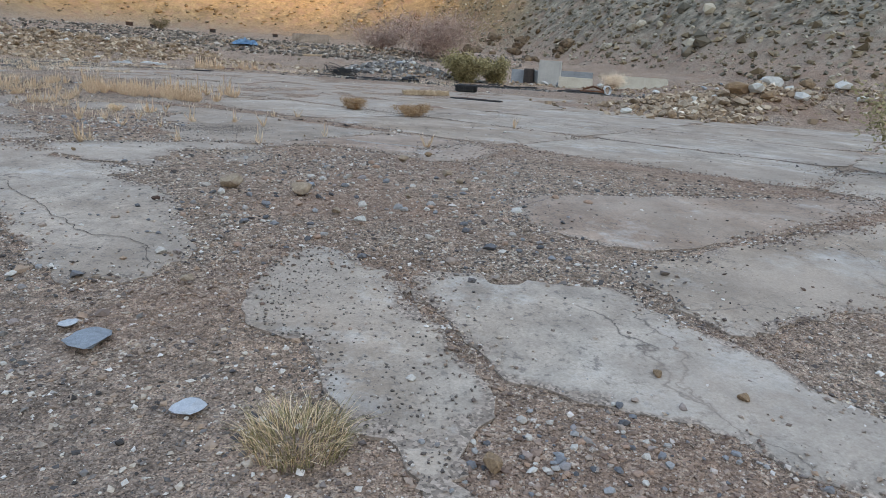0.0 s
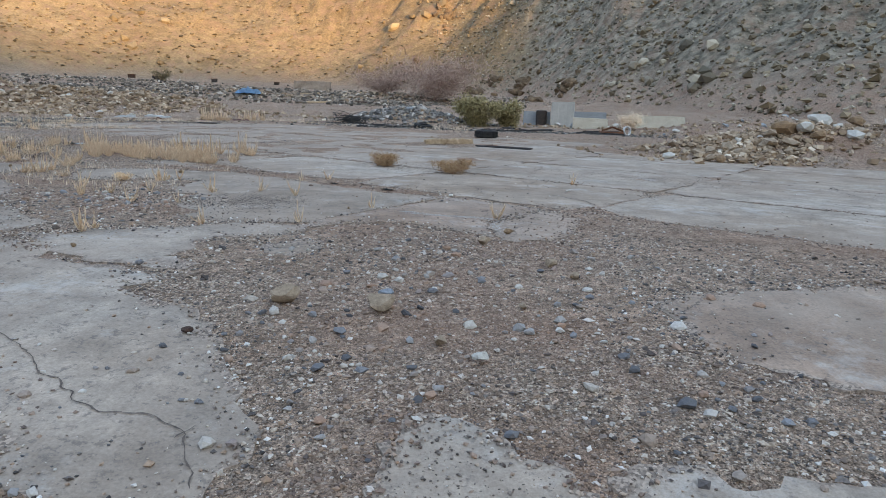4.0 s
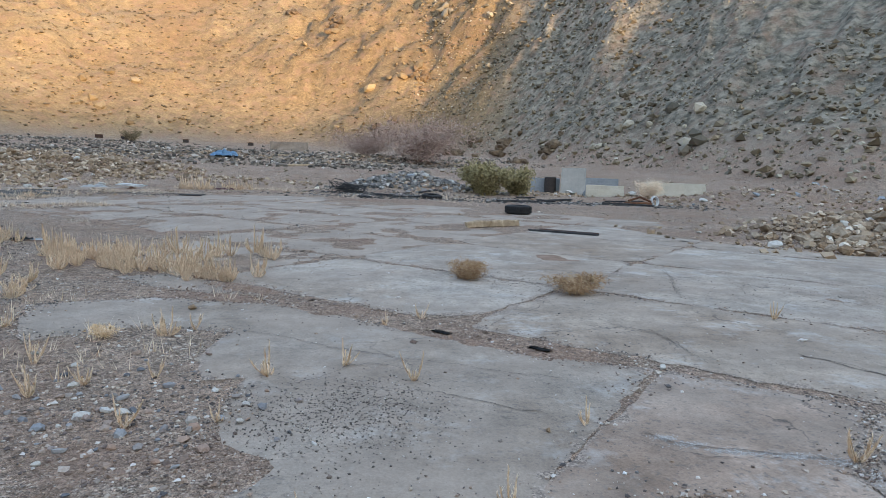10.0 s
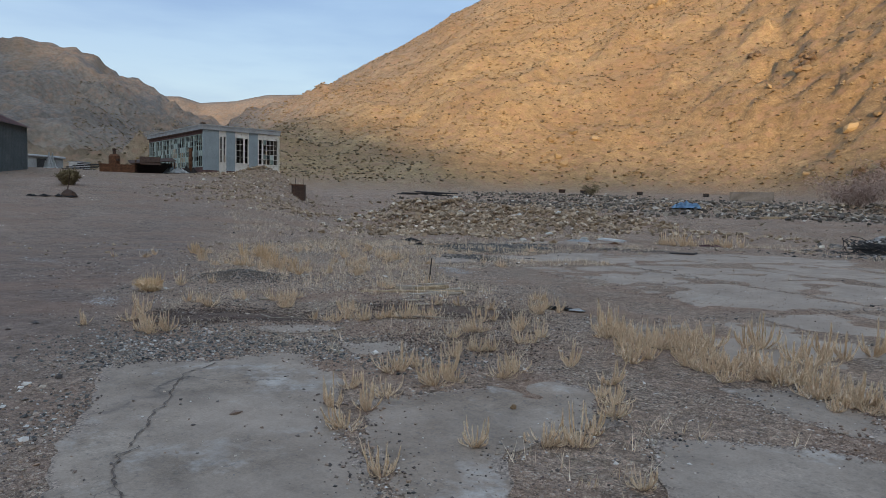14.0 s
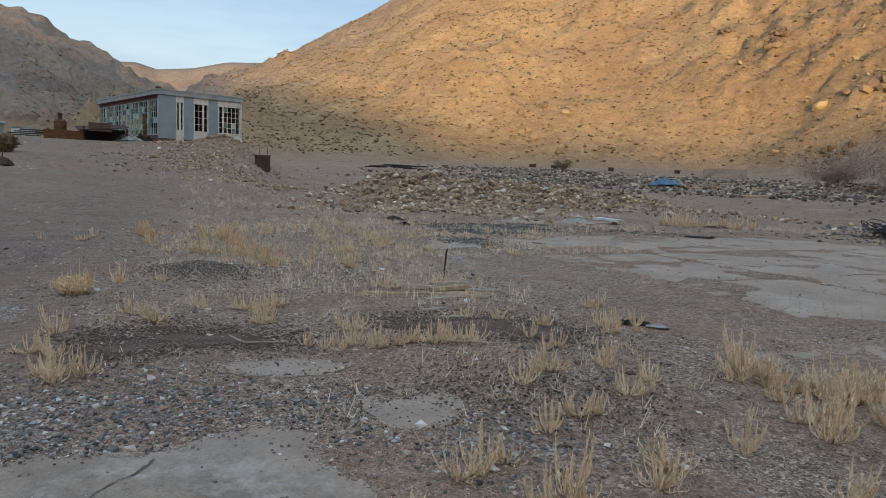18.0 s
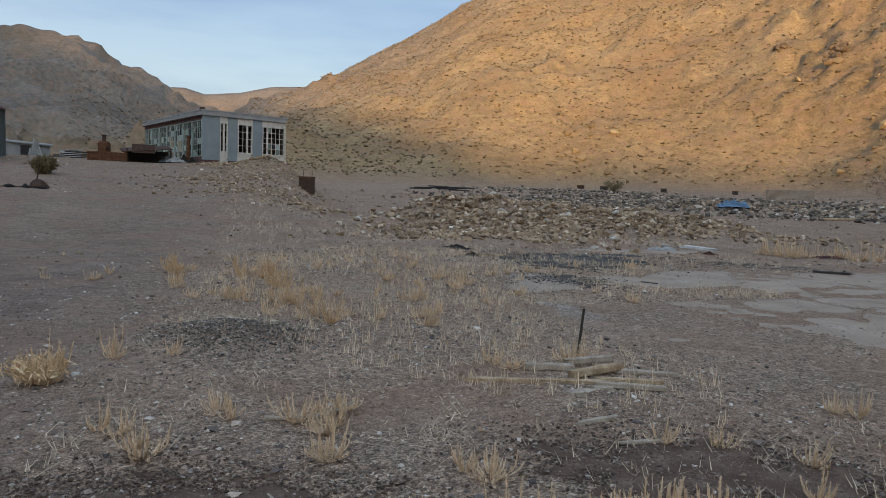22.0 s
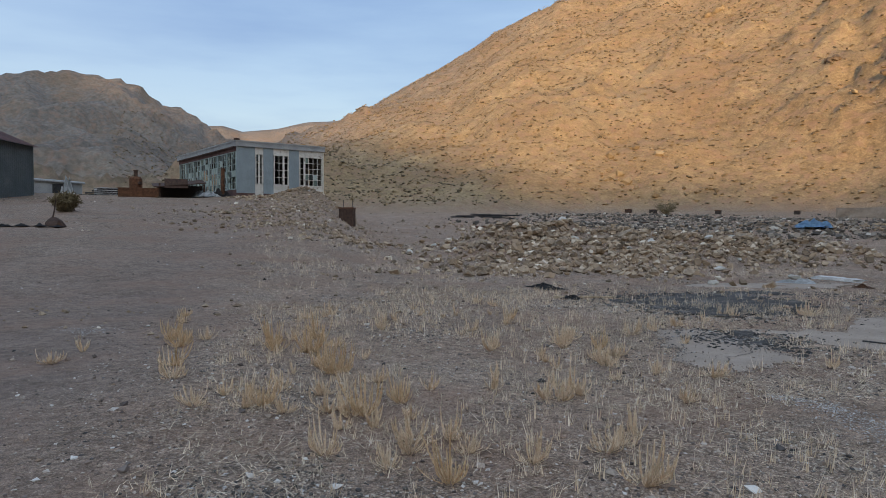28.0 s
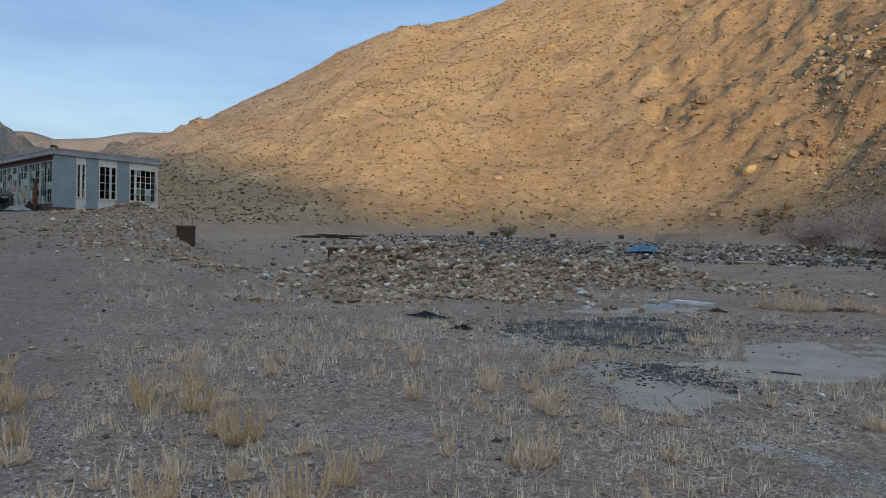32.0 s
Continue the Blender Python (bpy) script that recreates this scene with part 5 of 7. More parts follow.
YARD_GRASS = "grass tufts of the yard"
STRAWY = "bleached straw-coloured dry grass clump growing from gravel"
clumps([(1.27, 8.08), (0.52, 7.85), (0.91, 9.64), (0.46, 9.92), (1.81, 8.95), (-0.53, 8.88), (-0.75, 10.78), (-1.48, 9.88), (-0.23, 7.4), (4.29, 11.57), (-0.1, 8.95), (-1.0, 9.5), (-1.2, 9.3)], TALL, 0.8, 1.2, "thin upright tuft of pale dry grass in a joint", 3, YARD_GRASS)
clumps([(-7.38, 11.56), (-4.42, 12.93), (-4.12, 13.63), (-4.07, 11.9), (-4.5, 11.9), (-2.67, 11.4), (-3.14, 10.76), (-2.79, 12.1), (-3.55, 14.6), (-3.0, 14.2), (-2.5, 14.0), (-2.1, 13.8), (-1.6, 13.35), (-1.4, 13.0), (-0.9, 10.6), (-0.95, 14.7), (-4.99, 15.5), (-2.8, 14.4), (-1.9, 13.7), (-4.08, 10.95), (-3.33, 10.15), (-1.6, 13.1), (-2.3, 13.6), (-2.0, 13.5), (-3.76, 9.07)], CLUMPS, 0.66, 1.15, STRAWY, 4, YARD_GRASS)
clumps([(-2.47, 13.5), (-1.58, 13.2), (-3.4, 14.3), (-2.98, 12.6), (-0.86, 14.5), (-2.7, 13.9), (-1.75, 13.55), (-1.3, 13.25), (-2.2, 14.1), (-3.1, 13.9), (-3.3, 14.05), (-1.1, 12.9), (-2.6, 13.6)], CLUMPS, 0.82, 1.27, STRAWY, 5, YARD_GRASS)
clumps([(-7.53, 11.62), (-8.5, 13.1), (-7.62, 13.68), (-6.49, 13.53), (-6.41, 13.75), (-4.37, 12.95), (-4.42, 12.6), (-4.22, 13.54), (-4.17, 13.92), (-4.9, 13.35), (-4.86, 13.78), (-4.6, 14.34), (-3.67, 14.86), (-3.45, 14.56), (-3.05, 14.31), (-2.77, 14.54), (-3.2, 13.64), (-4.55, 11.8), (-4.45, 12.1), (-3.97, 11.9), (-3.45, 12.93), (-3.74, 12.5), (-6.16, 13.88), (-4.87, 15.46), (-6.6, 13.45), (-6.3, 13.6)], CLUMPS, 0.61, 1.06, STRAWY, 6, YARD_GRASS)
clumps([(-8.4, 13.08), (-7.64, 13.62), (-8.19, 14.16), (-8.52, 13.74), (-7.99, 16.09), (-7.74, 15.97), (-6.48, 13.31), (-6.27, 13.55), (-5.73, 14.16), (-5.4, 14.68), (-4.94, 15.7), (-8.69, 13.78), (-9.29, 17.01), (-8.65, 12.31), (-6.97, 13.97), (-6.23, 14.98), (-8.1, 14.3), (-7.9, 13.9)], CLUMPS, 0.57, 0.98, STRAWY, 7, YARD_GRASS)
clumps([(-14.0, 17.24), (-12.5, 18.02), (-10.15, 16.4), (-10.13, 13.44), (-13.88, 18.34), (-12.57, 17.93), (-14.07, 19.13), (-11.4, 17.1), (-15.4, 18.05), (-13.5, 18.5), (-14.1, 18.5)], GOLD, 0.8, 1.25, "tall golden dry grass clump on bare gravel", 8, "golden grass clumps")
clumps([(-12.45, 17.23), (-14.35, 20.69), (-9.69, 17.39), (-9.95, 16.94), (-10.55, 16.38), (-10.82, 20.32), (-9.31, 17.01), (-13.89, 20.14), (-12.92, 21.68), (-13.58, 16.94), (-16.52, 18.95), (-14.99, 17.97), (-12.05, 17.31), (-12.86, 18.02), (-12.46, 16.9), (-12.07, 19.94), (-15.48, 20.8), (-11.3, 18.7), (-10.4, 18.6)], CLUMPS, 0.66, 1.10, STRAWY, 9, YARD_GRASS)

clumps([(-14.21, 18.6), (-13.45, 18.52), (-12.94, 18.16), (-12.18, 16.81), (-11.42, 17.52), (-14.87, 17.82), (-16.99, 19.29), (-15.01, 18.01), (-13.1, 22.04), (-11.08, 20.58)], GOLD, 0.6, 0.95, "short golden dry grass clump on bare gravel", 14, "golden grass clumps")
clumps([(-13.99, 20.28), (-12.09, 17.35), (-14.68, 23.59), (-11.45, 20.42), (-12.01, 19.79), (-10.76, 19.92), (-9.64, 18.92), (-10.93, 22.89), (-12.67, 16.83), (-11.46, 17.01), (-11.06, 18.32), (-10.57, 18.3), (-11.68, 17.0), (-9.66, 25.26), (-10.74, 24.56)], CLUMPS, 0.7, 1.2, STRAWY, 15, YARD_GRASS)

clumps([(-10.08, 14.43), (-10.44, 14.12), (-8.79, 13.16), (-8.18, 13.96), (-7.96, 11.9), (-8.21, 11.85), (-7.39, 11.76), (-6.65, 13.34), (-6.85, 13.36), (-6.19, 13.75), (-7.9, 15.99), (-7.47, 16.54), (-5.97, 13.94), (-5.89, 14.06), (-5.92, 15.17), (-5.05, 14.49), (-5.1, 14.33), (-4.53, 14.09), (-4.92, 13.65), (-4.82, 15.24), (-4.64, 15.47), (-5.47, 15.17), (-5.28, 16.36), (-5.41, 16.38)], CLUMPS, 0.6, 1.0, STRAWY, 21, YARD_GRASS)
clumps([(-11.29, 16.76), (-15.39, 20.55), (-12.86, 21.53), (-14.17, 23.33), (-11.58, 20.67), (-10.68, 19.82), (-9.67, 17.81), (-9.68, 17.57), (-10.44, 18.34), (-11.9, 16.79), (-10.58, 17.01), (-10.74, 16.85), (-12.24, 16.68), (-12.62, 16.51), (-8.09, 20.44), (-9.7, 19.97), (-11.15, 16.92), (-10.54, 24.4), (-10.74, 23.6), (-11.16, 21.78), (-8.87, 21.02)], CLUMPS, 0.65, 1.05, STRAWY, 22, YARD_GRASS)
clumps([(-8.05, 34.04), (-7.67, 33.58), (-7.3, 33.37), (-6.77, 34.73), (-6.34, 33.89), (-5.9, 33.46), (-5.68, 32.69), (-7.5, 34.2), (-7.0, 33.6), (-6.1, 34.2), (-5.2, 32.9), (-8.4, 34.3)], CLUMPS, 1.6, 2.4, "row of tall pale dry grass beyond the slab", 23, YARD_GRASS)
clumps([(-3.6, 14.41), (-2.87, 14.3), (-3.06, 13.38), (-2.97, 13.66), (-2.33, 14.77), (-2.19, 14.87), (-1.86, 13.45), (-1.87, 14.44), (-1.62, 14.62), (-1.47, 14.73), (-1.25, 15.15), (-2.6, 14.5), (-1.7, 14.3)], CLUMPS, 1.1, 1.5, "pale dry grass tuft in the bed between slabs", 24, YARD_GRASS)
clumps([(-2.84, 11.05), (-2.67, 11.16), (-2.19, 10.78), (-2.92, 12.21), (-2.68, 11.81), (-3.74, 12.24), (-4.28, 13.07), (-4.6, 14.2), (-4.7, 15.67), (-8.3, 11.39), (-4.05, 11.73), (-4.16, 11.26), (-4.51, 11.28), (-3.96, 10.59), (-4.28, 10.84), (-15.33, 19.95), (-8.95, 13.14), (-7.95, 14.04), (-6.8, 13.95)], CLUMPS, 0.6, 1.0, STRAWY, 25, YARD_GRASS)
clumps([(2.99, 8.53), (-0.64, 9.63), (-0.24, 7.55), (0.02, 9.68), (-1.58, 10.06), (0.71, 11.09), (1.0, 11.34)], TALL, 0.8, 1.2, "thin upright tuft of pale dry grass in a joint", 26, YARD_GRASS)
rng_b = random.Random(77)
clumps([(-0.7 - 3.1 * u + rng_b.gauss(0, 0.18), 12.75 + 1.9 * u + rng_b.gauss(0, 0.2)) for u in [rng_b.random() for _ in range(30)]], CLUMPS, 0.7, 1.15, "pale dry grass tuft in the bed between slabs", 16, YARD_GRASS)
clumps([(-12.8 + rng_b.uniform(-3.2, 3.2), 18.4 + rng_b.uniform(-2.4, 4.0)) for _ in range(36)], CLUMPS, 0.45, 0.85, STRAWY, 17, YARD_GRASS)


def stubble(name, n, bounds, seed, dense, h0, h1, lean, material, label, tight=0.05, edge=3.6, thick=1.0):
    """Low scattered straws, too many to count; edge: how near to the bare track they grow."""
    x, y, r = scatter(n, *bounds, seed)
    keep = (fbm(x / 1.6, y / 1.6, 3, seed) > dense) & ~on_slab(x, y) & (0.665 * x + 0.747 * y + 0.5 * fbm(x / 1.2, y / 1.2, 3, 19) > edge)
    x, y = x[keep], y[keep]
    m = r.integers(3, 10, len(x))
    z = np.repeat(land(x, y), m)
    x, y = np.repeat(x, m), np.repeat(y, m)
    k = len(x)
    x, y = x + r.uniform(-tight, tight, k), y + r.uniform(-tight, tight, k)
    a, h, w = r.uniform(0, 6.283, k), r.uniform(h0, h1, k), r.uniform(0.002, 0.0046, k) * thick
    far = h * lean * r.uniform(0.2, 1.6, k)
    c, d = np.cos(a), np.sin(a)
    v = np.stack([np.stack([x + w * d, y - w * c, z - 0.006], -1), np.stack([x - w * d, y + w * c, z - 0.006], -1), np.stack([x + far * c, y + far * d, z + h], -1)], 1)
    me = bpy.data.meshes.new(name)
    me.vertices.add(3 * k)
    me.vertices.foreach_set("co", v.reshape(-1))
    me.loops.add(3 * k)
    me.loops.foreach_set("vertex_index", np.arange(3 * k))
    me.polygons.add(k)
    me.polygons.foreach_set("loop_start", np.arange(0, 3 * k, 3))
    me.update(calc_edges=True)
    me.materials.append(material)
    return tagged(new(name, me), label, "grass", kind="stuff")


stubble("dry_grass", 8000, (-18, 12.0, -4.5, 26), 51, -0.25, 0.012, 0.07, 2.0, M_LITTER, "sparse trampled straw-coloured grass stubble")
stubble("dry_grass", 2700, (-17, 15.2, -6, 26), 54, -0.2, 0.04, 0.15, 0.4, M_STRAW, "scattered stiff tufts of straw-coloured grass", 0.03, 3.9)
stubble("dry_grass", 4600, (-17, 15.0, -5, 25), 55, -0.2, 0.004, 0.02, 9.0, M_STRAW, "fallen pale straws lying on the gravel", 0.14, 3.8)
stubble("dry_grass", 1500, (-13.5, 14.5, -7, 20.5), 56, 0.05, 0.004, 0.014, 20.0, M_STRAW, "long bleached stalks lying flat on the gravel", 0.1, 3.9, 1.3)
stubble("dry_grass", 5600, (-30, 20, 4, 36), 52, 0.0, 0.05, 0.18, 0.7, M_STRAW, "sparse pale dry grass further across the yard")
stubble("dry_grass", 420, (-6, 9.5, 0, 15), 53, 0.1, 0.04, 0.14, 0.7, M_STRAW, "sparse straw between the concrete slabs")


# ---- the hills' rocks and shrubs ----
def strewn(name, n, az0, az1, r0, r1, lo, hi, seed, material, label, category, cube=True, flat=0.7, need=-9.0, least=1.0, most=999.0):
    r = np.random.default_rng(seed)
    az = np.radians(r.uniform(az0, az1, n))
    rad = np.sqrt(r.uniform(r0 * r0, r1 * r1, n))
    x, y = CX + rad * np.sin(az), CY + rad * np.cos(az)
    h = hills(x, y)
    keep = (h > least) & (h < most) & (fbm(x / 18.0, y / 18.0, 3, seed + 3) > need)
    x, y = x[keep], y[keep]
    size = lo + (hi - lo) * r.uniform(0, 1, len(x)) ** 2.5
    return stones(name, x, y, land(x, y) + size * 0.12, size, material, seed, label, category, flat, cube)


M_HILLSHRUB = island_stone("hill_scrub", [(0.0, (0.113, 0.087, 0.0557)), (0.5, (0.209, 0.16, 0.101)), (1.0, (0.348, 0.27, 0.174))])
M_SPURROCK = island_stone("shaded_spur_rock", [(0.0, (0.095, 0.084, 0.062)), (0.35, (0.21, 0.18, 0.135)), (0.7, (0.335, 0.285, 0.21)), (1.0, (0.52, 0.455, 0.345))])
strewn("hill_scrub", 44000, -62, 25, 100, 290, 0.35, 1.1, 61, M_HILLSHRUB, "low dark scrub dotted over the tan hillside", "scrub", False, 0.5, -0.9)
strewn("hill_stones", 22000, -60, 25, 100, 280, 0.2, 0.9, 62, M_HILLROCK, "scattered tan rocks on the hillside", "rocks", True, 0.75, 0.0)
strewn("hill_boulders", 2600, -24, 25, 110, 270, 0.7, 2.8, 63, M_HILLROCK, "rough brown rock outcrops on the hillside", "rocks", "round", 0.8, 0.5)
strewn("spur_stones", 30000, 3, 62, 48, 140, 0.12, 0.6, 64, M_SPURROCK, "grey-brown broken stones over the shaded slope", "rocks", True, 0.8, -0.7, 0.3)
strewn("spur_boulders", 3600, 4, 60, 55, 150, 0.5, 2.2, 65, M_SPURROCK, "dark rough boulders on the shaded slope", "rocks", "round", 0.8, 0.3, 1.5)
strewn("spur_scrub", 9000, 3, 60, 50, 140, 0.3, 1.2, 66, M_HILLSHRUB, "dry grey-brown scrub on the shaded slope", "scrub", False, 0.7, -0.3, 0.3)


def leafy(name, x, y, w, h, material, label, seed, n=420, twig=M_TWIG, leaf=0.05, group="", wide=0.11):
    """A shrub: stems and many small leaves with gaps between."""
    rng = random.Random(seed)
    top = thing(name, Matrix.Translation((x, y, at(x, y) if not on_slab(np.array([x]), np.array([y]))[0] else float(slab_top(x, y)))), label, "shrub", group)
    stems, tips = [], []
    for k in range(9):
        a, l = rng.uniform(0, 6.28), rng.uniform(0.25, 0.5)
        p = [Vector((0, 0, -0.03))]
        for j in range(1, 5):
            p.append(Vector((math.cos(a) * w * l * j / 4 + rng.uniform(-.04, .04) * w, math.sin(a) * w * l * j / 4 + rng.uniform(-.04, .04) * w, h * rng.uniform(0.6, 0.95) * (j / 4) ** 0.8)))
        stems.append(tube(p, 0.012 * h + 0.002, 0.002, 4))
        tips += p[1:]
    part("stems", joined(stems), twig, top)
    bm = bmesh.new()
    for _ in range(n * 2):
        c = rng.choice(tips) + Vector((rng.gauss(0, w * 0.11), rng.gauss(0, w * 0.11), rng.gauss(0, h * 0.11)))
        c.z = max(0.01, c.z)
        d = Vector((rng.gauss(0, 1), rng.gauss(0, 1), rng.gauss(0.4, 1))).normalized()
        s = d.orthogonal().normalized() * leaf * wide
        d *= leaf * rng.uniform(0.6, 1.6)
        bm.faces.new([bm.verts.new(q) for q in (c - s, c + s, c + d)])
    part("foliage", bm, material, top)
    return top


leafy("desert_shrub", 1.61, 13.35, 0.5, 0.19, M_SHRUB_RUST, "small low brown dry shrub growing from a slab joint", 71, 900, leaf=0.05)
leafy("desert_shrub", 2.68, 12.55, 0.58, 0.19, M_SHRUB_RUST, "small low rusty tan dry shrub growing from a slab joint", 72, 1000, leaf=0.05)
for k, (x, y, mat, label) in enumerate([(1.54, 2.82, M_STRAW_GOLD, "low matted golden-brown weed on gravel"), (2.68, 3.0, M_SHRUB_GREEN, "low matted dry olive weed beside concrete"), (2.66, 3.02, M_STRAW_GOLD, "dry straw stems tangled through a low weed")]):
    weed = new("dry_weed", clump_mesh(70 + k, 560, 0.16, 0.01, 0.085, 2.0, 0.0013, mat))
    weed.matrix_world = Matrix.Translation((x, y, at(x, y)))
    tagged(weed, label, "weed")
leafy("desert_shrub", 8.5, 8.2, 1.6, 1.0, M_SHRUB_GREEN, "olive-green bushy desert shrub at the slab's edge", 75, 2600, leaf=0.05, wide=0.35)
leafy("creosote_bush", 4.5, 34.6, 2.0, 1.35, M_SHRUB_GREEN, "olive-green bush beside the ruined blocks", 76, 3800, leaf=0.11, wide=0.35)
leafy("creosote_bush", 5.9, 35.3, 1.5, 1.1, M_SHRUB_GREEN, "smaller yellow-green bush beside the ruined blocks", 77, 2200, leaf=0.11, wide=0.35)
leafy("bare_shrub", 2.2, 70.0, 10.0, 4.2, M_TWIG, "wide leafless grey-pink thicket at the hill's foot", 78, 2300, leaf=0.5, wide=0.07)
leafy("bare_shrub", -3.0, 73.0, 6.0, 2.6, M_TWIG, "leafless grey-pink thicket at the hill's foot", 79, 1500, leaf=0.4, wide=0.07)
leafy("desert_shrub", 11.5, 34.5, 1.3, 0.7, M_STRAW, "straw-coloured grassy shrub by a concrete block", 80, 900, leaf=0.12)
leafy("desert_shrub", -44.8, 25.1, 2.0, 1.0, M_SHRUB_DRY, "dark dry bush beside the shed", 81, 3600, leaf=0.16, wide=0.22)
leafy("desert_shrub", -39.4, 27.8, 1.05, 0.7, M_SHRUB_DRY, "dark brown dry bush on open ground", 82, 3000, leaf=0.12, wide=0.25)
leafy("desert_shrub", -35.5, 99.0, 2.4, 1.5, M_SHRUB_DRY, "round brown bush at the hill's foot", 83, 900, leaf=0.2)
leafy("desert_shrub", -1.32, 10.5, 0.2, 0.08, M_STRAW_GOLD, "tiny yellow cushion plant on gravel", 84, 300, leaf=0.03)
leafy("desert_shrub", -10.2, 13.4, 0.35, 0.16, M_STRAW_GOLD, "small golden cushion of dry grass", 85, 600, leaf=0.06)


# ---- the derelict glazed building ----
def window(parent, x0, z0, x1, z1, cols, rows, thick, rng, broken, m_frame, posts=()):
    """A steel-sash window in the local xz plane, y into the room."""
    w = part("window", joined([box(x0, -0.02, z0, x0 + 0.07, thick, z1), box(x1 - 0.07, -0.02, z0, x1, thick, z1), box(x0 + 0.07, -0.02, z1 - 0.07, x1 - 0.07, thick, z1), box(x0 + 0.07, -0.02, z0, x1 - 0.07, thick, z0 + 0.07)]), m_frame, parent)
    dx, dz = (x1 - x0 - 0.14) / cols, (z1 - z0 - 0.14) / rows
    for i in range(1, cols):
        x = x0 + 0.07 + i * dx
        wide = 0.075 if i in posts else 0.018
        part("mullion", box(x - wide, 0.02, z0 + 0.07, x + wide, 0.06, z1 - 0.07), m_frame, w)
    for j in range(1, rows):
        z = z0 + 0.07 + j * dz
        part("glazing_bar", box(x0 + 0.07, 0.028, z - 0.016, x1 - 0.07, 0.055, z + 0.016), m_frame, w)
    for i in range(cols):
        for j in range(rows):
            if rng.random() > broken:
                x, z = x0 + 0.07 + i * dx, z0 + 0.07 + j * dz
                part("pane", box(x + 0.02, 0.035, z + 0.02, x + dx - 0.02, 0.045, z + dz - 0.02), rng.choice((M_GLASS, M_PANE_PALE, M_PANE_DARK)), w)
    return w


def build_hall():
    W, D, H = 6.7, 15.0, 4.05
    hall = thing("derelict_building", pose(-48.4, 43.8, 3.28, 0, 0, 72.5), "derelict single-storey building with blue-grey panels and broken windows", "building")
    rng = random.Random(5)
    part("foundation", box(-0.05, -0.05, -2.2, W + 0.05, D, 0.12), M_MAROON, hall)
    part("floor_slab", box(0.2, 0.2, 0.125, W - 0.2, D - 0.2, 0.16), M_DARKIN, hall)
    part("roof", joined([box(-0.12, -0.12, H - 0.42, W + 0.12, D + 0.1, H - 0.1), box(-0.16, -0.16, H - 0.1, W + 0.16, D + 0.14, H)]), M_FASCIA, hall)
    part("roof_corner_cap", box(-0.2, -0.2, H, 0.12, 0.12, H + 0.12), M_DARKRUST, hall)
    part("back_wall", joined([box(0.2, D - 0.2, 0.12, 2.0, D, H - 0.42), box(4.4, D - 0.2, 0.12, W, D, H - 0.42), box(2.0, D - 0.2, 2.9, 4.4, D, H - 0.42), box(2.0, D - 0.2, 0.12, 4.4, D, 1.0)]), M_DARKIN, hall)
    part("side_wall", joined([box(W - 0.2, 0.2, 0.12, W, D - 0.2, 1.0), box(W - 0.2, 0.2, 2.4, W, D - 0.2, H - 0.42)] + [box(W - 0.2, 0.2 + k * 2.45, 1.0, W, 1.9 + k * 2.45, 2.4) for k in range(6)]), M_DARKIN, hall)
    # front: panels and windows, x along the wall
    z0 = 0.30
    for a, b in ((0.0, 1.32), (1.95, 2.72), (3.95, 4.75)):
        part("wall_panel", box(a, 0, z0, b, 0.2, H - 0.424, 0.01), M_BLUEPANEL, hall)
        part("base_strip", box(a, 0.01, 0.124, b, 0.2, z0), M_MAROON, hall)
    for a, b, cols, posts in ((1.32, 1.95, 2, (1,)), (2.72, 3.95, 3, (2,)), (4.75, 6.7, 5, (1,))):
        part("spandrel", box(a, 0.03, 0.124, b, 0.2, 0.95), M_WHITE, hall)
        part("header", box(a, 0.03, 3.2, b, 0.2, H - 0.424), M_WHITE, hall)
        window(hall, a + 0.02, 0.95, b - 0.02, 3.2, cols, 4 if cols < 5 else 5, 0.16, rng, 0.93, M_WHITE, posts)
    part("corner_post", box(W - 0.001, 0.0, 0.124, W + 0.1, 0.2, H - 0.424), M_CREAM, hall)
    # long side: bays of greenish sash, built along y
    side = part("sill_wall", box(0.0, 0.2, 0.124, 0.2, D - 0.2, 0.55), M_MAROON, hall)
    part("brown_band", box(-0.01, 0.2, 3.3, 0.2, D - 0.2, H - 0.424), M_MAROON, hall)
    bay = (D - 0.4) / 7
    for k in range(7):
        y = 0.2 + k * bay
        part("mullion_post", box(0.0, y, 0.55, 0.2, y + 0.14, 3.3), M_GREENWALL, hall)
        w = window(hall, 0.0, 0.55, bay - 0.14, 3.3, 4, 6, 0.14, rng, 0.55, M_GREENWALL, (2,))
        w.matrix_basis = pose(0.03, y + bay, 0, 0, 0, -90)
    part("rusty_post", tube([(-0.55, 1.5, 0.0), (-0.55, 1.5, 1.1), (-0.5, 1.52, 2.1)], 0.16, 0.13, 8), M_RUST, hall, "rust-red upright pipe leaning by the side wall")
    part("gutter", box(-0.2, 0.3, H - 0.5, -0.121, D - 0.3, H - 0.424), M_DARKRUST, hall)
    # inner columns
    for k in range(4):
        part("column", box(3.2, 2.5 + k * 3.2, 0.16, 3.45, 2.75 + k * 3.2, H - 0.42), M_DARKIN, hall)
    return hall


build_hall()


def rock_meshes(name, count, sub, seed, flat=0.7):
    out = []
    for k in range(count):
        bm = rock_bm(seed + k, sub, flat)
        me = bpy.data.meshes.new(name)
        bm.to_mesh(me)
        bm.free()
        out.append(me)
    return out


ROCKS = rock_meshes("rock", 6, 1, 300)
for me in ROCKS:
    me.materials.append(None)
BIG = rock_meshes("stone", 6, 2, 330)
for me in BIG:
    me.materials.append(None)


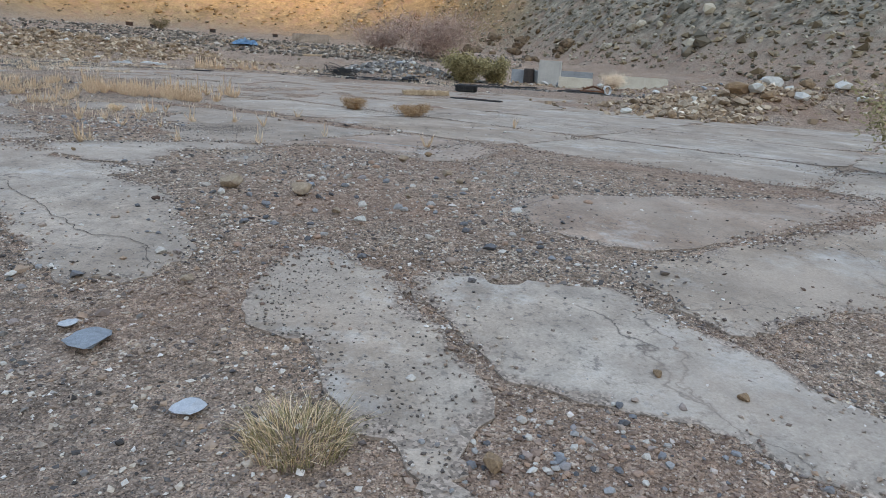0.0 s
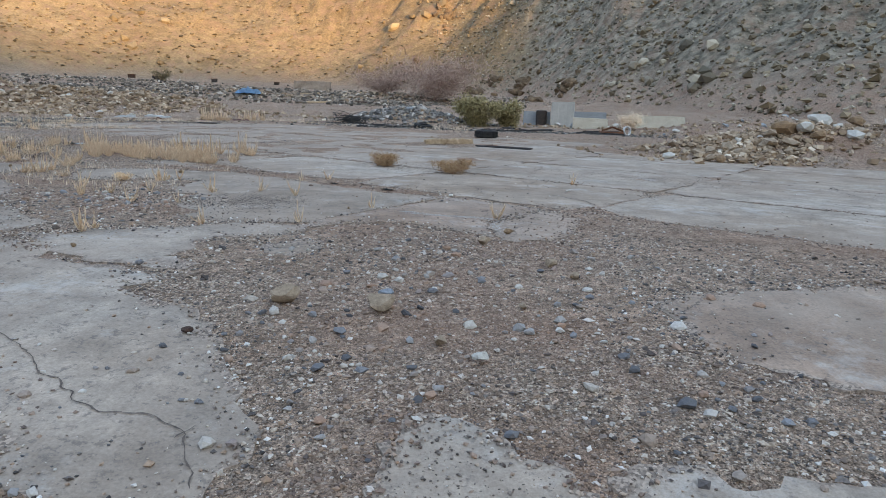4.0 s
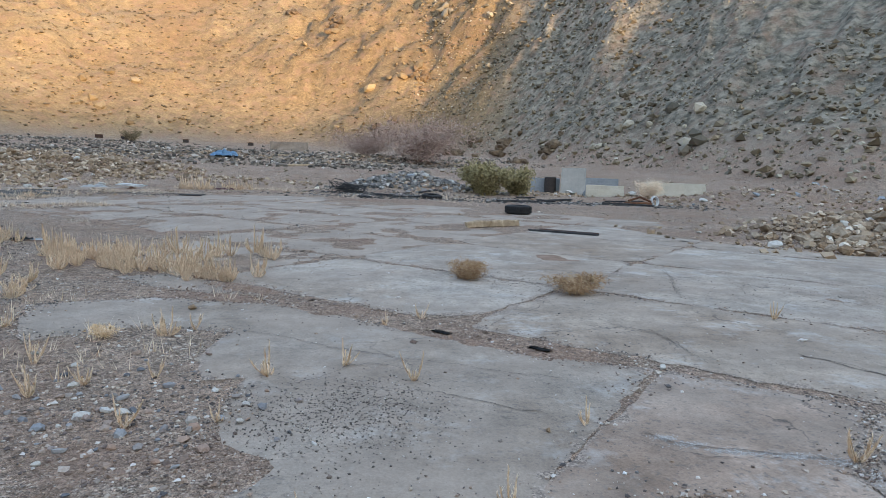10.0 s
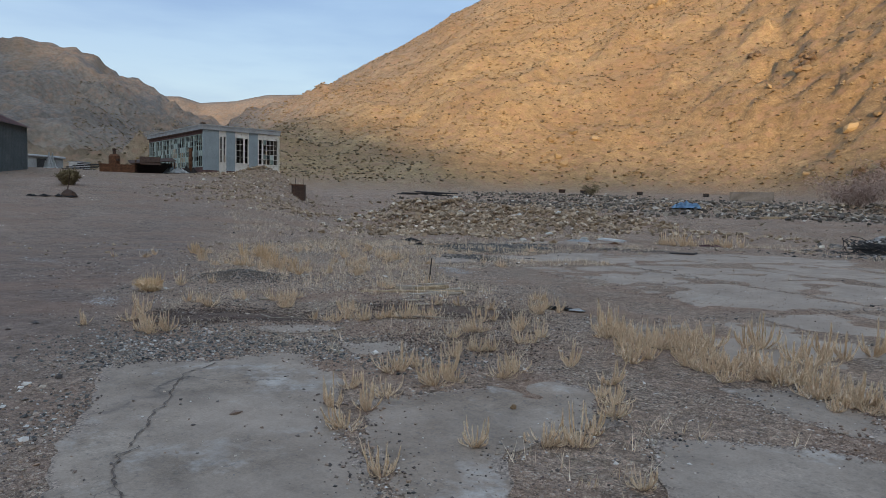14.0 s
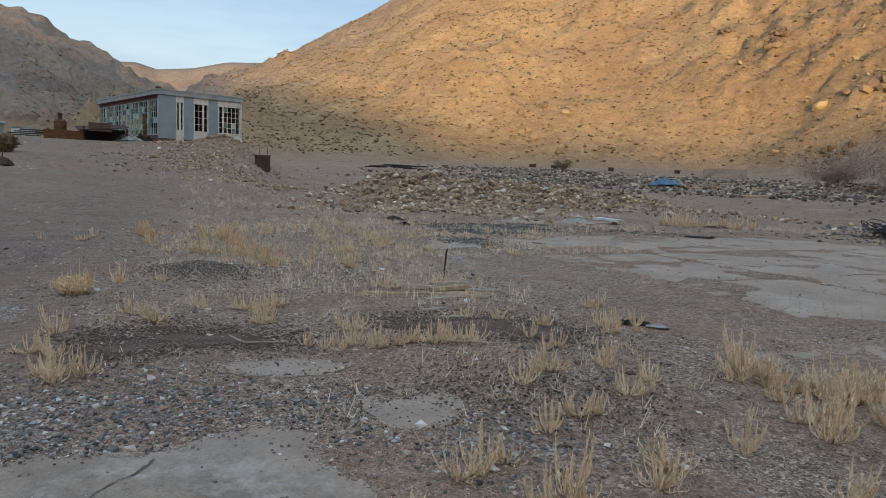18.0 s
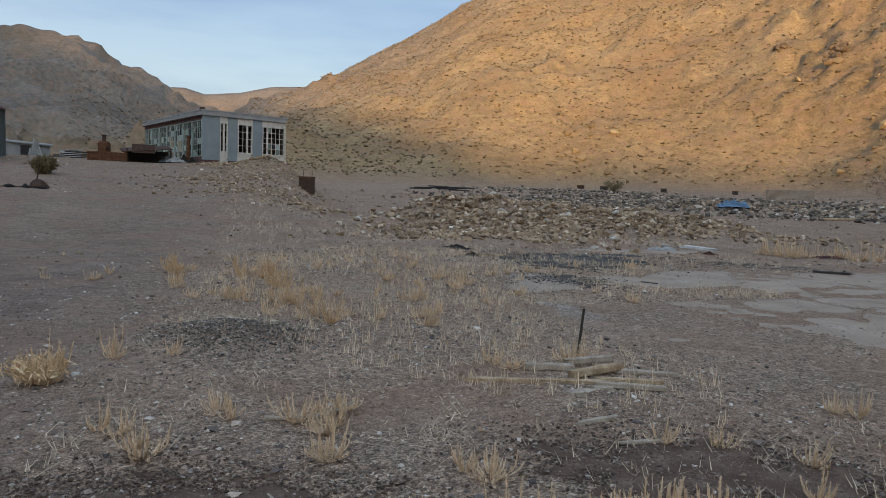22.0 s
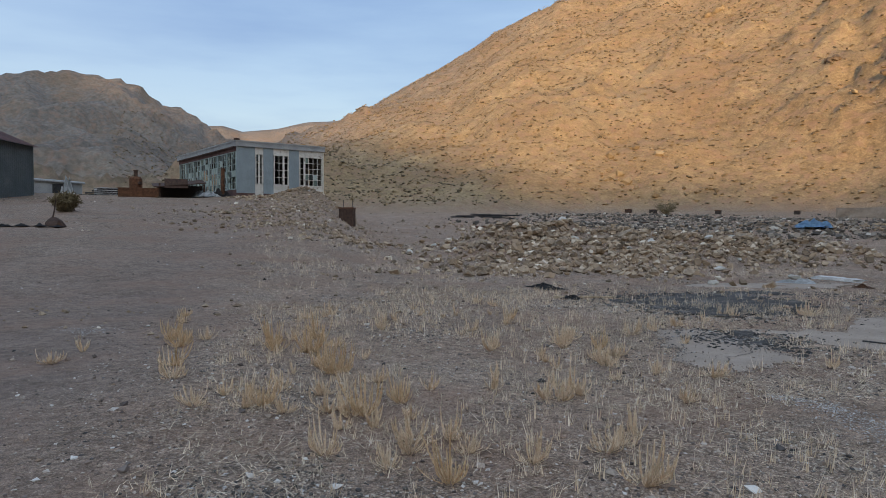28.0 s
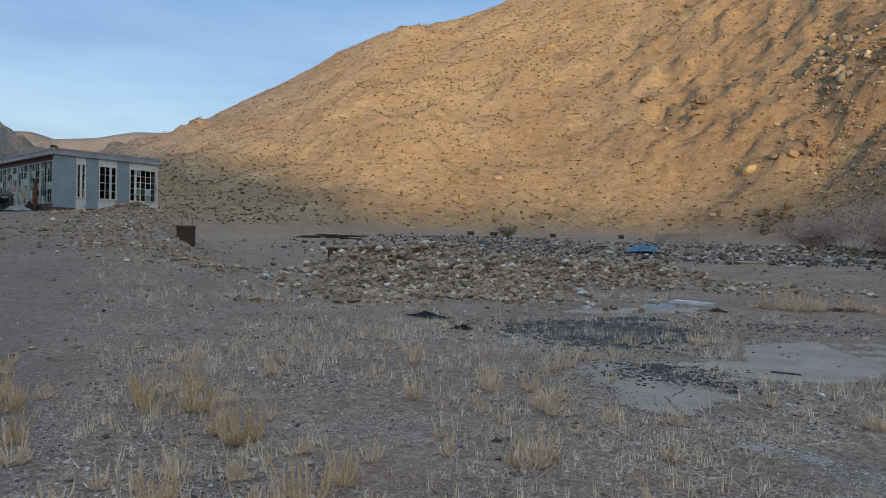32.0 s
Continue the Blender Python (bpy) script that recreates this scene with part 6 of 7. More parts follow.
def place(ob, x, y, size, rng, sink=0.15, z=None):
    h = at(x, y) if z is None else z
    ob.matrix_world = Matrix.LocRotScale((x, y, h + size * (0.35 - sink)), Euler((rng.uniform(-0.4, 0.4), rng.uniform(-0.4, 0.4), rng.uniform(0, 6.28))), (size * rng.uniform(0.85, 1.2), size, size * rng.uniform(0.7, 1.1)))


def set_material(ob, material):
    ob.material_slots[0].link = "OBJECT"
    ob.material_slots[0].material = material


# rubble heaps: picked rocks as parts, the finer rest as stuff
def heap(name, places, label, seed, n, lo, hi, mats):
    rng = random.Random(seed)
    cx, cy = places[0][0], places[0][1]
    top = thing(name, Matrix.Translation((cx, cy, at(cx, cy) - 0.2)), label, "rubble")
    base = top.matrix_world.inverted()
    for k in range(n):
        px, py, sx, sy = rng.choice(places)
        x, y = rng.gauss(px, sx), rng.gauss(py, sy)
        size = lo + (hi - lo) * rng.random() ** 2.4
        ob = new("rock", rng.choice(ROCKS))
        place(ob, x, y, size, rng)
        ob.matrix_world = base @ ob.matrix_world
        ob.parent = top
        set_material(ob, rng.choice(mats))
    return top


def heap_fines(name, places, n, lo, hi, seed, label, material=M_RUBBLE):
    r = np.random.default_rng(seed)
    pick = r.integers(0, len(places), n)
    p = np.array(places)[pick]
    x, y = r.normal(p[:, 0], p[:, 2]), r.normal(p[:, 1], p[:, 3])
    size = lo + (hi - lo) * r.uniform(0, 1, n) ** 3
    stones(name, x, y, land(x, y) + size * 0.15, size, material, seed, label, "rubble", 0.75, True)


ROUND_HALL = [(-44.5, 45.0, 1.2, 1.6), (-45.2, 47.5, 1.0, 1.6), (-43.0, 48.5, 1.2, 1.2), (-47.2, 43.9, 0.35, 0.6), (-46.6, 45.6, 0.35, 0.7), (-46.0, 47.4, 0.35, 0.7), (-45.5, 49.2, 0.4, 0.6)]
MAIN_HEAP = [(-19.5, 35.0, 1.6, 1.0), (-17.5, 36.0, 1.7, 1.1), (-15.5, 38.6, 1.9, 1.1), (-13.5, 40.0, 2.2, 1.1), (-21.0, 37.0, 3.4, 2.2), (-13.0, 42.0, 4.5, 1.8), (-18.0, 32.5, 2.6, 1.6)]
EAST_HEAP = [(10.8, 19.0, 1.8, 1.0), (13.5, 20.0, 2.2, 1.2), (9.6, 18.0, 0.9, 0.7)]
BLOCK_HEAP = [(1.2, 36.5, 1.8, 1.0), (12.0, 37.5, 4.0, 1.2), (18.0, 33.0, 4.0, 1.8)]
FOOT_LINE = [(-16.0, 68.0, 7.0, 1.6), (-3.0, 72.0, 5.0, 1.6), (-30.0, 60.0, 5.0, 3.0)]
M_RUSTBRICK = speckled("broken_brick", [(0.3, (0.2, 0.11, 0.08)), (0.7, (0.36, 0.22, 0.15))], 6, 60)
TAN = (M_ROCK, M_ROCK_BROWN, M_ROCK, M_ROCK, M_ROCK_BROWN, M_ROCK, M_ROCK, M_ROCK, M_ROCK_BROWN, M_ROCK, M_ROCK, M_ROCK_WHITE)
heap("rubble_heap", MAIN_HEAP, "long low heap of tan and grey broken rubble", 401, 300, 0.1, 0.58, TAN)
heap("rubble_heap", EAST_HEAP, "heap of pale broken rubble at the slab's edge", 402, 110, 0.12, 0.6, TAN)
heap("rubble_heap", BLOCK_HEAP, "grey rubble bank behind the burnt timbers", 403, 170, 0.12, 0.55, (M_ROCK, M_BLOCK_GREY, M_ROCK_WHITE))
heap("rubble_heap", ROUND_HALL, "loose broken masonry spilling from the building's pad", 404, 200, 0.15, 0.55, (M_ROCK_BROWN, M_ROCK_BROWN, M_ROCK, M_RUSTBRICK))
heap_fines("rubble_fines", MAIN_HEAP, 9000, 0.03, 0.36, 411, "fine tan rubble and broken stone on the heap")
heap_fines("rubble_fines", EAST_HEAP, 3500, 0.03, 0.25, 412, "fine pale rubble and stone at the slab's edge")
M_GREYRUBBLE = island_stone("grey_rubble", [(0.0, (0.09, 0.085, 0.08)), (0.4, (0.2, 0.185, 0.168)), (0.8, (0.33, 0.3, 0.265)), (1.0, (0.62, 0.58, 0.52))])
heap_fines("rubble_fines", [(1.4, 36.2, 1.9, 0.9), (0.0, 35.6, 1.0, 0.6), (3.0, 36.0, 1.2, 0.7)], 2600, 0.05, 0.36, 417, "pale grey broken plaster and concrete on the bank", M_GREYRUBBLE)
heap_fines("rubble_fines", BLOCK_HEAP, 4500, 0.03, 0.25, 413, "fine grey rubble on the bank")
heap_fines("rubble_fines", ROUND_HALL, 5000, 0.05, 0.32, 414, "fine broken masonry below the building")
heap_fines("rubble_fines", [(-41.0, 44.5, 1.6, 1.6), (-38.0, 39.5, 2.2, 2.2), (-35.0, 36.0, 2.4, 2.2), (-31.0, 33.0, 2.6, 2.2), (-27.0, 34.0, 2.4, 2.0)], 3200, 0.03, 0.26, 418, "scattered stones over the dirt bank below the building")
heap_fines("rubble_fines", FOOT_LINE, 3000, 0.08, 0.5, 415, "grey rubble strip along the hill's foot")
heap_fines("rubble_fines", [(-18.0, 66.0, 8.0, 2.6), (-6.0, 64.0, 7.0, 2.4), (-2.0, 70.0, 6.0, 1.6), (-30.0, 72.0, 8.0, 2.0), (-30.0, 86.0, 10.0, 4.0), (-14.0, 88.0, 10.0, 4.0), (0.0, 80.0, 8.0, 4.0), (-40.0, 96.0, 8.0, 4.0), (-22.0, 78.0, 9.0, 4.0)], 9500, 0.06, 0.6, 416, "burnt dark rubble and debris along the hill's foot", island_stone("burnt_rubble", [(0.0, (0.075, 0.065, 0.055)), (0.45, (0.185, 0.155, 0.125)), (0.75, (0.3, 0.245, 0.19)), (0.92, (0.38, 0.31, 0.24)), (1.0, (0.62, 0.56, 0.48))]))


def yard_bits(name, n, r0, r1, lo, hi, seed, material, label, category, need, cube=True):
    r = np.random.default_rng(seed)
    az = np.radians(r.uniform(-80, 55, n))
    rad = np.sqrt(r.uniform(r0 * r0, r1 * r1, n))
    x, y = CX + rad * np.sin(az), CY + rad * np.cos(az)
    keep = (hills(x, y) < 0.5) & (fbm(x / 7.0, y / 7.0, 3, seed + 3) > need) & ~on_slab(x, y)
    x, y = x[keep], y[keep]
    size = lo + (hi - lo) * r.uniform(0, 1, len(x)) ** 4
    return stones(name, x, y, land(x, y) + size * 0.1, size, material, seed, label, category, 0.6, cube)


yard_bits("scattered_stones", 36000, 14, 75, 0.03, 0.17, 95, M_RUBBLE, "small tan and grey stones scattered over the yard", "stones", -0.35, False)
yard_bits("yard_scrub", 2600, 38, 105, 0.12, 0.45, 96, M_HILLSHRUB, "low dry scrub dotted over the far yard", "scrub", 0.0, False)
yard_bits("litter", 900, 20, 80, 0.05, 0.26, 97, island_stone("litter", [(0.0, (0.03, 0.03, 0.03)), (0.7, (0.09, 0.07, 0.06)), (0.9, (0.4, 0.38, 0.35)), (1.0, (0.7, 0.69, 0.66))]), "scattered dark and white scraps among the stones", "litter", 0.25)


# ---- single stones worth telling apart ----
def stone(x, y, size, material, label, seed, flat=1.0):
    rng = random.Random(seed)
    ob = new("stone", BIG[seed % 6])
    z = float(max(slab_top(x, y), at(x, y)))
    ob.matrix_world = Matrix.LocRotScale((x, y, z + size * 0.2 * flat), Euler((0, 0, rng.uniform(0, 6.28))), (size, size * rng.uniform(0.75, 1), size * flat))
    set_material(ob, material)
    return tagged(ob, label, "stone", "loose stones of the yard")


for k, (x, y, size) in enumerate([(4.03, 3.55, 0.055), (4.32, 3.4, 0.06), (1.25, 5.44, 0.06), (-0.04, 6.9, 0.05), (1.58, 8.85, 0.05), (-0.98, 11.47, 0.1), (-3.29, 11.53, 0.06)]):
    stone(x, y, size, M_ROCK_BROWN if k != 2 else M_DARKRUST, "small dark brown stone lying on the concrete", k)
for k, (x, y, size) in enumerate([(2.79, 7.4, 0.13), (2.63, 5.24, 0.09), (3.18, 6.77, 0.1), (2.45, 5.4, 0.08), (2.6, 9.94, 0.07), (3.3, 6.5, 0.08), (2.9, 5.9, 0.07), (1.9, 4.2, 0.08), (-0.7, 4.2, 0.1), (0.1, 3.6, 0.12)]):
    stone(x, y, size, M_ROCK_WHITE if k in (1, 4) else M_ROCK, "pale tan stone bedded in gravel", k + 10)
stone(2.13, 5.82, 0.19, M_ROCK, "rounded tan-grey cobble bedded in gravel", 31)
stone(1.62, 5.9, 0.18, M_ROCK, "flat tan-grey cobble bedded in gravel", 32)
stone(2.15, 6.05, 0.13, M_ROCK_GREY, "flat blue-grey stone bedded in gravel", 33, 0.5)
stone(3.02, 7.82, 0.1, M_ROCK_BROWN, "rusty brown stone on the reddish slab corner", 34)
stone(2.28, 3.15, 0.14, M_PALE_SLATE, "flat white stone chip on gravel", 35, 0.35)
stone(1.72, 3.62, 0.24, M_ROCK_GREY, "flat blue-grey slate piece on gravel", 36, 0.25)
stone(1.56, 3.72, 0.11, M_PALE_SLATE, "small white flake on gravel", 37, 0.3)
stone(2.95, 2.45, 0.13, M_ROCK_GREY, "flat blue-grey stone in gravel", 38, 0.5)
stone(3.3, 2.9, 0.09, M_ROCK_BROWN, "rusty stone in gravel", 39)
for k, (x, y, size) in enumerate([(-13.2, 34.6, 0.7), (-16.0, 30.8, 0.55), (-12.3, 30.0, 0.45), (-15.2, 31.4, 0.5), (-11.0, 33.0, 0.5), (-17.6, 33.2, 0.6)]):
    stone(x, y, size * 0.7, M_ROCK if k % 2 else M_ROCK_WHITE, "pale block of stone below the rubble heap", 40 + k, 0.7)
for k, (x, y, size) in enumerate([(10.6, 18.4, 0.75), (11.7, 19.0, 0.7), (9.3, 17.6, 0.45), (12.4, 18.5, 0.5)]):
    stone(x, y, size, (M_ROCK_BROWN, M_ROCK_WHITE, M_ROCK, M_ROCK)[k], ("orange-brown boulder on the rubble heap", "long pale boulder on the rubble heap", "grey boulder beside the slab", "grey boulder on the rubble heap")[k], 50 + k, 0.8)


M_CRAG = speckled("crag_rock", [(0.3, (0.1, 0.066, 0.042)), (0.55, (0.19, 0.13, 0.08)), (0.75, (0.29, 0.205, 0.125))], 1.1, 9)


def outcrop(x, y, size, n, seed, label):
    rng = random.Random(seed)
    top = thing("rock_outcrop", Matrix.Translation((x, y, at(x, y))), label, "rock")
    for k in range(n):
        ob = new("rock", rng.choice(BIG))
        px, py = rng.gauss(0, size * 0.6), rng.gauss(0, size * 0.6)
        q = size * rng.uniform(0.35, 1.3)
        ob.matrix_basis = Matrix.LocRotScale((px, py, at(x + px, y + py) - at(x, y) + q * 0.15), Euler((rng.uniform(-.5, .5), rng.uniform(-.5, .5), rng.uniform(0, 6))), (q, q * 0.8, q * 1.1))
        ob.parent = top
        set_material(ob, M_CRAG)
    return top


outcrop(9.0, 102.0, 1.9, 14, 1, "orange-brown crag standing from the hillside")
outcrop(-2.6, 118.0, 1.7, 18, 2, "dark cleft crag at the hill's foot")
outcrop(14.0, 96.0, 1.7, 18, 3, "broken brown crag above the gully")
outcrop(3.0, 128.0, 1.7, 16, 4, "brown crag along the gully")
outcrop(18.0, 84.0, 1.3, 18, 5, "grey broken crag on the shaded slope")
outcrop(13.0, 78.0, 1.1, 16, 6, "grey broken crag at the gully's mouth")
outcrop(-14.0, 150.0, 2.0, 18, 7, "red-brown crag high on the hillside")
outcrop(-24.0, 158.0, 1.8, 16, 8, "tan crag high on the hillside")
outcrop(24.0, 132.0, 2.2, 18, 9, "red-brown crag high on the hillside")


# ---- tyres and timber on the slab ----
def tyre(x, y, tilt, label, sink=0.0, size=0.365):
    top = thing("car_tyre", pose(x, y, float(slab_top(x, y)) - sink, tilt, 0, 30), label, "tyre")
    w = 0.235
    prof = [(0.20, 0.03), (0.215, 0.0), (0.31, 0.0), (0.345, 0.02), (0.363, 0.05), (0.365, w / 2), (0.363, w - 0.05), (0.345, w - 0.02), (0.31, w), (0.215, w), (0.20, w - 0.03), (0.225, w - 0.04), (0.30, w - 0.05), (0.325, w / 2), (0.30, 0.05), (0.225, 0.04), (0.20, 0.03)]
    part("casing", lathe([(r * size / 0.365, z) for r, z in prof], 40), M_RUBBER, top, smooth=True)
    for k in range(36):
        a = 2 * math.pi * k / 36
        part("tread_block", joined([box(-0.022, -0.006, 0.03, 0.022, 0.012, 0.10), box(-0.018, -0.006, 0.125, 0.026, 0.012, 0.205)]), M_RUBBER, top).matrix_basis = Matrix.Rotation(a, 4, "Z") @ Matrix.Translation((0, size, 0))
    return top


tyre(4.05, 24.3, 0, "worn black rubber tyre lying flat on the slab")
tyre(1.9, 31.0, 6, "black tyre half sunk in ash beside the rubble", 0.08)


def board(name, a, b, w, t, material, label, z=0.0, seed=0, category="timber"):
    """A weathered board or log from a to b on the ground."""
    rng = random.Random(seed)
    (x1, y1), (x2, y2) = a, b
    l = math.hypot(x2 - x1, y2 - y1)
    bm = bmesh.new()
    n = 11
    rings = []
    for i in range(n):
        x = l * i / (n - 1)
        k = rng.uniform(0.86, 1.08) - (0.5 * rng.random() if i in (0, n - 1) else 0)
        bow = 0.02 * l * math.sin(3.14 * i / (n - 1)) * rng.uniform(0.3, 0.6)
        rings.append([bm.verts.new((x + rng.uniform(-.03, .03) * w + (rng.uniform(-.6, .6) * w if i in (0, n - 1) else 0), w * k * u * 0.5 + bow + rng.uniform(-.05, .05) * w, t * v * (0.8 + 0.2 * k) + rng.uniform(-.09, .09) * t)) for u, v in ((-1, 0.12), (-0.8, 0), (0.8, 0), (1, 0.12), (1, 0.85), (0.75, 1), (-0.75, 1), (-1, 0.85))])
    for p, q in zip(rings, rings[1:]):
        for k in range(8):
            bm.faces.new((p[k], p[(k + 1) % 8], q[(k + 1) % 8], q[k]))
    bm.faces.new(rings[0][::-1])
    bm.faces.new(rings[-1])
    ob = part(name, bm, material)
    z1 = max(at(x1, y1), float(slab_top(x1, y1)) if on_slab(np.array([x1]), np.array([y1]))[0] else -9)
    z2 = max(at(x2, y2), float(slab_top(x2, y2)) if on_slab(np.array([x2]), np.array([y2]))[0] else -9)
    ob.matrix_world = Matrix.Translation((x1, y1, z1 + z)) @ Matrix.Rotation(math.atan2(y2 - y1, x2 - x1), 4, "Z") @ Matrix.Rotation(-math.atan2(z2 - z1, l), 4, "Y")
    return tagged(ob, label, category)


board("beam", (2.2, 19.7), (3.35, 20.45), 0.12, 0.14, M_WOOD, "weathered tan wooden beam lying on concrete", 0, 1)
board("plank", (3.45, 19.4), (4.7, 18.75), 0.1, 0.04, M_CHAR, "dark scorched plank lying on concrete", 0, 2)
board("plank", (3.7, 19.55), (4.75, 18.95), 0.09, 0.04, M_DARKRUST, "dark brown plank lying on concrete", 0, 3)
board("timber", (-7.84, 15.44), (-6.88, 16.08), 0.055, 0.035, M_WOOD, "long weathered board on the ground by the stake", 0, 4)
board("log", (-7.66, 16.02), (-7.3, 16.26), 0.06, 0.055, M_WOOD_PALE, "short bleached log by the stake", 0, 5)
board("log", (-7.38, 16.3), (-7.14, 16.72), 0.055, 0.05, M_WOOD_PALE, "short bleached log leaning by the stake", 0.03, 6)
board("timber", (-7.2, 15.98), (-6.98, 16.5), 0.07, 0.06, M_WOOD, "brown split timber by the stake", 0.02, 7)
board("timber", (-7.12, 16.42), (-6.55, 16.66), 0.06, 0.03, M_WOOD_PALE, "bleached board by the stake", 0, 8)
board("timber", (-7.02, 16.06), (-6.58, 16.32), 0.06, 0.04, M_WOOD, "weathered board by the stake", 0, 9)
board("timber", (-6.98, 15.92), (-6.52, 16.16), 0.05, 0.04, M_WOOD_PALE, "bleached splintered board by the stake", 0, 10)
board("wood_chip", (-7.06, 15.6), (-6.96, 15.76), 0.09, 0.02, M_WOOD_PALE, "pale wood chip on soil", 0, 11)
board("wood_chip", (-6.98, 15.84), (-6.86, 15.96), 0.08, 0.02, M_WOOD_PALE, "pale wood chip on soil", 0, 12)
board("wood_chip", (-6.75, 14.98), (-6.6, 15.28), 0.04, 0.025, M_WOOD_PALE, "bleached stick on dark soil", 0, 13)
board("wood_chip", (-6.42, 14.8), (-6.22, 15.0), 0.03, 0.025, M_WOOD_PALE, "bleached stick on dark soil", 0, 14)
board("plank", (-13.95, 25.1), (-13.0, 25.7), 0.05, 0.04, M_WOOD, "old stick lying on gravel", 0, 15)
board("plank", (-6.35, 28.0), (-5.75, 28.1), 0.2, 0.04, M_CHAR, "small black slat lying on the slab", 0, 16)
board("plank", (-10.6, 33.6), (-9.6, 33.4), 0.3, 0.1, M_PLASTIC_W, "white plastic panel scrap on the ground", 0, 17, "scrap")
board("plank", (-8.75, 22.95), (-8.45, 22.9), 0.04, 0.015, M_CHAR, "charred slat on the slab", 0, 18)
rng_t = random.Random(8)
for k in range(12):
    x, y = rng_t.uniform(-1.0, 10.0), rng_t.uniform(29.5, 34.0)
    a = rng_t.gauss(0.0, 0.6)
    l = rng_t.uniform(0.5, 1.6)
    board("charred_board", (x, y), (x + l * math.cos(a), y + l * math.sin(a)), 0.16, 0.07, M_CHAR, "charred black board among rubble", 0.01, 30 + k)
for k in range(9):
    x, y = rng_t.gauss(-52.0, 1.6), rng_t.gauss(80.0, 1.0)
    a = rng_t.gauss(0.3, 0.4)
    board("charred_board", (x, y), (x + 3.4 * math.cos(a), y + 3.4 * math.sin(a)), 0.3, 0.14, M_CHAR, "charred timber in a far wood pile", 0.05 * k, 60 + k)
for k in range(26):
    x, y = rng_t.uniform(-34.0, 6.0), rng_t.gauss(74.0, 6.0)
    a = rng_t.gauss(0.0, 0.5)
    l = rng_t.uniform(0.8, 2.6)
    board("charred_board", (x, y), (x + l * math.cos(a), y + l * math.sin(a)), 0.4, 0.16, rng_t.choice((M_CHAR, M_DARKRUST, M_WOOD)), "dark timber lying along the hill's foot", 0.02, 90 + k)
for k in range(7):
    x, y = rng_t.uniform(13.0, 16.0), rng_t.uniform(13.0, 16.5)
    a = rng_t.uniform(-0.5, 0.9)
    board("broken_board", (x, y), (x + 1.6 * math.cos(a), y + 1.6 * math.sin(a)), 0.2, 0.05, M_WOOD_PALE, "broken grey board on the rubble bank", 0.03, 120 + k)


def branch(points, r, label, seed):
    pts = [(x, y, at(x, y) + z) for x, y, z in points]
    ob = part("dead_branch", tube(pts, r, r * 0.5, 7, 0.15, random.Random(seed)), M_WOOD_PALE)
    return tagged(ob, label, "branch")


branch([(-8.35, 13.85, 0.012), (-8.24, 13.95, 0.014), (-8.13, 14.06, 0.02), (-8.08, 14.2, 0.03), (-8.1, 14.4, 0.035)], 0.018, "bleached crooked branch on gravel", 1)
branch([(-6.1, 13.9, 0.01), (-5.8, 14.0, 0.03), (-5.5, 14.2, 0.02)], 0.012, "thin bleached branch on soil", 2)
branch([(-7.6, 13.2, 0.01), (-7.3, 13.1, 0.02), (-7.0, 13.3, 0.03)], 0.01, "thin bleached twig on soil", 3)

stake = thing("iron_stake", pose(-7.41, 16.61, at(-7.41, 16.61), 0, 5, 40), "thin rusty iron stake driven upright into the ground", "stake")
part("shaft", joined([box(-0.011, -0.003, -0.15, 0.011, 0.003, 0.47), box(-0.003, 0.003, -0.15, 0.003, 0.014, 0.47)]), M_STEEL, stake)


def crumple(name, x, y, w, d, h, material, label, category, seed, turn=0):
    """A crumpled sheet or bag."""
    bm = bmesh.new()
    n = 12
    off = Vector((seed * 3.1, seed * 1.7, 0))
    vs = [[bm.verts.new((w * (i / n - 0.5) * (1 + 0.15 * noise.noise(Vector((i, j, 0)) * 0.5 + off)), d * (j / n - 0.5) * (1 + 0.15 * noise.noise(Vector((j, i, 3)) * 0.5 + off)),
                          max(0.004, h * (0.45 + 0.9 * noise.noise(Vector((i * 0.38, j * 0.38, 5)) + off)) * math.sin(math.pi * (i + 0.3) / (n + 0.6)) * math.sin(math.pi * (j + 0.3) / (n + 0.6))))) for j in range(n + 1)] for i in range(n + 1)]
    for i in range(n):
        for j in range(n):
            bm.faces.new((vs[i][j], vs[i + 1][j], vs[i + 1][j + 1], vs[i][j + 1]))
    bmesh.ops.solidify(bm, geom=bm.faces[:], thickness=0.004)
    ob = part(name, bm, material)
    zz = max(at(x, y), float(slab_top(x, y)) if on_slab(np.array([x]), np.array([y]))[0] else -9)
    ob.matrix_world = pose(x, y, zz + 0.006, 0, 0, turn)
    return tagged(ob, label, category)


crumple("tarpaulin", -14.9, 66.2, 2.4, 1.8, 1.0, M_TARP, "crumpled bright blue tarpaulin heaped on rubble", "tarp", 1, 20)
crumple("plastic_scrap", -4.76, 15.81, 0.34, 0.16, 0.06, M_CHAR, "crumpled black plastic on the slab's edge", "scrap", 2, 30)
crumple("plastic_scrap", -4.52, 15.79, 0.22, 0.13, 0.04, M_PLASTIC_W, "pale blue plastic scrap on the slab's edge", "scrap", 3, 10)
crumple("plastic_scrap", -10.8, 31.8, 0.85, 0.4, 0.2, M_PLASTIC_W, "white plastic sheet scrap below the rubble", "scrap", 4, 10)
crumple("cloth", -6.5, 34.0, 1.3, 0.7, 0.1, M_PURPLE, "dull dark red cloth lying on the ground", "cloth", 5)
crumple("cloth", -9.4, 31.8, 0.45, 0.3, 0.1, M_RUST, "small rust-coloured rag on the ground", "cloth", 6)
crumple("plastic_scrap", 10.6, 21.5, 0.8, 0.4, 0.15, M_PLASTIC_W, "white plastic scrap beside the slab", "scrap", 7)
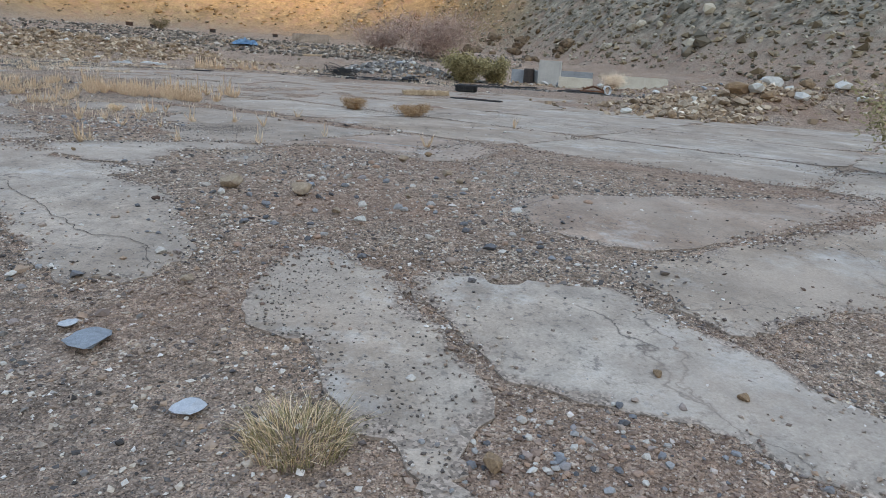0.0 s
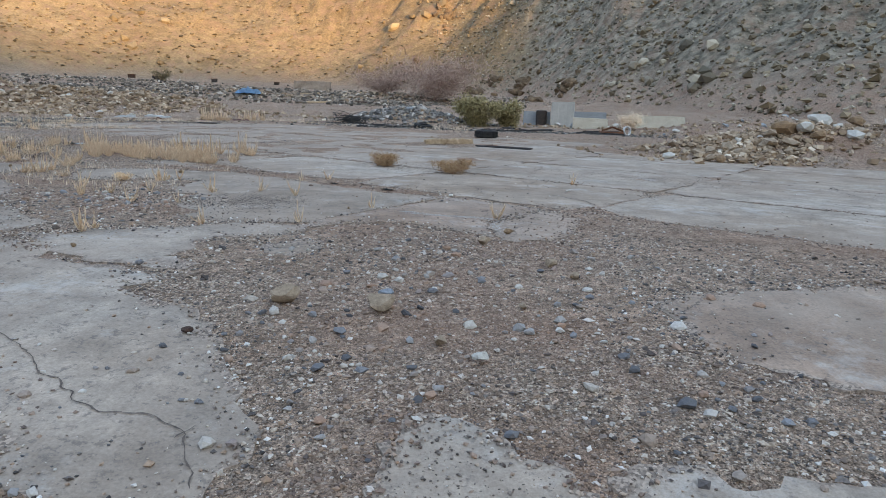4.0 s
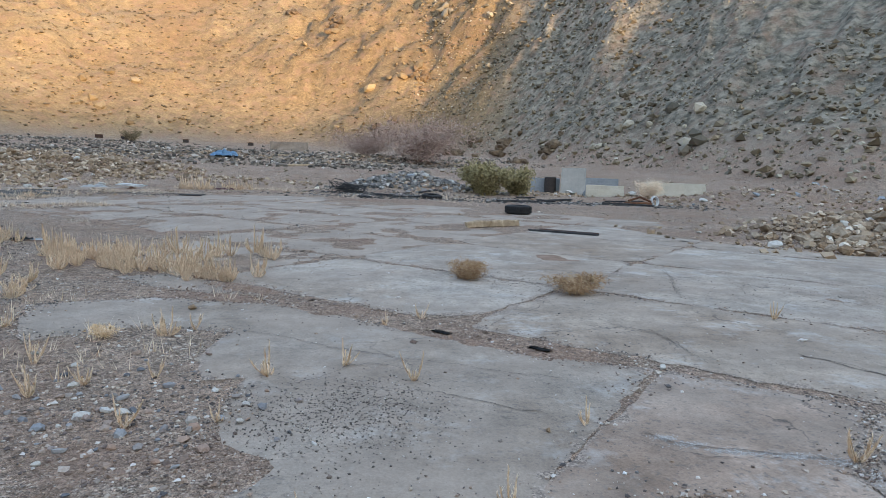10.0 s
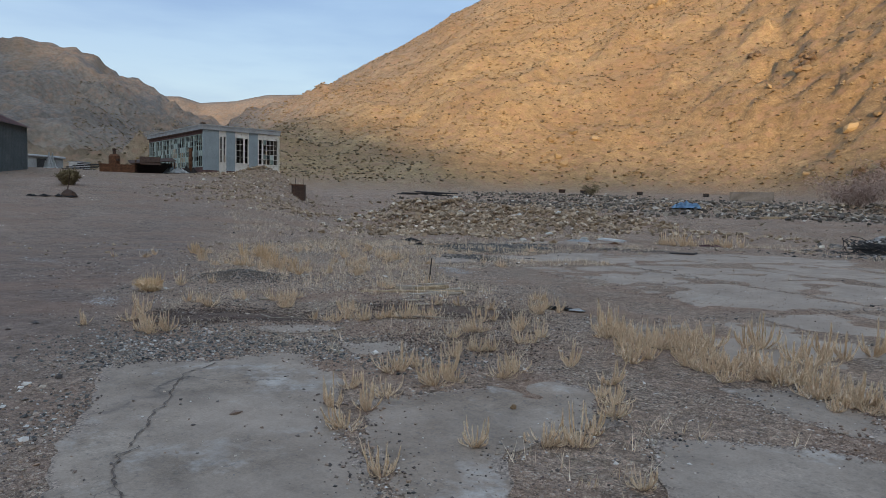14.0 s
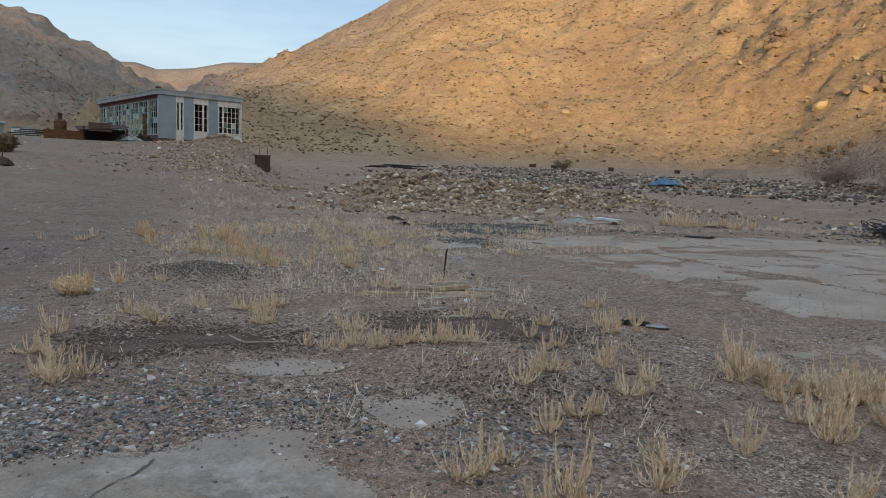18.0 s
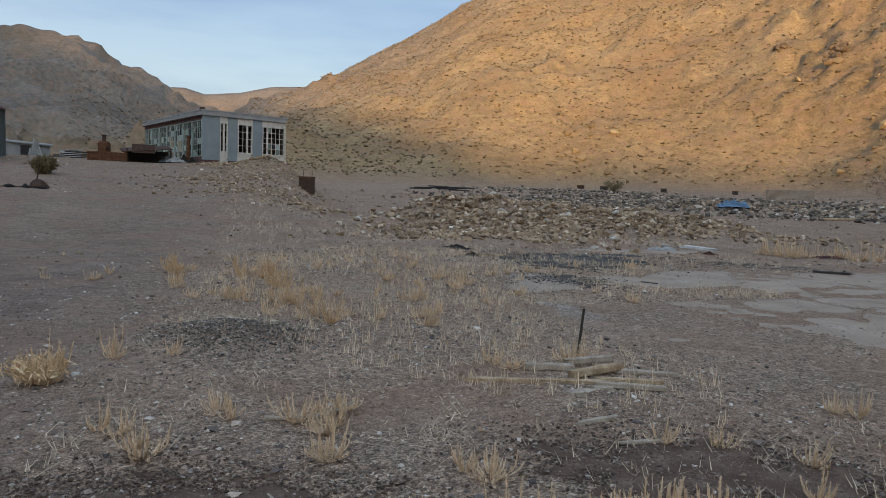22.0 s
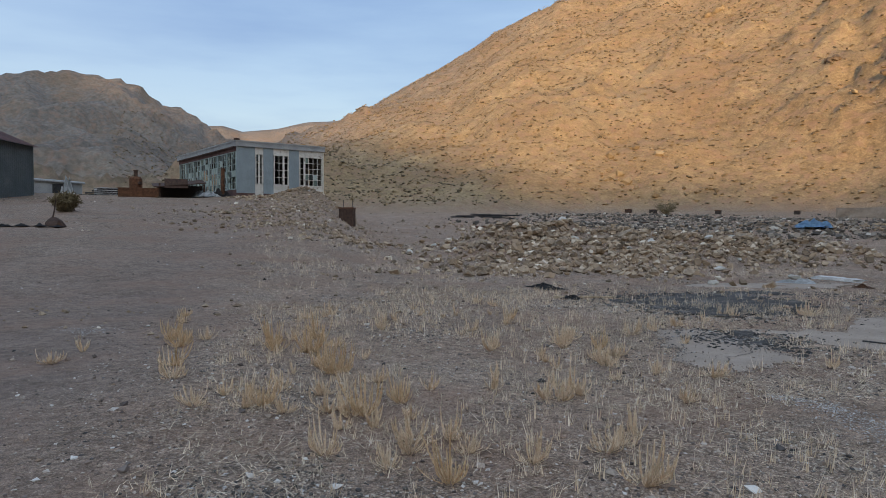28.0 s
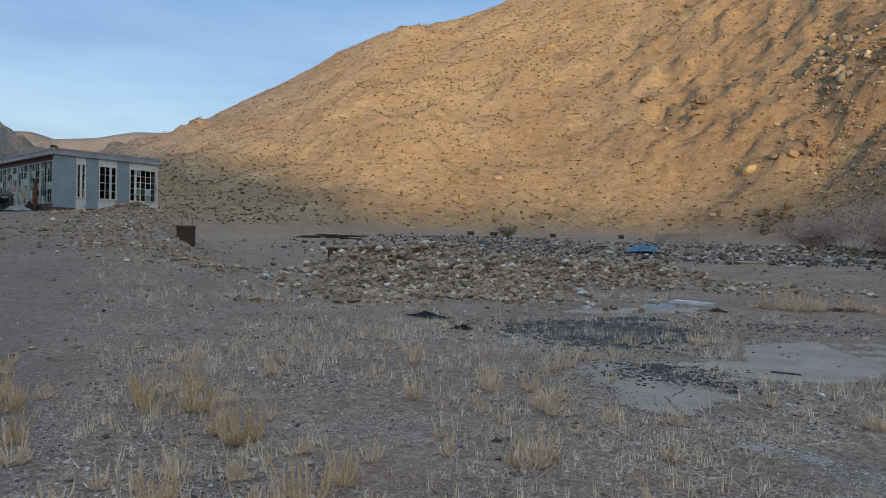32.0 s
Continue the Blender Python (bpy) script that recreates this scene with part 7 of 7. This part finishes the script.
# this sheet is added to paint the shade of a pit in the rubble
crumple("black_sheet", -14.9, 26.6, 1.0, 0.5, 0.14, M_CHAR, "black sheet standing in for a dark pit at the rubble's foot", "scrap", 8, -30)
crumple("black_sheet", -13.6, 25.2, 0.4, 0.3, 0.1, M_CHAR, "small black burnt lump on gravel", "scrap", 9)
for k, (x, y) in enumerate([(1.85, 10.4), (1.15, 10.85), (6.2, 18.1)]):
    crumple("tar_patch", x, y, 0.18, 0.07, 0.02, M_CHAR, "flat black tar scrap in a slab joint", "scrap", 10 + k, 140)


def tangle(x, y, w, h, n, label, seed):
    rng = random.Random(seed)
    top = thing("wire_tangle", Matrix.Translation((x, y, at(x, y))), label, "wire")
    for k in range(n):
        r, z = w * rng.uniform(0.2, 0.5), rng.uniform(0.02, h * 0.5)
        a0, ax = rng.uniform(0, 6.28), Euler((rng.uniform(-0.5, 0.5), rng.uniform(-0.5, 0.5), 0)).to_matrix()
        c = Vector((rng.gauss(0, w * 0.12), rng.gauss(0, w * 0.12), z))
        pts = [c + ax @ Vector((r * math.cos(a0 + t * 0.6), r * 0.7 * math.sin(a0 + t * 0.6), h * 0.2 * math.sin(t))) for t in range(10)]
        for p in pts:
            p.z = max(0.0, p.z)
        part("strand", tube(pts, 0.014, 0.012, 5), M_CHAR, top)
    return top


tangle(-1.4, 33.6, 1.35, 0.5, 34, "black burnt wire and cable tangle on the ground", 3)


# ---- ruined block footings ----
def blocks(name, x, y, turn, l, w, h, material, label, seed):
    """A short wall of cinder blocks, each one a part."""
    rng = random.Random(seed)
    top = thing(name, pose(x, y, min(at(x, y), at(x + l * math.cos(radians(turn)), y + l * math.sin(radians(turn)))) - 0.05, 0, 0, turn), label, "wall")
    part("core", box(0.02, 0.02, 0, l - 0.02, w - 0.02, h - 0.01), material, top)
    rows, cols = max(1, round(h / 0.2)), max(1, round(l / 0.4))
    for j in range(rows):
        for i in range(cols):
            if j == rows - 1 and rng.random() < 0.15:
                continue
            part("block", box(l * i / cols + 0.002, -0.008, h * j / rows + 0.002, l * (i + 1) / cols - 0.002, w + 0.008, h * (j + 1) / rows - 0.001, 0.003), material, top)
    return top


blocks("block_pier", 8.3, 37.4, -13, 1.15, 0.9, 1.3, M_BLOCK, "square pale concrete block pier, chipped", 1)
blocks("low_wall", 9.2, 36.2, -14, 1.7, 0.4, 0.6, M_CREAM, "low cream concrete block footing", 2)
blocks("low_wall", 12.1, 36.4, -20, 2.6, 0.35, 0.72, M_CREAM, "low cream concrete wall remnant", 3)
blocks("low_wall", 7.0, 38.2, -10, 1.4, 0.4, 0.75, M_BLOCK_GREY, "low grey concrete block footing", 4)
blocks("low_wall", 9.6, 38.6, -10, 1.8, 0.4, 0.9, M_BLOCK_GREY, "low grey concrete block footing", 5)
blocks("low_wall", -16.5, 95.0, 0, 4.8, 0.6, 1.2, M_CONCRETE_BROWN, "low weathered concrete footing at the hill's foot", 6)
drumlet = thing("steel_drum", pose(7.9, 37.9, at(7.9, 37.9) + 0.0), "small dark steel drum among the block footings", "drum")
part("body", lathe([(0.001, 0.0), (0.26, 0.0), (0.28, 0.02), (0.28, 0.72), (0.26, 0.75), (0.001, 0.75)], 20), M_STEEL, drumlet, smooth=False)
scrap = thing("rusty_scrap", pose(9.7, 30.6, at(9.7, 30.6), 0, 0, 10), "rust-red bent metal scrap on the ground", "scrap")
part("sheet", box(-0.5, -0.15, 0, 0.5, 0.15, 0.12, 0.02), M_RUST, scrap)
part("pipe", tube([(-0.4, 0, 0.16), (0.1, 0.1, 0.3), (0.6, 0, 0.12)], 0.04, 0.04, 8), M_RUST, scrap)
part("ring", lathe([(0.16, 0.0), (0.2, 0.0), (0.2, 0.1), (0.16, 0.1), (0.16, 0.0)], 18), M_PLASTIC_W, scrap).matrix_basis = pose(0.7, 0.1, 0.15, 80, 0, 20)


# ---- rusting boxes and drums ----
def rusty_box(x, y, w, d, h, turn, label, material=M_DARKRUST, name="rusty_tank"):
    top = thing(name, pose(x, y, at(x, y) - 0.05, 0, 0, turn), label, "tank")
    part("body", box(-w / 2, -d / 2, 0, w / 2, d / 2, h, 0.03), material, top)
    part("rim", box(-w / 2 - 0.03, -d / 2 - 0.03, h - 0.08, w / 2 + 0.03, -d / 2 + 0.02, h + 0.003), M_RUST, top)
    part("rim", box(-w / 2 - 0.03, d / 2 - 0.02, h - 0.08, w / 2 + 0.03, d / 2 + 0.03, h + 0.003), M_RUST, top)
    for k in (-0.25, 0.25):
        part("rib", box(w * k - 0.03, -d / 2 - 0.03, 0.05, w * k + 0.03, -d / 2, h - 0.1), material, top)
    return top


rusty_box(-39.3, 45.6, 0.95, 0.7, 1.25, 30, "rusted steel box standing on the slope below the building")
for k in range(2):
    part("rod", tube([(0.3 * (k * 2 - 1), 0.2, 1.2), (0.3 * (k * 2 - 1), 0.2, 1.75)], 0.02, 0.02, 6), M_STEEL, bpy.data.objects["rusty_tank"])
rusty_box(-45.4, 112.0, 0.95, 0.7, 0.6, 10, "brown rusted box at the hill's foot")
rusty_box(-41.8, 112.5, 0.95, 0.7, 0.62, -5, "black rusted box at the hill's foot", M_STEEL)
rusty_box(-32.5, 112.0, 0.75, 0.6, 0.55, 0, "small dark rusted box at the hill's foot", M_STEEL)
rusty_box(-22.5, 111.0, 0.7, 0.6, 0.55, 0, "small dark rusted box at the hill's foot", M_STEEL)
rusty_box(-31.5, 50.5, 1.3, 0.9, 0.7, 15, "low rusted steel box on the rubble")
rusty_box(-51.9, 38.4, 2.5, 1.2, 0.62, 60, "long low rusted iron tank beside the building", M_RUST)
boiler = thing("boiler", pose(-52.6, 38.6, at(-52.6, 38.6) + 0.0, 0, 0, 0), "small upright rusted boiler", "boiler")
part("shell", lathe([(0.001, 0.0), (0.4, 0.0), (0.42, 0.05), (0.42, 1.2), (0.3, 1.35), (0.001, 1.36)], 18), M_RUST, boiler)
part("flue", lathe([(0.13, 1.3), (0.13, 1.75), (0.16, 1.75), (0.16, 1.8), (0.001, 1.8)], 12), M_DARKRUST, boiler)
part("valve", box(0.38, -0.1, 0.8, 0.6, 0.1, 1.0, 0.02), M_DARKRUST, boiler)


def lean_to():
    top = thing("collapsed_lean_to", pose(-51.2, 41.2, at(-51.2, 41.2), 0, 0, 62), "collapsed dark rusted sheet-metal lean-to", "shelter")
    part("roof_sheet", box(-1.8, -1.2, 1.0, 1.6, 1.2, 1.06), M_DARKRUST, top).matrix_basis = pose(0, 0, 0, 8, -6, 0)
    for x in (-1.5, 1.4):
        for y in (-1.0, 1.0):
            part("post", box(x - 0.06, y - 0.06, -0.1, x + 0.06, y + 0.06, 0.95), M_DARKRUST, top)
    part("back_sheet", box(-1.6, 1.0, 0, 1.5, 1.05, 0.9), M_STEEL, top)
    part("scrap_sheet", box(-1.2, -1.5, 0, 0.3, -1.44, 0.7), M_DARKRUST, top).matrix_basis = pose(0, 0, 0, -25, 0, 0)
    return top


lean_to()
for k, (x, y, mat) in enumerate([(-48.6, 42.2, M_PLASTIC_W), (-49.0, 43.6, M_STEEL), (-49.4, 45.2, M_DARKRUST), (-49.8, 42.6, M_BLUEPANEL), (-49.2, 46.6, M_RUST)]):
    crumple("scrap_heap", x - 0.9, y, 1.5, 1.3, 0.8, mat, ("dirty white sheet scrap beside the building", "dark sheet-metal scrap beside the building", "rusted scrap beside the building", "blue-grey panel scrap beside the building", "rust-red scrap beside the building")[k], "scrap", 30 + k, 20 * k)


# ---- shed, hut, pole ----
def build_shed():
    L, W, E, R = 6.9, 8.5, 3.1, 4.9
    shed = thing("metal_shed", pose(-48.4, 27.0, 3.0, 0, 0, 130.8), "corrugated metal shed with pale green end wall and red roof", "shed")
    # x along the long wall, y across the gable
    def corrugated(n, length, height, thick):
        bm = bmesh.new()
        k = n * 2
        lo = [bm.verts.new((length * i / k, 0.03 * (i % 2), -0.6)) for i in range(k + 1)]
        hi = [bm.verts.new((length * i / k, 0.03 * (i % 2), height)) for i in range(k + 1)]
        for i in range(k):
            bm.faces.new((lo[i], lo[i + 1], hi[i + 1], hi[i]))
        bmesh.ops.solidify(bm, geom=bm.faces[:], thickness=thick)
        return bm
    part("side_wall", corrugated(34, L, E, 0.02), M_TIN, shed)
    far = part("side_wall", corrugated(34, L, E, 0.02), M_TIN, shed)
    far.matrix_basis = pose(0, W, 0)
    for x, name in ((0.0, "end_wall"), (L - 0.05, "end_wall")):
        bm = bmesh.new()
        pts = [(0, 0.04, -0.6), (0, W, -0.6), (0, W, E), (0, W / 2, R), (0, 0.04, E)]
        f = bm.faces.new([bm.verts.new(p) for p in pts])
        ext = bmesh.ops.extrude_face_region(bm, geom=[f])
        bmesh.ops.translate(bm, vec=(0.05, 0, 0), verts=[v for v in ext["geom"] if isinstance(v, bmesh.types.BMVert)])
        bmesh.ops.recalc_face_normals(bm, faces=bm.faces[:])
        part(name, bm, M_GREENWALL, shed).matrix_basis = pose(x, 0, 0)
    for s in (0, 1):
        bm = bmesh.new()
        y0, y1 = (-0.3, W / 2) if s == 0 else (W / 2, W + 0.3)
        z0, z1 = (E - 0.12, R + 0.03) if s == 0 else (R + 0.03, E - 0.12)
        bm.faces.new([bm.verts.new(p) for p in ((-0.3, y0, z0), (L + 0.3, y0, z0), (L + 0.3, y1, z1), (-0.3, y1, z1))])
        bmesh.ops.solidify(bm, geom=bm.faces[:], thickness=-0.06)
        part("roof", bm, M_REDROOF, shed)
    door = part("door", box(-0.06, 2.6, -0.1, 0.0, 4.0, 2.2, 0.01), M_RUST, shed)
    part("door_rail", box(-0.1, 2.3, 2.25, -0.02, 4.4, 2.35), M_STEEL, shed)
    for z in (0.4, 1.1, 1.8):
        part("batten", box(-0.085, 2.62, z, -0.062, 3.98, z + 0.1), M_DARKRUST, door)
    return shed


build_shed()
hut = thing("small_hut", pose(-63.2, 38.3, at(-63.2, 38.3), 0, 0, 65), "small grey concrete hut with a sunken roof", "hut")
part("wall", box(-1.6, -1.2, -0.3, 1.6, 1.2, 1.1, 0.03), M_FASCIA, hut)
part("roof", box(-1.75, -1.35, 1.1, 1.75, 1.35, 1.25, 0.03), M_FASCIA, hut).matrix_basis = pose(0, 0, 0, 4, 3, 0)
# thin black panel on the closed wall stands for a shaded door opening
part("dark_doorway_panel", box(-0.4, -1.23, -0.2, 0.3, -1.203, 0.9), M_CHAR, hut)
crumple("white_debris", -61.1, 38.0, 1.3, 0.9, 2.2, M_PLASTIC_W, "jagged white sheet debris beside the hut", "scrap", 51)
for k in range(5):
    board("charred_board", (-60.6 + 0.2 * k, 38.4 + 0.3 * k), (-59.4 + 0.1 * k, 40.6 + 0.25 * k), 0.25, 0.1, M_CHAR, "dark timber stacked by the hut", 0.15 * k, 140 + k)
wbox = thing("white_tank", pose(-73.3, 47.2, at(-73.3, 47.2) - 0.1), "small white tank on the slope", "tank")
part("body", box(-0.9, -0.7, 0, 0.9, 0.7, 1.0, 0.08), M_PLASTIC_W, wbox)
part("lid", box(-0.95, -0.75, 1.0, 0.95, 0.75, 1.08, 0.03), M_FASCIA, wbox)
wbox2 = thing("white_tank", pose(-71.0, 33.2, at(-71.0, 33.2) - 0.1), "small white tank on the slope", "tank")
part("body", box(-0.6, -0.5, 0, 0.6, 0.5, 0.8, 0.06), M_PLASTIC_W, wbox2)


def build_pole():
    x, y = -110.1, 50.25
    b = at(x, y)
    pole = thing("utility_pole", Matrix.Translation((x, y, b - 0.5)), "brown wooden utility pole with two crossarms", "pole")
    h = 23.5 - b + 0.5
    part("pole_shaft", tube([(0, 0, 0), (0, 0, h * 0.5), (0, 0, h)], 0.2, 0.14, 10), M_POLE, pole)
    arm = part("crossarm", box(-0.08, -1.25, h - 2.2, 0.08, 1.25, h - 2.0, 0.01), M_POLE, pole)
    part("crossarm", box(-0.08, -2.2, h - 3.7, 0.08, 2.2, h - 3.5, 0.01), M_WOOD_PALE, pole).matrix_basis = pose(0, 0, 0, 2, 0, 4)
    for k in (-1.1, -0.6, 0.6, 1.1):
        part("insulator", lathe([(0.001, 0.0), (0.05, 0.0), (0.07, 0.1), (0.05, 0.16), (0.06, 0.22), (0.001, 0.26)], 10), M_STEEL, arm).matrix_basis = pose(0, k, h - 2.0)
    return pole


build_pole()
dead = thing("dead_bush_stump", pose(-34.1, 25.0, at(-34.1, 25.0)), "dark dead bush stump on bare ground", "stump")
part("stump", rock_bm(77, 2, 1.2), M_DARKRUST, dead).matrix_basis = Matrix.Diagonal((0.9, 0.8, 0.9, 1))
part("twig", tube([(0, 0, 0.3), (-0.05, 0.1, 0.7), (0.05, 0.1, 1.1)], 0.03, 0.01, 5), M_DARKRUST, dead)
for k in range(4):
    crumple("dark_scrap", -34.6 + 0.3 * k, 23.6 + 0.45 * k, 0.6, 0.4, 0.14, M_CHAR, "small dark scrap on bare ground", "scrap", 60 + k)
